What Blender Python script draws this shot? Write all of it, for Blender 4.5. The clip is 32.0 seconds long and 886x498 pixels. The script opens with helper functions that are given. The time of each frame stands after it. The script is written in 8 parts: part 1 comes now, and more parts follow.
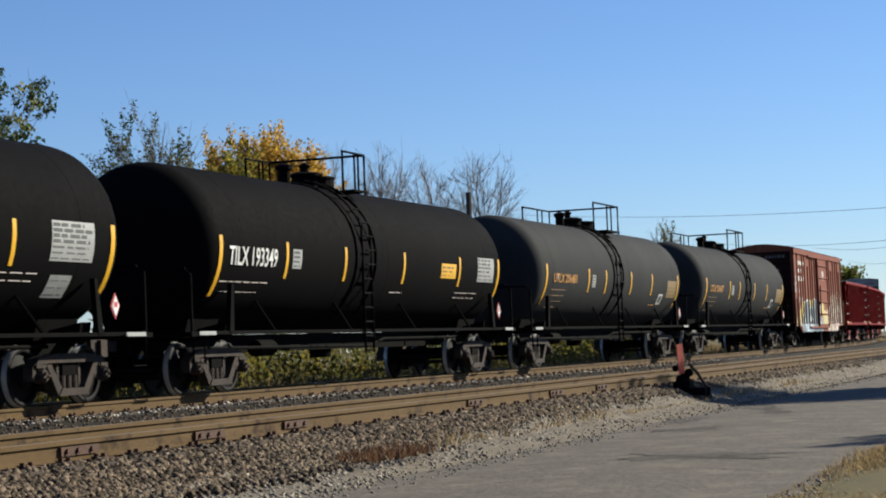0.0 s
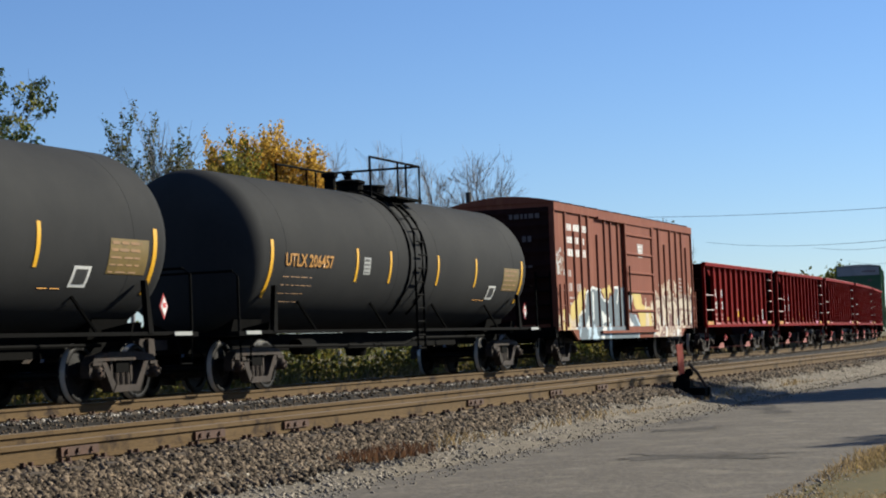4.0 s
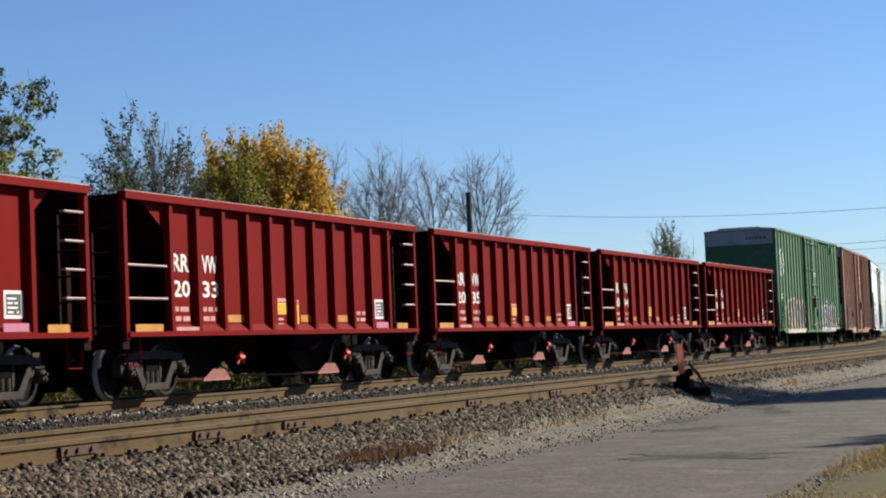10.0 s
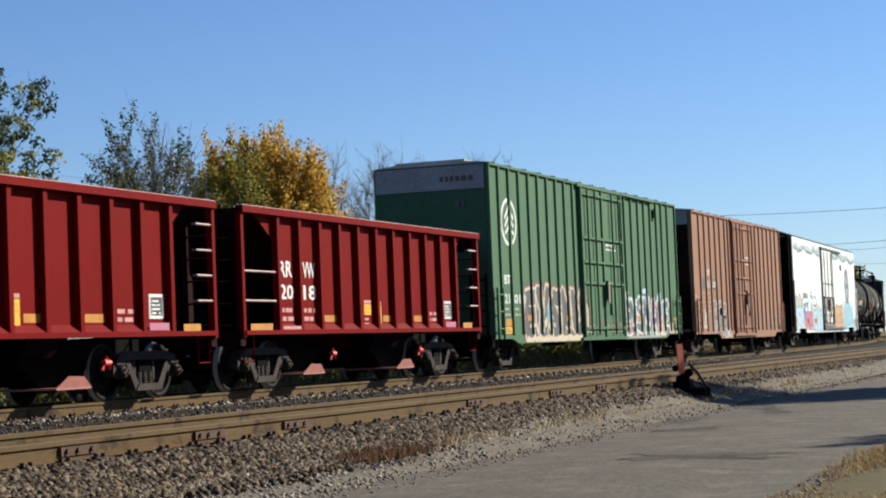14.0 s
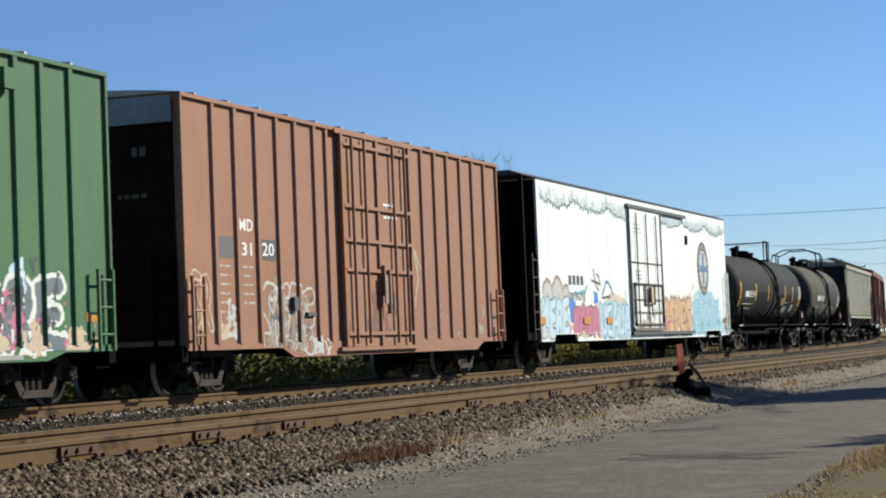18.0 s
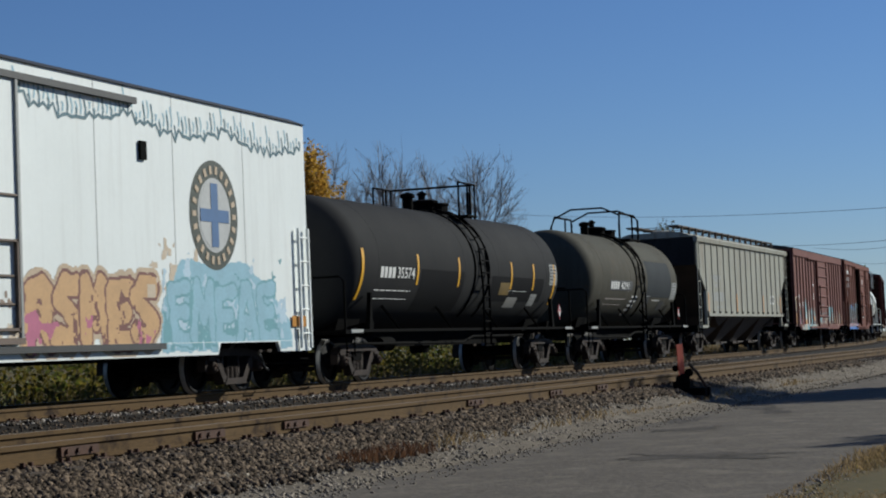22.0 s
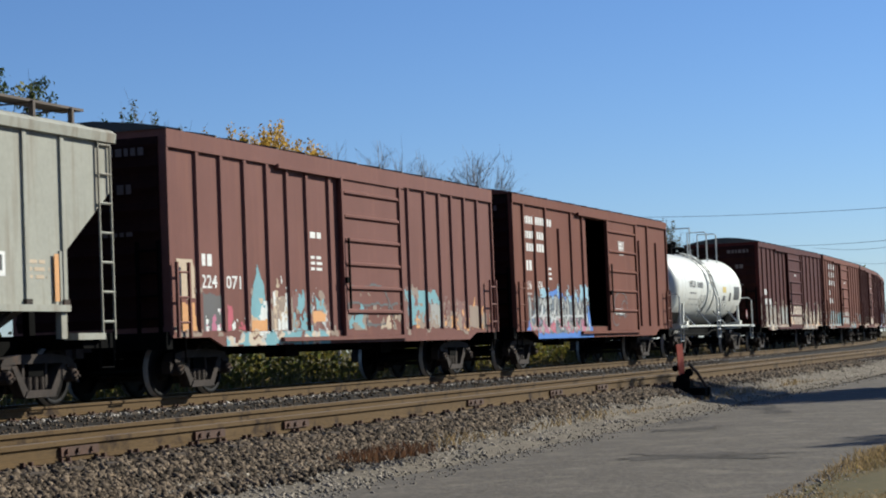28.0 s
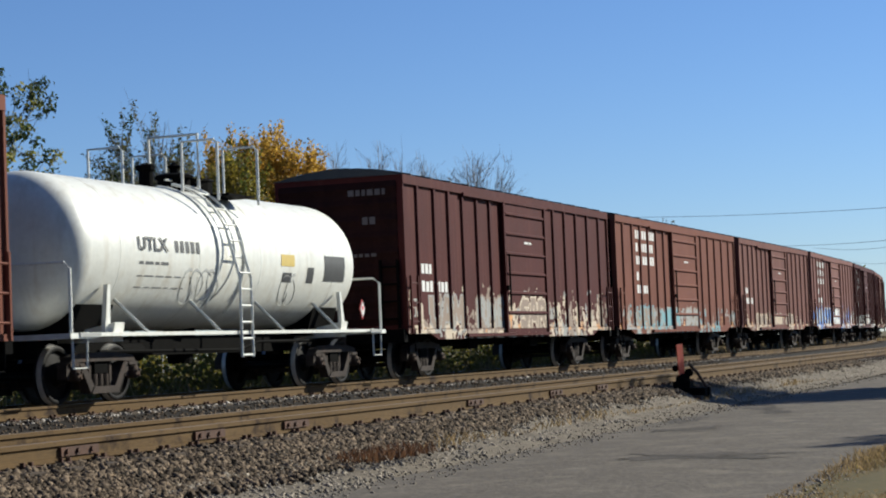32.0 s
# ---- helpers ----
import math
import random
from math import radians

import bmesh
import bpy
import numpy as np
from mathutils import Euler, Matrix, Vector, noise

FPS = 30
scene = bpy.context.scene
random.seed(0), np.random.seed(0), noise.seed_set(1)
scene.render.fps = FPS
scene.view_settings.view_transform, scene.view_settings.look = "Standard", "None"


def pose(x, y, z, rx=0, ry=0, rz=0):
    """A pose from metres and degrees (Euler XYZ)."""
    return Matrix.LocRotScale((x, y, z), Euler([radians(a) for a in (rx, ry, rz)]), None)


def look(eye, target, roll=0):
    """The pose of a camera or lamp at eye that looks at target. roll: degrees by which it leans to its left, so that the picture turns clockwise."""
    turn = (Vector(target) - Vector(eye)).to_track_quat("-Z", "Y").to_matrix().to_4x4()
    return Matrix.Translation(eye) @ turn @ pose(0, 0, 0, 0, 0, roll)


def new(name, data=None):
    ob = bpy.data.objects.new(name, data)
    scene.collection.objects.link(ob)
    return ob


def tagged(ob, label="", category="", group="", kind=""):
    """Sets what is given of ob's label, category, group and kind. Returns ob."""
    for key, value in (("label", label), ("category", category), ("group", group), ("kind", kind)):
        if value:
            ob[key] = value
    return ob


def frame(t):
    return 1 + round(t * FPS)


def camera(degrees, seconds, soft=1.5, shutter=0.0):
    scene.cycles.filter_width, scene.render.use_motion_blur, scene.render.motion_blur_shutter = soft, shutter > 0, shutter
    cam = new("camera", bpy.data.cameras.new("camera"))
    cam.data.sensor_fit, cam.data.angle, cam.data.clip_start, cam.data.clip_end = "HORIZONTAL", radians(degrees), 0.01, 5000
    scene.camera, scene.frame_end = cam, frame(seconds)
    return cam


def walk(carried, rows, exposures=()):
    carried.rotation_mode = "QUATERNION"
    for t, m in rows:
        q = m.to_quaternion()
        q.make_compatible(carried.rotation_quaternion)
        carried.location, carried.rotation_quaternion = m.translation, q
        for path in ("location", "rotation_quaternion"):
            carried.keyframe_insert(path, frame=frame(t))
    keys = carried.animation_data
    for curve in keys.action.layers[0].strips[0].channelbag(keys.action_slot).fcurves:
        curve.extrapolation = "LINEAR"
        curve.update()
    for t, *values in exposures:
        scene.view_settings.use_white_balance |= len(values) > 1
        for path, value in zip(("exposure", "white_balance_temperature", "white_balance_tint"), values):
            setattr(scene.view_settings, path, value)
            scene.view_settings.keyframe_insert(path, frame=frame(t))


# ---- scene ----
# the camera stands on its tripod beside the line; z = 0 is the top of the rails, x runs along them
cam = camera(25.81, 32.0, soft=2.0, shutter=0.1)
EYE = pose(0, 0, 0.6295, 92.947, 2.3235, -69.5215)
walk(cam, [(0.0, EYE), (32.0, EYE)],
     exposures=[(t, 0.9 - d, k, 4.0) for t, d, k in ((0.0, 0.0, 6330.0), (9.0, 0.0, 6330.0), (13.5, 0.0, 6350.0), (16.0, 0.04, 6250.0), (17.0, 0.06, 6250.0), (18.0, 0.14, 6200.0), (19.0, 0.34, 6050.0), (20.0, 0.7, 5880.0), (21.0, 0.93, 5880.0),
                                           (22.0, 0.87, 5850.0), (23.0, 0.54, 5820.0), (24.0, 0.22, 6000.0), (25.0, 0.28, 5850.0), (28.0, 0.24, 6020.0), (30.0, 0.27, 6050.0), (31.0, 0.27, 6050.0), (32.0, 0.2, 6100.0))])

# ---- sky and sun ----
SUN_AZ, SUN_EL = -39.0, 29.0   # degrees: the sun stands this far round from the line (+x) towards the camera's side
world = bpy.data.worlds.new("sky")
scene.world = world
world.use_nodes = True
wn = world.node_tree
sky = wn.nodes.new("ShaderNodeTexSky")
sky.sky_type = "NISHITA"
sky.sun_disc = False
sky.sun_elevation = radians(SUN_EL)
sky.sun_rotation = radians(90 - SUN_AZ)
sky.altitude = 300
sky.air_density, sky.dust_density, sky.ozone_density = 1.0, 0.0, 4.0
wn.nodes["Background"].inputs["Strength"].default_value = 0.051
clear = wn.nodes.new("ShaderNodeMix")     # a clear, dry autumn sky, as a cool-balanced camera sees it
clear.data_type, clear.blend_type = "RGBA", "MULTIPLY"
clear.inputs[0].default_value = 1.0
clear.inputs[7].default_value = (0.93, 1.0, 1.27, 1)
wn.links.new(sky.outputs[0], clear.inputs[6])
wn.links.new(clear.outputs[2], wn.nodes["Background"].inputs["Color"])
sun = new("sun", bpy.data.lights.new("sun", "SUN"))
sun.data.energy, sun.data.angle, sun.data.color = 5.0, radians(0.53), (1.0, 0.92, 0.79)
SUN_DIR = Vector((math.cos(radians(SUN_AZ)) * math.cos(radians(SUN_EL)), math.sin(radians(SUN_AZ)) * math.cos(radians(SUN_EL)), math.sin(radians(SUN_EL))))
sun.matrix_world = look(SUN_DIR * 200, (0, 0, 0))

# ---- materials ----
def node(nt, kind, **inputs):
    n = nt.nodes.new(kind)
    for k, v in inputs.items():
        n.inputs[k].default_value = v
    return n


def mixer(nt, fac, a, b, mode="MIX"):
    m = nt.nodes.new("ShaderNodeMix")
    m.data_type, m.blend_type = "RGBA", mode
    for i, v in ((0, fac), (6, a), (7, b)):
        if isinstance(v, bpy.types.NodeSocket):
            nt.links.new(v, m.inputs[i])
        elif i == 0:
            m.inputs[0].default_value = v
        else:
            m.inputs[i].default_value = (*v, 1)
    return m.outputs[2]


def ramp(nt, fac, lo, hi):
    r = nt.nodes.new("ShaderNodeMapRange")
    r.inputs[1].default_value, r.inputs[2].default_value = lo, hi
    nt.links.new(fac, r.inputs[0])
    return r.outputs[0]


def noise_at(nt, scale, stretch=(1, 1, 1), detail=5.0, rough=0.6):
    tc = nt.nodes.new("ShaderNodeTexCoord")
    mp = nt.nodes.new("ShaderNodeMapping")
    mp.inputs["Scale"].default_value = stretch
    nz = node(nt, "ShaderNodeTexNoise", Scale=scale, Detail=detail, Roughness=rough)
    nt.links.new(tc.outputs["Object"], mp.inputs[0])
    nt.links.new(mp.outputs[0], nz.inputs["Vector"])
    return nz.outputs[0]


def mat(name, col, col2=None, rough=0.6, metal=0.0, big=0.8, fine=30.0, bump=0.15, streak=None, streak_amt=0.5, spots=None, spot_range=(0.62, 0.72),
        per_piece=0.0, spec=0.5, stretch=(1, 1, 1), fine_amt=0.35):
    """A surface with variation at two scales; streak: the colour of vertical run marks; spots: the colour of worn patches."""
    m = bpy.data.materials.new(name)
    m.use_nodes = True
    nt = m.node_tree
    b = nt.nodes["Principled BSDF"]
    col2 = col2 or tuple(c * 0.7 for c in col)
    c = mixer(nt, ramp(nt, noise_at(nt, big, stretch), 0.35, 0.65), col, col2)
    fine_n = noise_at(nt, fine, stretch, 3.0)
    c = mixer(nt, fine_amt, c, mixer(nt, ramp(nt, fine_n, 0.3, 0.7), tuple(x * 0.55 for x in col), tuple(min(1, x * 1.3) for x in col)))
    if streak:
        s = noise_at(nt, 2.2, (2.2, 2.2, 0.16), 4.0)
        f = nt.nodes.new("ShaderNodeMath")
        f.operation = "MULTIPLY"
        f.inputs[1].default_value = streak_amt
        nt.links.new(ramp(nt, s, 0.5, 0.75), f.inputs[0])
        c = mixer(nt, f.outputs[0], c, streak)
    if spots:
        c = mixer(nt, ramp(nt, noise_at(nt, 1.7, (1, 1, 1), 9.0, 0.7), *spot_range), c, spots)
    if per_piece:
        oi = nt.nodes.new("ShaderNodeNewGeometry")
        h = nt.nodes.new("ShaderNodeHueSaturation")
        h.inputs["Saturation"].default_value = 1.0
        nt.links.new(ramp2(nt, oi.outputs["Random Per Island"], 1 - per_piece, 1 + per_piece), h.inputs["Value"])
        nt.links.new(c, h.inputs["Color"])
        c = h.outputs[0]
    nt.links.new(c, b.inputs["Base Color"])
    nt.links.new(ramp2(nt, fine_n, max(0.05, rough - 0.12), min(1, rough + 0.12)), b.inputs["Roughness"])
    b.inputs["Metallic"].default_value = metal
    b.inputs["Specular IOR Level"].default_value = spec
    if bump:
        bp = node(nt, "ShaderNodeBump", Strength=bump, Distance=0.01)
        nt.links.new(fine_n, bp.inputs["Height"])
        nt.links.new(bp.outputs[0], b.inputs["Normal"])
    return m


def ramp2(nt, fac, lo, hi):
    r = nt.nodes.new("ShaderNodeMapRange")
    r.inputs[3].default_value, r.inputs[4].default_value = lo, hi
    nt.links.new(fac, r.inputs[0])
    return r.outputs[0]


M_BLACK = mat("black_tank_paint", (0.0036, 0.0034, 0.0036), (0.0052, 0.0048, 0.005), 0.8, spec=0.02, big=0.5, fine=9, fine_amt=0.15, bump=0.05, streak=(0.006, 0.0055, 0.0052), streak_amt=0.35)
M_GREYBLACK = mat("dusty_black_paint", (0.0265, 0.0265, 0.027), (0.036, 0.0355, 0.035), 0.8, spec=0.04, big=0.5, fine=9, fine_amt=0.15, bump=0.05, streak=(0.0336, 0.0319, 0.0302), streak_amt=0.4)
M_OLIVE = mat("weathered_grey_paint", (0.062, 0.058, 0.046), (0.082, 0.076, 0.06), 0.8, spec=0.05, big=0.7, fine=14, fine_amt=0.15, bump=0.06, streak=(0.1092, 0.105, 0.0882), streak_amt=0.4,
              spots=(0.13, 0.07, 0.025), spot_range=(0.6, 0.8))
# underframe black, set lower still to deepen the shade under the cars
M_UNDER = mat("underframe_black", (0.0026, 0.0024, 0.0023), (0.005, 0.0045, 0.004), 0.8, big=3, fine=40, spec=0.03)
M_TRUCK = mat("truck_cast_steel", (0.048, 0.035, 0.028), (0.012, 0.01, 0.009), 0.75, big=3.5, fine=40, bump=0.3, spots=(0.1, 0.055, 0.034), spot_range=(0.55, 0.7), spec=0.15)
M_WHEEL = mat("wheel_steel", (0.005, 0.0042, 0.0038), (0.009, 0.007, 0.006), 0.6, 0.2, big=4, fine=30, spec=0.1)
M_TREAD = mat("wheel_tread_bright", (0.45, 0.43, 0.4), (0.3, 0.28, 0.25), 0.45, 0.3, big=4, fine=30, bump=0)
M_RUST = mat("boxcar_brown_paint", (0.185, 0.059, 0.035), (0.155, 0.049, 0.029), 0.66, big=0.6, fine=12, fine_amt=0.15, bump=0.06, streak=(0.29, 0.12, 0.07), streak_amt=0.45, spec=0.08)
M_CP1 = mat("faded_maroon_paint", (0.16, 0.07, 0.057), (0.135, 0.057, 0.046), 0.68, big=0.6, fine=12, fine_amt=0.15, bump=0.06, streak=(0.2184, 0.0966, 0.0672), streak_amt=0.4, spec=0.1)
M_MAROON = mat("dark_maroon_paint", (0.062, 0.0115, 0.0095), (0.048, 0.009, 0.0075), 0.65, big=0.6, fine=12, fine_amt=0.15, bump=0.06, streak=(0.126, 0.042, 0.0302), streak_amt=0.35, spec=0.1)
M_PINKBROWN = mat("faded_pink_brown_paint", (0.13, 0.05, 0.038), (0.1, 0.038, 0.03), 0.68, big=0.6, fine=12, fine_amt=0.15, bump=0.06, streak=(0.2772, 0.1512, 0.1176), streak_amt=0.4, spec=0.1)
M_TAN = mat("orange_brown_paint", (0.29, 0.154, 0.1), (0.255, 0.134, 0.087), 0.65, big=0.5, fine=12, fine_amt=0.15, bump=0.05, streak=(0.24, 0.10, 0.06), streak_amt=0.3, spec=0.1)
M_GREEN = mat("boxcar_green_paint", (0.075, 0.145, 0.078), (0.064, 0.128, 0.068), 0.65, big=0.5, fine=12, fine_amt=0.15, bump=0.05, streak=(0.115, 0.175, 0.1), streak_amt=0.35, spec=0.1)
M_RED = mat("hopper_red_paint", (0.158, 0.0032, 0.0028), (0.132, 0.0027, 0.0023), 0.6, big=0.6, fine=12, fine_amt=0.15, bump=0.04, streak=(0.17, 0.010, 0.008), streak_amt=0.3, spec=0.04)
M_REDIN = mat("hopper_red_chute", (0.33, 0.11, 0.085), (0.28, 0.09, 0.07), 0.6, big=1.6, fine=20)
M_WHITE = mat("reefer_white_paint", (0.7, 0.72, 0.69), (0.66, 0.68, 0.65), 0.5, big=0.5, fine=10, fine_amt=0.05, bump=0.03, streak=(0.462, 0.4536, 0.42), streak_amt=0.3)
M_WTANK = mat("tank_white_paint", (0.64, 0.635, 0.58), (0.59, 0.58, 0.52), 0.42, big=0.6, fine=10, fine_amt=0.15, bump=0.03, streak=(0.36, 0.29, 0.19), streak_amt=0.45, spots=(0.34, 0.25, 0.14), spot_range=(0.62, 0.95))
M_CREAM = mat("hopper_grey_cream_paint", (0.33, 0.322, 0.272), (0.28, 0.274, 0.23), 0.65, big=0.6, fine=12, fine_amt=0.15, bump=0.05, streak=(0.17, 0.125, 0.085), streak_amt=0.75, spec=0.1)
M_DARKGREEN = mat("green_end_paint", (0.0504, 0.1092, 0.0588), (0.042, 0.0924, 0.0504), 0.6, big=1, fine=12, spec=0.1)
M_GREYEND = mat("grey_end_band", (0.2688, 0.2772, 0.2856), None, 0.7, big=1, fine=12)
M_ROOF = mat("galvanised_roof", (0.3528, 0.336, 0.3192), (0.252, 0.21, 0.1848), 0.5, 0.5, big=1, fine=12)
M_YELLOW = mat("yellow_reflector", (0.714, 0.3864, 0.0168), (0.672, 0.336, 0.0168), 0.4, big=5, fine=40, bump=0)
M_ORANGE = mat("orange_stencil_paint", (0.63, 0.2772, 0.0168), (0.546, 0.2352, 0.0168), 0.5, big=5, fine=40, bump=0)
M_AMBER = mat("amber_reflector", (0.5, 0.22, 0.02), (0.36, 0.14, 0.016), 0.4, big=5, fine=40, bump=0)
M_LETTER = mat("white_stencil_paint", (0.6552, 0.6468, 0.6132), (0.5712, 0.5544, 0.5208), 0.6, big=4, fine=40, bump=0)
M_RUSTDARK = mat("brown_box_car_paint", (0.15, 0.056, 0.037), (0.125, 0.045, 0.03), 0.66, big=0.6, fine=12, bump=0.06, streak=(0.19, 0.09, 0.06), streak_amt=0.4, spec=0.08, fine_amt=0.15)
# brown darkened well below the side paint, standing for shade on the ends
M_SHADEEND = mat("shade_dark_brown_end", (0.024, 0.0095, 0.008), (0.015, 0.007, 0.006), 0.85, big=1.2, fine=14, bump=0.1, spec=0.04, streak=(0.05, 0.02, 0.015), streak_amt=0.3)
# stencil colour dimmed to suit the shade painted on the ends
M_ENDPRINT = mat("shade_dim_stencil_paint", (0.13, 0.105, 0.1), (0.1, 0.08, 0.075), 0.7, big=4, fine=40, bump=0, spec=0.1)
M_FADED = mat("faded_stencil_paint", (0.3528, 0.3024, 0.2772), (0.2856, 0.2268, 0.2016), 0.6, big=4, fine=40, bump=0)
M_INK = mat("black_stencil_paint", (0.0252, 0.0252, 0.0252), (0.042, 0.042, 0.042), 0.6, big=4, fine=40, bump=0)
M_PLATE = mat("dull_grey_plate", (0.294, 0.294, 0.2772), (0.2352, 0.2352, 0.2184), 0.6, big=6, fine=60, bump=0)
M_REDP = mat("placard_red", (0.504, 0.042, 0.042), None, 0.5, big=5, fine=40, bump=0)
G = {k: mat("spray_" + k, c, tuple(x * 0.85 for x in c), 0.55, big=2.5, fine=16, bump=0.0, fine_amt=0.2) for k, c in dict(
    slate=(0.084, 0.1092, 0.126), chalk=(0.6048, 0.6048, 0.5712), yellow=(0.5208, 0.378, 0.084), buff=(0.462, 0.3528, 0.2352), blue=(0.03, 0.145, 0.47), sky=(0.25, 0.42, 0.5),
    pink=(0.4032, 0.1092, 0.1848), orange=(0.5712, 0.2688, 0.084), black=(0.0294, 0.0294, 0.0336), teal=(0.1344, 0.3024, 0.336), grey=(0.2772, 0.2688, 0.2436), cream=(0.5208, 0.42, 0.3024),
    brown=(0.07, 0.063, 0.06), umber=(0.15, 0.052, 0.036), sand=(0.5, 0.3, 0.13), steel=(0.11, 0.145, 0.175), moss=(0.035, 0.042, 0.026), plum=(0.12, 0.03, 0.06), navy=(0.05, 0.12, 0.26), pale=(0.42, 0.54, 0.62), red=(0.4, 0.05, 0.08), dun=(0.24, 0.17, 0.12), silver=(0.42, 0.42, 0.4032)).items()}
M_RAIL = mat("rail_rusty_steel", (0.088, 0.054, 0.023), (0.125, 0.08, 0.037), 0.75, 0.1, big=1.6, fine=30, bump=0.3, stretch=(0.35, 1, 3), spec=0.1, fine_amt=0.5, spots=(0.026, 0.015, 0.009), spot_range=(0.54, 0.64))
M_RAILTOP = mat("rail_running_surface", (0.2856, 0.2604, 0.2268), (0.2184, 0.1848, 0.1512), 0.4, 0.7, big=2, fine=50, bump=0)
M_RAILTOP2 = mat("siding_rail_top", (0.168, 0.126, 0.0882), (0.2184, 0.168, 0.1176), 0.6, 0.4, big=2, fine=50, bump=0.1)
M_TIE = mat("creosoted_tie_wood", (0.0504, 0.0395, 0.0319), (0.0924, 0.0714, 0.0546), 0.85, big=4, fine=30, bump=0.5, spec=0.1)
M_JOINT = mat("joint_bar_red_rust", (0.085, 0.034, 0.015), (0.022, 0.011, 0.007), 0.85, 0.1, big=6, fine=50, bump=0.4)
M_STONE = mat("ballast_stone", (0.12, 0.088, 0.06), (0.02, 0.015, 0.011), 0.85, big=9, fine=60, bump=0.3, per_piece=0.95, spec=0.1)
M_PALESTONE = mat("pale_ballast_stone", (0.3, 0.27, 0.24), (0.1, 0.085, 0.072), 0.85, big=7, fine=60, bump=0.3, per_piece=0.7, spec=0.1)
M_PEBBLE = mat("pale_pebbles", (0.2, 0.165, 0.125), (0.13, 0.107, 0.08), 0.9, big=6, fine=60, bump=0.2, per_piece=0.5)
M_ROAD = mat("worn_asphalt", (0.118, 0.1, 0.08), (0.066, 0.057, 0.047), 0.9, big=0.8, fine=16, bump=1.0, fine_amt=0.75, spots=(0.165, 0.14, 0.11), spot_range=(0.5, 0.7), spec=0.1)
M_TAR = mat("dark_crack", (0.055, 0.048, 0.04), (0.085, 0.074, 0.06), 0.9, big=4, fine=40, spec=0.1)
M_STAIN = mat("worn_dark_asphalt", (0.085, 0.073, 0.06), (0.055, 0.048, 0.04), 0.9, big=3, fine=16, bump=1.0, fine_amt=0.7, spec=0.1)
M_VERGE = mat("gravel_verge", (0.15, 0.124, 0.092), (0.085, 0.069, 0.052), 0.95, big=1.6, fine=20, bump=1.0, fine_amt=0.6, spec=0.1, spots=(0.23, 0.2, 0.155), spot_range=(0.55, 0.72))
M_GROUND = mat("dry_grass_ground", (0.126, 0.0966, 0.0462), (0.0756, 0.0672, 0.0294), 0.95, big=0.4, fine=8, bump=0.5, spec=0.1)
# near-black brown, so the gaps between loose stones look deep in shade
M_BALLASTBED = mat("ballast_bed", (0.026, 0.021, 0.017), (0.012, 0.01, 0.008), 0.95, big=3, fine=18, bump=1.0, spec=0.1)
M_BARK = mat("tree_bark", (0.084, 0.0714, 0.0588), (0.1344, 0.1176, 0.1008), 0.9, big=3, fine=20, bump=0.5)
M_PALEBARK = mat("pale_grey_bark", (0.21, 0.2, 0.195), (0.28, 0.265, 0.26), 0.9, big=3, fine=20, bump=0.4)
M_POLE = mat("dark_pole_wood", (0.0294, 0.0252, 0.0227), (0.0462, 0.0395, 0.0336), 0.85, big=3, fine=20)
M_WIRE = mat("wire_grey", (0.18, 0.2, 0.22), None, 0.6, big=3, fine=20, bump=0)


def leafy(name, a, b):
    m = mat(name, a, b, 0.6, big=0.5, fine=3, bump=0, per_piece=0.45)
    nt = m.node_tree
    b, out = nt.nodes["Principled BSDF"], nt.nodes["Material Output"]
    tr = nt.nodes.new("ShaderNodeBsdfTranslucent")
    both = nt.nodes.new("ShaderNodeMixShader")
    both.inputs[0].default_value = 0.5
    nt.links.new(b.inputs["Base Color"].links[0].from_socket, tr.inputs[0])
    nt.links.new(b.outputs[0], both.inputs[1])
    nt.links.new(tr.outputs[0], both.inputs[2])
    nt.links.new(both.outputs[0], out.inputs[0])
    b.inputs["Specular IOR Level"].default_value = 0.2
    return m


M_GOLD = leafy("golden_leaves", (0.52, 0.31, 0.05), (0.32, 0.215, 0.045))
M_LIMELEAF = leafy("yellow_green_leaves", (0.26, 0.24, 0.06), (0.13, 0.14, 0.04))
M_GREENLEAF = leafy("green_leaves", (0.06, 0.08, 0.016), (0.14, 0.13, 0.022))
M_OLIVELEAF = leafy("olive_leaves", (0.3, 0.22, 0.035), (0.17, 0.16, 0.03))
M_DARKLEAF = leafy("dark_green_leaves", (0.035, 0.06, 0.022), (0.06, 0.075, 0.03))
M_DULLLEAF = leafy("dull_grey_green_leaves", (0.08, 0.085, 0.035), (0.14, 0.115, 0.045))
M_WEED = leafy("weed_leaves", (0.1, 0.085, 0.016), (0.19, 0.14, 0.025))
M_DRYWEED = leafy("dry_weed_stalks", (0.26, 0.18, 0.085), (0.17, 0.12, 0.06))
M_REDWEED = leafy("red_brown_weeds", (0.075, 0.036, 0.021), (0.11, 0.062, 0.033))
M_STANDRED = mat("faded_orange_target", (0.66, 0.12, 0.055), (0.58, 0.1, 0.045), 0.6, big=6, fine=40)


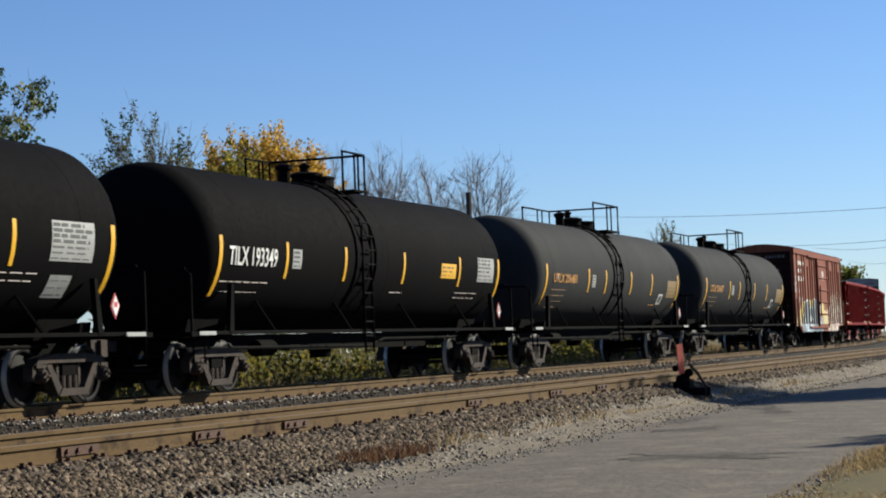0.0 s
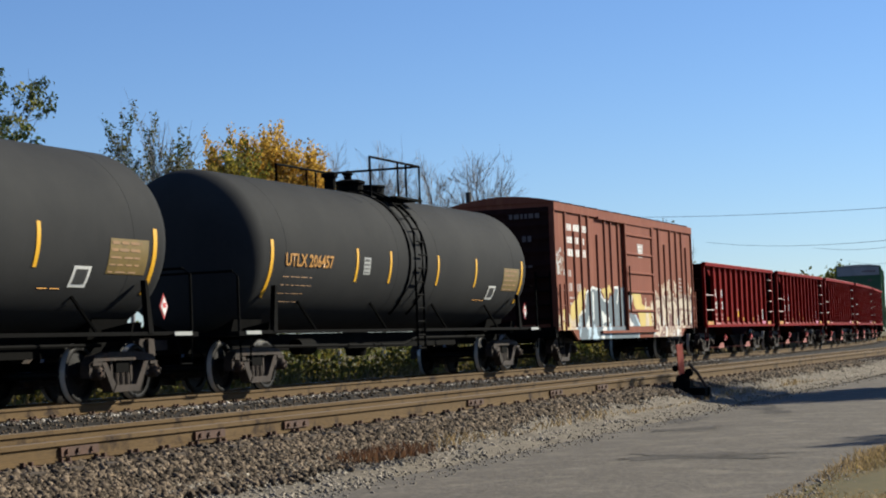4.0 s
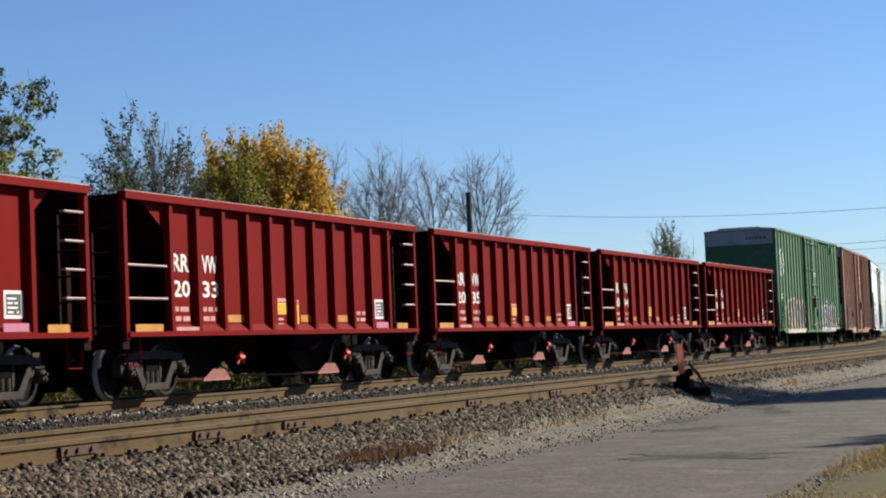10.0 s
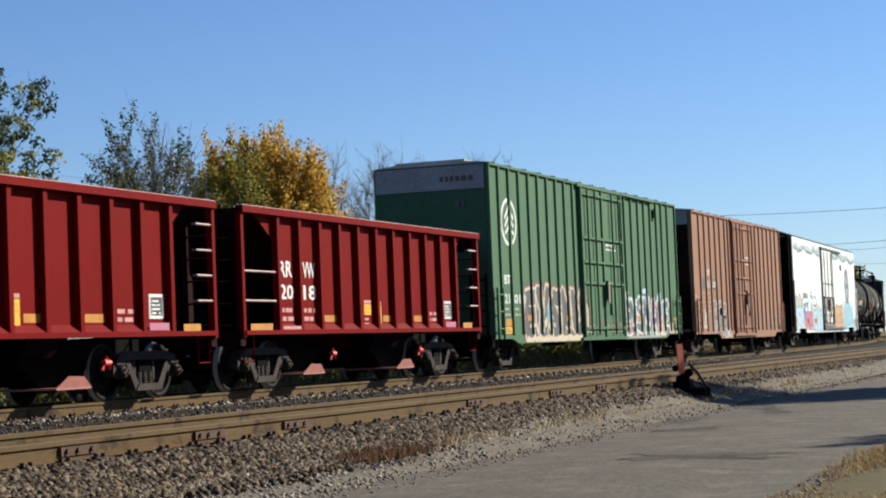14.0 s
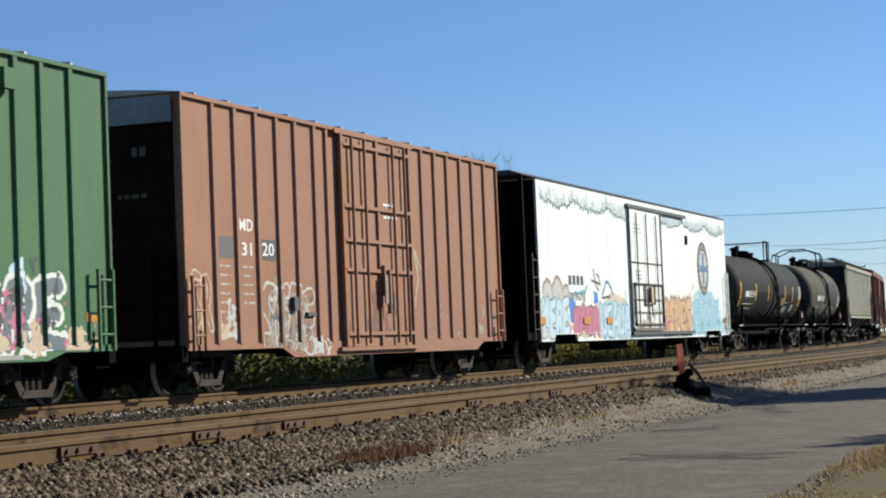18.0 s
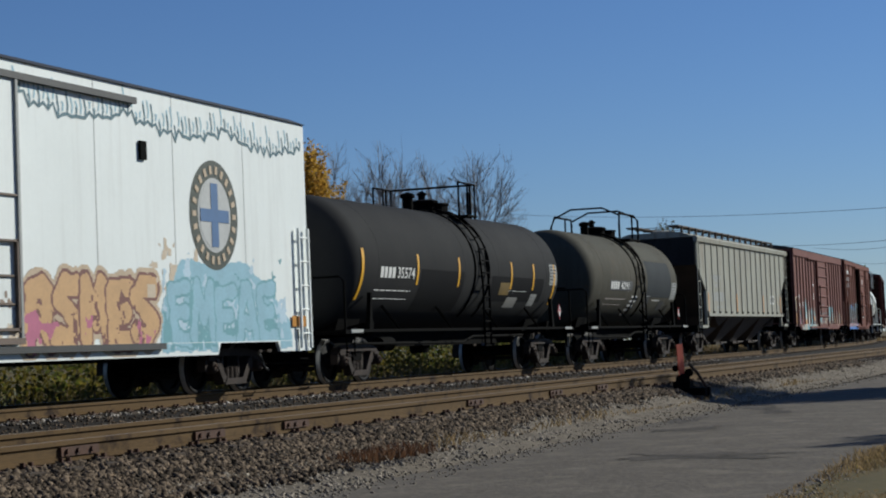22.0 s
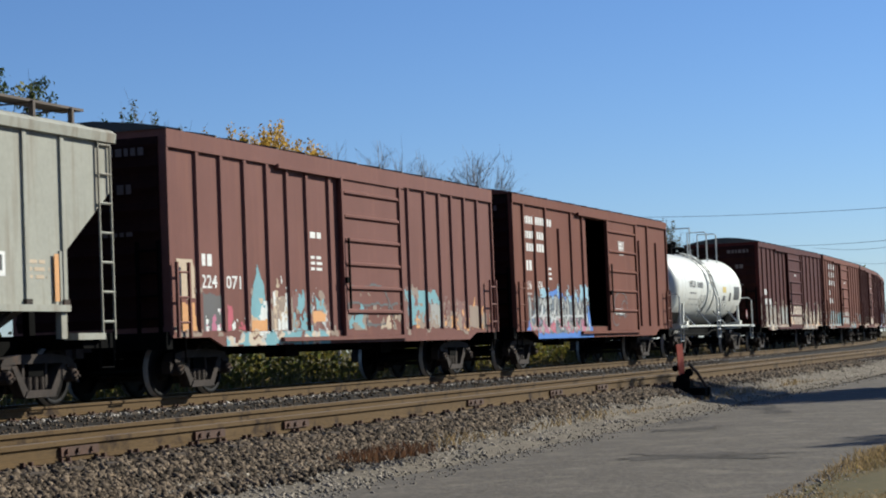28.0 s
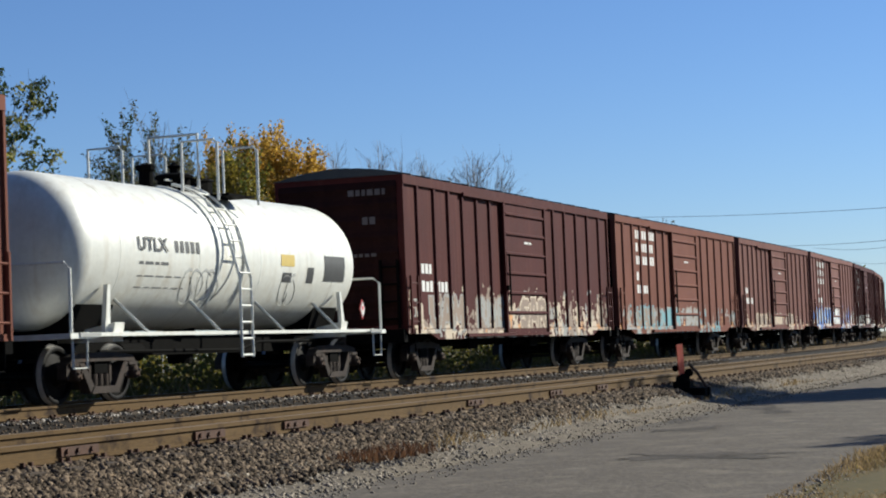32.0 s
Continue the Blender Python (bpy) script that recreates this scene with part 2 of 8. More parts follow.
# ---- mesh helpers ----
class Shape:
    """Gathers boxes, tubes and plates into one mesh."""

    def __init__(self):
        self.v, self.f, self.m = [], [], []

    def add(self, verts, faces, slot=0):
        n = len(self.v)
        self.v.extend(verts)
        self.f.extend([tuple(i + n for i in q) for q in faces])
        self.m.extend([slot] * len(faces))
        return self

    def box(self, x0, x1, y0, y1, z0, z1, slot=0):
        return self.add([(x, y, z) for x in (x0, x1) for y in (y0, y1) for z in (z0, z1)],
                        [(0, 1, 3, 2), (4, 6, 7, 5), (0, 4, 5, 1), (2, 3, 7, 6), (0, 2, 6, 4), (1, 5, 7, 3)], slot)

    def prism(self, poly, y0, y1, slot=0):
        """A plate: poly is a list of (x, z), counter-clockwise as seen from -y."""
        n = len(poly)
        v = [(x, y0, z) for x, z in poly] + [(x, y1, z) for x, z in poly]
        return self.add(v, [tuple(range(n)), tuple(range(2 * n - 1, n - 1, -1))] + [(i, i + n, (i + 1) % n + n, (i + 1) % n) for i in range(n)], slot)

    def prism_x(self, poly, x0, x1, slot=0):
        """A bar along x: poly is a list of (y, z)."""
        n = len(poly)
        v = [(x0, y, z) for y, z in poly] + [(x1, y, z) for y, z in poly]
        return self.add(v, [tuple(range(n - 1, -1, -1)), tuple(range(n, 2 * n))] + [(i, (i + 1) % n, (i + 1) % n + n, i + n) for i in range(n)], slot)

    def tube(self, path, r, n=6, slot=0, taper=None):
        pts = [Vector(p) for p in path]
        rings = []
        for i, p in enumerate(pts):
            d = (pts[min(i + 1, len(pts) - 1)] - pts[max(i - 1, 0)]).normalized()
            a = d.cross(Vector((0, 0, 1)) if abs(d.z) < 0.9 else Vector((0, 1, 0))).normalized()
            b = d.cross(a)
            rr = r if taper is None else r + (taper - r) * i / (len(pts) - 1)
            rings.append([tuple(p + a * rr * math.cos(2 * math.pi * k / n) + b * rr * math.sin(2 * math.pi * k / n)) for k in range(n)])
        v = [q for ring in rings for q in ring]
        f = [(i * n + k, i * n + (k + 1) % n, (i + 1) * n + (k + 1) % n, (i + 1) * n + k) for i in range(len(pts) - 1) for k in range(n)]
        f += [tuple(range(n - 1, -1, -1)), tuple(range((len(pts) - 1) * n, len(pts) * n))]
        return self.add(v, f, slot)

    def lathe(self, prof, axis, centre, n=32, slot=0):
        """Turns a profile of (along, radius) round an axis 'x', 'y' or 'z' through centre."""
        c = Vector(centre)
        v, f = [], []
        for a, r in prof:
            for k in range(n):
                s, t = r * math.cos(2 * math.pi * k / n), r * math.sin(2 * math.pi * k / n)
                v.append(tuple(c + Vector({"x": (a, s, t), "y": (t, a, s), "z": (s, t, a)}[axis])))
        for i in range(len(prof) - 1):
            f += [(i * n + k, (i + 1) * n + k, (i + 1) * n + (k + 1) % n, i * n + (k + 1) % n) for k in range(n)]
        f += [tuple(range(n)), tuple(range(len(v) - 1, len(v) - n - 1, -1))]
        return self.add(v, f, slot)

    def mesh(self, name, materials, smooth=False):
        me = bpy.data.meshes.new(name)
        me.from_pydata(self.v, [], self.f)
        for m in materials if isinstance(materials, (list, tuple)) else [materials]:
            me.materials.append(m)
        if any(self.m):
            me.polygons.foreach_set("material_index", self.m)
        bm = bmesh.new()
        bm.from_mesh(me)
        bmesh.ops.recalc_face_normals(bm, faces=bm.faces)
        bm.to_mesh(me)
        bm.free()
        if smooth:
            me.shade_smooth()
            me.set_sharp_from_angle(angle=radians(40))
        return me


def part(name, shape, material, parent, label="", smooth=False, at=None):
    """Links a Shape (or a mesh made before) as one object under a thing or a part."""
    me = shape if isinstance(shape, bpy.types.Mesh) else shape.mesh(name, material, smooth)
    ob = new(name, me)
    ob.parent = parent
    if at:
        ob.location = at
    return tagged(ob, label)


def thing(name, label, category, group="", kind=""):
    return tagged(new(name), label, category, group, kind)

# ---- the line: straight, then a long curve away from the camera's side ----
CURVE_AT, CURVE = 79.04, 0.0018742


def on_line(u, off):
    """Place and heading at the distance u along the line, off metres beyond the near side of the passing cars."""
    e = max(0.0, u - CURVE_AT)
    th = CURVE * e
    x = min(u, CURVE_AT) + math.sin(th) / CURVE
    y = (1 - math.cos(th)) / CURVE
    return x - off * math.sin(th), 15.2 + y + off * math.cos(th), th


MAIN, SIDING = 1.54, -5.88      # the middles of the two tracks


def loft(profile, us, slot=0, ragged=0.0):
    """Sweeps an open profile of (off, z) along the line; ragged: how unevenly its edges run."""
    sh = Shape()
    n = len(profile)
    v = []
    for u in us:
        for off, z in profile:
            wob = ragged * (noise.noise(Vector((u * 0.55, off * 3, 1))) + 0.7 * noise.noise(Vector((u * 2.3, off * 3, 5))))
            x, y, _ = on_line(u, off + wob)
            v.append((x, y, z))
    sh.add(v, [(i * n + k, (i + 1) * n + k, (i + 1) * n + k + 1, i * n + k + 1) for i in range(len(us) - 1) for k in range(n - 1)], slot)
    return sh


FINE = [-40, -20] + [k * 0.3 for k in range(0, 220)] + list(range(66, 300, 6))
STEPS = [-40, -20] + list(range(-8, 80, 4)) + list(range(80, 300, 5))
ground_shape = Shape()
ground_shape.add([(-900, -1500, -0.62), (3500, -1500, -0.62), (3500, 3000, -0.62), (-900, 3000, -0.62)], [(0, 1, 2, 3)])
ground = tagged(new("ground", ground_shape.mesh("ground", M_GROUND)), "flat dry autumn grassland reaching the horizon", "ground", kind="structure")
road = tagged(new("road", loft([(-30, -0.57), (-13.0, -0.55), (-12.2, -0.55), (-10.5, -0.535), (-8.9, -0.545), (-8.2, -0.55), (-7.7, -0.556)], FINE, 0, 0.1).mesh("road", M_ROAD)), "worn grey asphalt road beside the railway", "road", kind="structure")
verge_prof = [(-8.75, -0.57), (-8.3, -0.535), (-8.0, -0.48), (-7.8, -0.475), (-7.6, -0.52), (-7.4, -0.6)]
bed = [(-7.85, -0.51), (-7.35, -0.3), (-7.0, -0.215), (-4.7, -0.215), (-4.0, -0.3), (-0.7, -0.3), (0.1, -0.215), (2.9, -0.215), (3.7, -0.62)]
tagged(new("track_bed", loft(bed, STEPS).mesh("track_bed", M_BALLASTBED)), "dark bed of the two tracks, showing as shade between the stones", "track bed", kind="structure")


def apron_height(off):
    """Trodden gravel from the road's edge up the foot of the ballast."""
    return np.interp(off, [-8.75, -8.4, -8.1, -7.85, -7.35, -7.0], [-0.575, -0.545, -0.5, -0.475, -0.285, -0.2])


def verge():
    """A strip of gravel whose two edges wander."""
    sh, n, v = Shape(), 9, []
    for u in FINE:
        e = float(np.interp(u, [11, 14, 17.5, 21, 26, 34, 60], [-7.9, -7.85, -7.6, -7.42, -7.22, -7.06, -7.03])) + 0.05 * math.sin(u * 1.9)
        a = -8.62 + float(np.interp(u, [14, 20, 34, 50], [0.0, 0.12, 0.42, 0.5])) + 0.1 * noise.noise(Vector((u * 0.7, 2, 3))) + 0.07 * noise.noise(Vector((u * 2.9, 6, 1)))
        for k in range(n):
            off = a + (e - a) * k / (n - 1)
            x, y, _ = on_line(u, off)
            v.append((x, y, float(apron_height(off)) + (-0.02 + 0.04 * math.sin(math.pi * k / (n - 1))) * (1 + 0.9 * noise.noise(Vector((x * 3, y * 3, 0))))))
    sh.add(v, [(i * n + k, (i + 1) * n + k, (i + 1) * n + k + 1, i * n + k + 1) for i in range(len(FINE) - 1) for k in range(n - 1)])
    tagged(new("verge", sh.mesh("verge", M_VERGE)), "pale gravel verge between road and ballast", "verge", kind="structure")


verge()


def lawn():
    """The grassy strip on the camera's side of the road."""
    sh = loft([(-40, -0.5), (-14.2, -0.5), (-13.0, -0.515), (-12.6, -0.545)], FINE, 0, 0.12)
    tagged(new("lawn", sh.mesh("lawn", M_GROUND)), "dry grass strip at the edge of the road", "grass", kind="structure")


lawn()

RAIL_PROFILE = [(-0.07, -0.17), (-0.07, -0.16), (-0.012, -0.14), (-0.012, -0.05), (-0.036, -0.04), (-0.036, -0.006), (-0.028, 0.0),
                (0.028, 0.0), (0.036, -0.006), (0.036, -0.04), (0.012, -0.05), (0.012, -0.14), (0.07, -0.16), (0.07, -0.17)]
TIE = Shape().box(-0.11, 0.11, -1.3, 1.3, -0.36, -0.18)
for rail_side in (-0.7525, 0.7525):
    TIE.box(-0.09, 0.09, rail_side - 0.17, rail_side + 0.17, -0.185, -0.168, 1)
    for sx, sy in ((-0.06, -0.09), (0.06, -0.09), (-0.06, 0.09), (0.06, 0.09)):
        TIE.box(sx - 0.012, sx + 0.012, rail_side + sy - 0.02, rail_side + sy + 0.02, -0.168, -0.135, 1)
TIE_MESH = TIE.mesh("tie", [M_TIE, M_JOINT])


def railway(name, middle, top, label):
    track = tagged(thing(name, label, "railway track"), kind="structure")
    us = list(range(-16, 80, 8)) + list(range(80, 300, 4))
    for side in (-0.7525, 0.7525):
        sh = loft([(middle + side + o, z) for o, z in RAIL_PROFILE], us)
        n = len(RAIL_PROFILE)
        for i in range(len(us) - 1):
            for k in (6,):
                sh.m[i * (n - 1) + k] = 1
        part("rail", sh, [M_RAIL, top], track)
    far = Shape()
    k = 0
    while k * 0.56 < 230:
        u = 2 + k * 0.56
        x, y, th = on_line(u, middle)
        if u < 80:
            ob = part("tie", TIE_MESH, None, track, at=(x, y, 0))
            ob.rotation_euler = (0, 0, th + 0.012 * math.sin(k * 12.9))
        else:
            m = Matrix.Translation((x, y, 0)) @ Matrix.Rotation(th, 4, "Z")
            far.add([tuple(m @ Vector(p)) for p in TIE.v[:8]], TIE.f[:6])
        k += 1
    tagged(part("ties", far, M_TIE, track), kind="stuff")
    return track


main_line = railway("main_track", MAIN, M_RAILTOP, "rusty-sided main line rails with a bright running surface on dark wooden ties")
siding = railway("siding_track", SIDING, M_RAILTOP2, "rusty brown siding rails on old dark ties")
BAR = Shape().box(-0.3, 0.3, -0.012, 0.02, -0.13, -0.055)
for bolt in (-0.22, -0.05, 0.17):
    BAR.lathe([(-0.034, 0.0), (-0.034, 0.022), (-0.01, 0.022)], "y", (bolt, 0, -0.09), 8)
BAR_MESH = BAR.mesh("joint_bar", M_JOINT)
for u in (14.1, 16.45, 18.4, 24.0, 27.6, 30.1):
    part("joint_bar", BAR_MESH, None, siding, "rusted bolted joint bar", at=(u, 15.2 + SIDING - 0.7525 - 0.03, 0))


# ---- ballast stones ----
def chip():
    """A blunt wedge with eight corners: one crushed stone."""
    v = np.array([(x, y, z) for x in (-1, 1) for y in (-1, 1) for z in (-1, 1)]) * 0.8
    v[1::2, :2] *= 0.62
    f = np.array([(0, 1, 3), (0, 3, 2), (4, 6, 7), (4, 7, 5), (0, 4, 5), (0, 5, 1), (2, 3, 7), (2, 7, 6), (0, 2, 6), (0, 6, 4), (1, 5, 7), (1, 7, 3)])
    return v, f


def mesh_of(name, verts, faces, material):
    """A mesh from arrays, all faces with the same number of corners."""
    me = bpy.data.meshes.new(name)
    k = faces.shape[1]
    me.vertices.add(len(verts))
    me.vertices.foreach_set("co", verts.astype(np.float32).ravel())
    me.loops.add(faces.size)
    me.loops.foreach_set("vertex_index", faces.astype(np.int32).ravel())
    me.polygons.add(len(faces))
    me.polygons.foreach_set("loop_start", np.arange(0, faces.size, k, dtype=np.int32))
    me.polygons.foreach_set("loop_total", np.full(len(faces), k, dtype=np.int32))
    me.update(calc_edges=True)
    me.materials.append(material)
    return me


def stones(name, n, place, size, label, material, seed):
    """Loose stones: place(rng, n) gives their x, y, z."""
    rng = np.random.default_rng(seed)
    bv, bf = chip()
    at = place(rng, n)
    q = rng.normal(size=(n, 4))
    q /= np.linalg.norm(q, axis=1)[:, None]
    w, x, y, z = q.T
    rot = np.stack([1 - 2 * (y * y + z * z), 2 * (x * y - z * w), 2 * (x * z + y * w), 2 * (x * y + z * w), 1 - 2 * (x * x + z * z), 2 * (y * z - x * w),
                    2 * (x * z - y * w), 2 * (y * z + x * w), 1 - 2 * (x * x + y * y)], 1).reshape(n, 3, 3)
    dims = size * np.clip(rng.lognormal(0, 0.25, (n, 1)), 0.5, 1.6) * rng.uniform(0.55, 1.25, (n, 3))
    v = (bv[None] + rng.uniform(-0.3, 0.3, (n, 8, 3))) * dims[:, None]
    v = np.einsum("nij,nkj->nki", rot, v) + at[:, None]
    f = bf[None] + (np.arange(n) * 8)[:, None, None]
    return tagged(new(name, mesh_of(name, v.reshape(-1, 3), f.reshape(-1, 3), material)), label, "ballast", kind="stuff")


def bed_height(off):
    return np.interp(off, [p[0] for p in bed], [p[1] for p in bed])


def ballast_foot(x):
    """How far down the shoulder the crushed stone reaches."""
    return np.interp(x, [11, 14, 17.5, 21, 26, 34, 60], [-8.05, -8.0, -7.78, -7.62, -7.45, -7.3, -7.25]) + 0.09 * np.sin(x * 1.9) + 0.06 * np.sin(x * 4.7 + 1)


def shoulder(rng, n):
    x = 11 + 44 * rng.random(n) ** 1.5
    low = ballast_foot(x)
    off = low + (-6.98 - low) * rng.random(n) ** 0.8 - 0.3 * rng.random(n) ** 2 * (rng.random(n) < 0.1)
    return np.stack([x, 15.2 + off, np.maximum(bed_height(off), np.interp(off, [p[0] for p in verge_prof[:4]], [p[1] for p in verge_prof[:4]]) * (off < -7.5) - 9 * (off >= -7.5)) + 0.012 + 0.028 * rng.random(n)], 1)


def crib(lo, hi, span):
    def place(rng, n):
        x = 14 + span * rng.random(n) ** 1.4
        off = lo + (hi - lo) * rng.random(n)
        return np.stack([x, 15.2 + off, bed_height(off) + 0.015 * rng.random(n)], 1)
    return place


stones("ballast_shoulder", 66000, shoulder, 0.025, "grey and brown crushed stone ballast on the shoulder", M_STONE, 3)
def verge_scatter(rng, n):
    x = 11 + 40 * rng.random(n) ** 1.4
    off = -9.05 + np.interp(x, [14, 20, 34, 50], [0.0, 0.12, 0.42, 0.5]) + 1.4 * rng.random(n) ** 0.65
    return np.stack([x, 15.2 + off, np.maximum(apron_height(off), -0.55) + 0.008], 1)


def fringe(rng, n):
    x = 13 + 45 * rng.random(n) ** 1.4
    off = ballast_foot(x) + 0.3 - 0.85 * rng.random(n) ** 1.3
    return np.stack([x, 15.2 + off, apron_height(off) + 0.008], 1)


stones("verge_gravel", 11000, fringe, 0.018, "pale worn gravel spilling over the ballast edge", M_PEBBLE, 7)
stones("verge_pebbles", 4500, verge_scatter, 0.011, "small pale pebbles on the gravel verge", M_PEBBLE, 6)
stones("ballast_between_tracks", 11000, crib(-5.0, 0.12, 55), 0.023, "grey crushed stone ballast between the tracks", M_STONE, 4)
def tie_gaps(rng, n):
    x = 2 + 0.56 * (np.floor(20 + 125 * rng.random(n) ** 1.4) + 0.5) + 0.3 * (rng.random(n) - 0.5)
    off = 0.1 + 0.62 * rng.random(n)
    return np.stack([x, 15.2 + off, bed_height(off) + 0.015 * rng.random(n)], 1)


stones("pale_main_ballast", 3000, tie_gaps, 0.024, "pale crushed stone between the ends of the main line ties", M_PALESTONE, 14)
stones("ballast_in_siding", 7000, crib(-6.5, -5.2, 35), 0.023, "brown crushed stone ballast between the siding rails", M_STONE, 5)


# ---- cracks and tar patches in the road ----
def road_cracks():
    """Cracks and joints across the asphalt: from (x, y) to (x, y), and how wide they gape."""
    rng = random.Random(12)
    runs = [(19.45, 5.3, 18.3, 3.6, 0.11), (19.2, 5.0, 18.6, 3.9, 0.07), (18.9, 4.3, 19.4, 3.2, 0.04), (23.8, 6.25, 24.6, 5.9, 0.06), (24.6, 5.9, 25.6, 5.4, 0.05), (23.4, 5.9, 24.2, 5.3, 0.03), (30.1, 7.3, 31.7, 6.8, 0.06),
            (34.0, 7.2, 31.9, 6.1, 0.12), (31.9, 6.1, 30.6, 6.0, 0.1), (30.6, 6.0, 28.7, 5.3, 0.09), (25.4, 7.5, 25.5, 6.8, 0.05), (17.2, 4.3, 16.9, 3.4, 0.02), (15.4, 5.6, 16.4, 5.0, 0.014)]
    for x, y, x1, y1, wid in runs:
        sh = Shape()
        n = 22
        d = math.hypot(x1 - x, y1 - y)
        nx, ny = -(y1 - y) / d, (x1 - x) / d
        top, low = [], []
        for i in range(n + 1):
            t = i / n
            wob = 0.12 * noise.noise(Vector((x + t * 5, y, 4))) + 0.05 * noise.noise(Vector((x + t * 17, y, 9)))
            px, py = x + (x1 - x) * t + nx * wob, y + (y1 - y) * t + ny * wob
            w = wid * rng.uniform(0.35, 1.0) * math.sin(math.pi * (i + 0.4) / (n + 0.8))
            z = float(np.interp(py - 15.2, [-13.0, -12.2, -10.5, -8.9, -8.2], [-0.55, -0.55, -0.535, -0.545, -0.55])) + 0.005
            top.append((px + nx * w, py + ny * w, z))
            low.append((px - nx * w, py - ny * w, z))
        sh.add(low + top, [(i, i + 1, n + 2 + i, n + 1 + i) for i in range(n)])
        part("crack", sh, M_TAR, road, "dark ragged crack in the asphalt")
    for x, y, rx, ry, turn in ((18.9, 4.5, 0.5, 0.95, 0.5), (18.7, 4.0, 0.3, 0.6, -0.2), (24.6, 5.9, 0.5, 0.6, 0.3), (31.2, 6.2, 1.0, 0.35, 0.4), (29.5, 5.6, 0.9, 0.3, 0.3), (27.5, 6.6, 1.2, 0.3, 0.1)):
        n, ring = 40, []
        for i in range(n):
            a = 2 * math.pi * i / n
            k = 0.6 + 0.75 * abs(noise.noise(Vector((math.cos(a) * 2 + x, math.sin(a) * 2 + y, 3)))) + 0.3 * noise.noise(Vector((math.cos(a) * 6 + x, math.sin(a) * 6 + y, 8)))
            px, py = rx * k * math.cos(a), ry * k * math.sin(a)
            wx, wy = x + px * math.cos(turn) - py * math.sin(turn), y + px * math.sin(turn) + py * math.cos(turn)
            ring.append((wx, wy, float(np.interp(wy - 15.2, [-13.0, -12.2, -10.5, -8.9, -8.2], [-0.55, -0.55, -0.535, -0.545, -0.55])) + 0.0035))
        part("stain", Shape().add(ring, [tuple(range(n))]), M_STAIN, road, "darker worn patch in the asphalt")


road_cracks()

# ---- freight cars: x along the car, y across (-y is the camera's side), z above the rails ----
HALF = 1.54       # half the width of a car
CARS = []         # (thing, middle of the car along the train, half distance of its trucks, wheelsets)


WHEEL_R = 0.457   # the radius of the wheels


def side_frame_mesh():
    """A cast side frame: bearing jaws, an arched top chord, sloping tension members and a spring seat, open between them."""
    sh = Shape()
    sh.prism([(-1.0, 0.6), (-0.55, 0.62), (0.55, 0.62), (1.0, 0.6), (0.92, 0.7), (0.45, 0.76), (-0.45, 0.76), (-0.92, 0.7)], -0.1, 0.1)
    for s in (-1, 1):
        jaw = [(s * 1.09, 0.36), (s * 1.02, 0.36), (s * 0.99, 0.54), (s * 0.79, 0.54), (s * 0.76, 0.36), (s * 0.68, 0.36), (s * 0.7, 0.62), (s * 1.0, 0.62), (s * 1.08, 0.56)]
        sh.prism(jaw if s < 0 else jaw[::-1], -0.085, 0.085)
        diag = [(s * 0.74, 0.6), (s * 0.6, 0.6), (s * 0.3, 0.21), (s * 0.42, 0.12)]
        sh.prism(diag if s < 0 else diag[::-1], -0.11, 0.07)
        sh.box(s * 0.31 - 0.03, s * 0.31 + 0.03, -0.03, 0.08, 0.22, 0.62)
        sh.box(s * 0.89 - 0.13, s * 0.89 + 0.13, -0.12, 0.1, 0.55, 0.6)
    sh.prism([(-0.43, 0.12), (0.43, 0.12), (0.34, 0.23), (-0.34, 0.23)], -0.13, 0.1)
    return sh.mesh("side_frame", M_TRUCK)


def spring_mesh():
    sh = Shape()
    prof = []
    for i in range(9):
        prof += [(0.24 + i * 0.026, 0.062), (0.253 + i * 0.026, 0.075)]
    sh.lathe(prof, "z", (0, 0, 0), 10)
    return sh.mesh("spring", M_TRUCK)


def cap_mesh():
    sh = Shape().lathe([(-0.14, 0.0), (-0.14, 0.07), (-0.11, 0.10), (0.05, 0.105)], "y", (0, 0, 0), 14)
    for k in range(3):
        a = k * 2.094
        sh.box(0.05 * math.cos(a) - 0.018, 0.05 * math.cos(a) + 0.018, -0.165, -0.13, 0.05 * math.sin(a) - 0.018, 0.05 * math.sin(a) + 0.018)
    return sh.mesh("bearing_cap", M_TRUCK)


def wheelset_mesh():
    """Two dished wheels on their axle: the flange inside, a bright worn rim and tread outside."""
    sh = Shape().lathe([(-1.0, 0.06), (-0.95, 0.07), (0.95, 0.07), (1.0, 0.06)], "y", (0, 0, 0), 10)
    dull = [(0.11, 0.06), (0.11, 0.125), (0.03, 0.17), (-0.005, 0.33), (0.05, 0.347), (0.058, 0.372), (0.056, 0.398), (0.042, 0.416)]
    bright = [(0.042, 0.416), (0.03, 0.419), (-0.045, 0.424)]
    inner = [(-0.045, 0.424), (-0.055, 0.446), (-0.07, 0.45), (-0.085, 0.43), (-0.085, 0.34), (-0.04, 0.33), (-0.03, 0.17), (-0.07, 0.12)]
    for s in (-1, 1):
        for prof, slot in ((dull, 0), (bright, 1), (inner, 0)):
            sh.lathe([(s * a, r * WHEEL_R / 0.42) for a, r in prof], "y", (0, s * 0.755, 0), 30, slot)
            del sh.f[-2:], sh.m[-2:]
    return sh.mesh("wheelset", [M_WHEEL, M_TREAD], True)


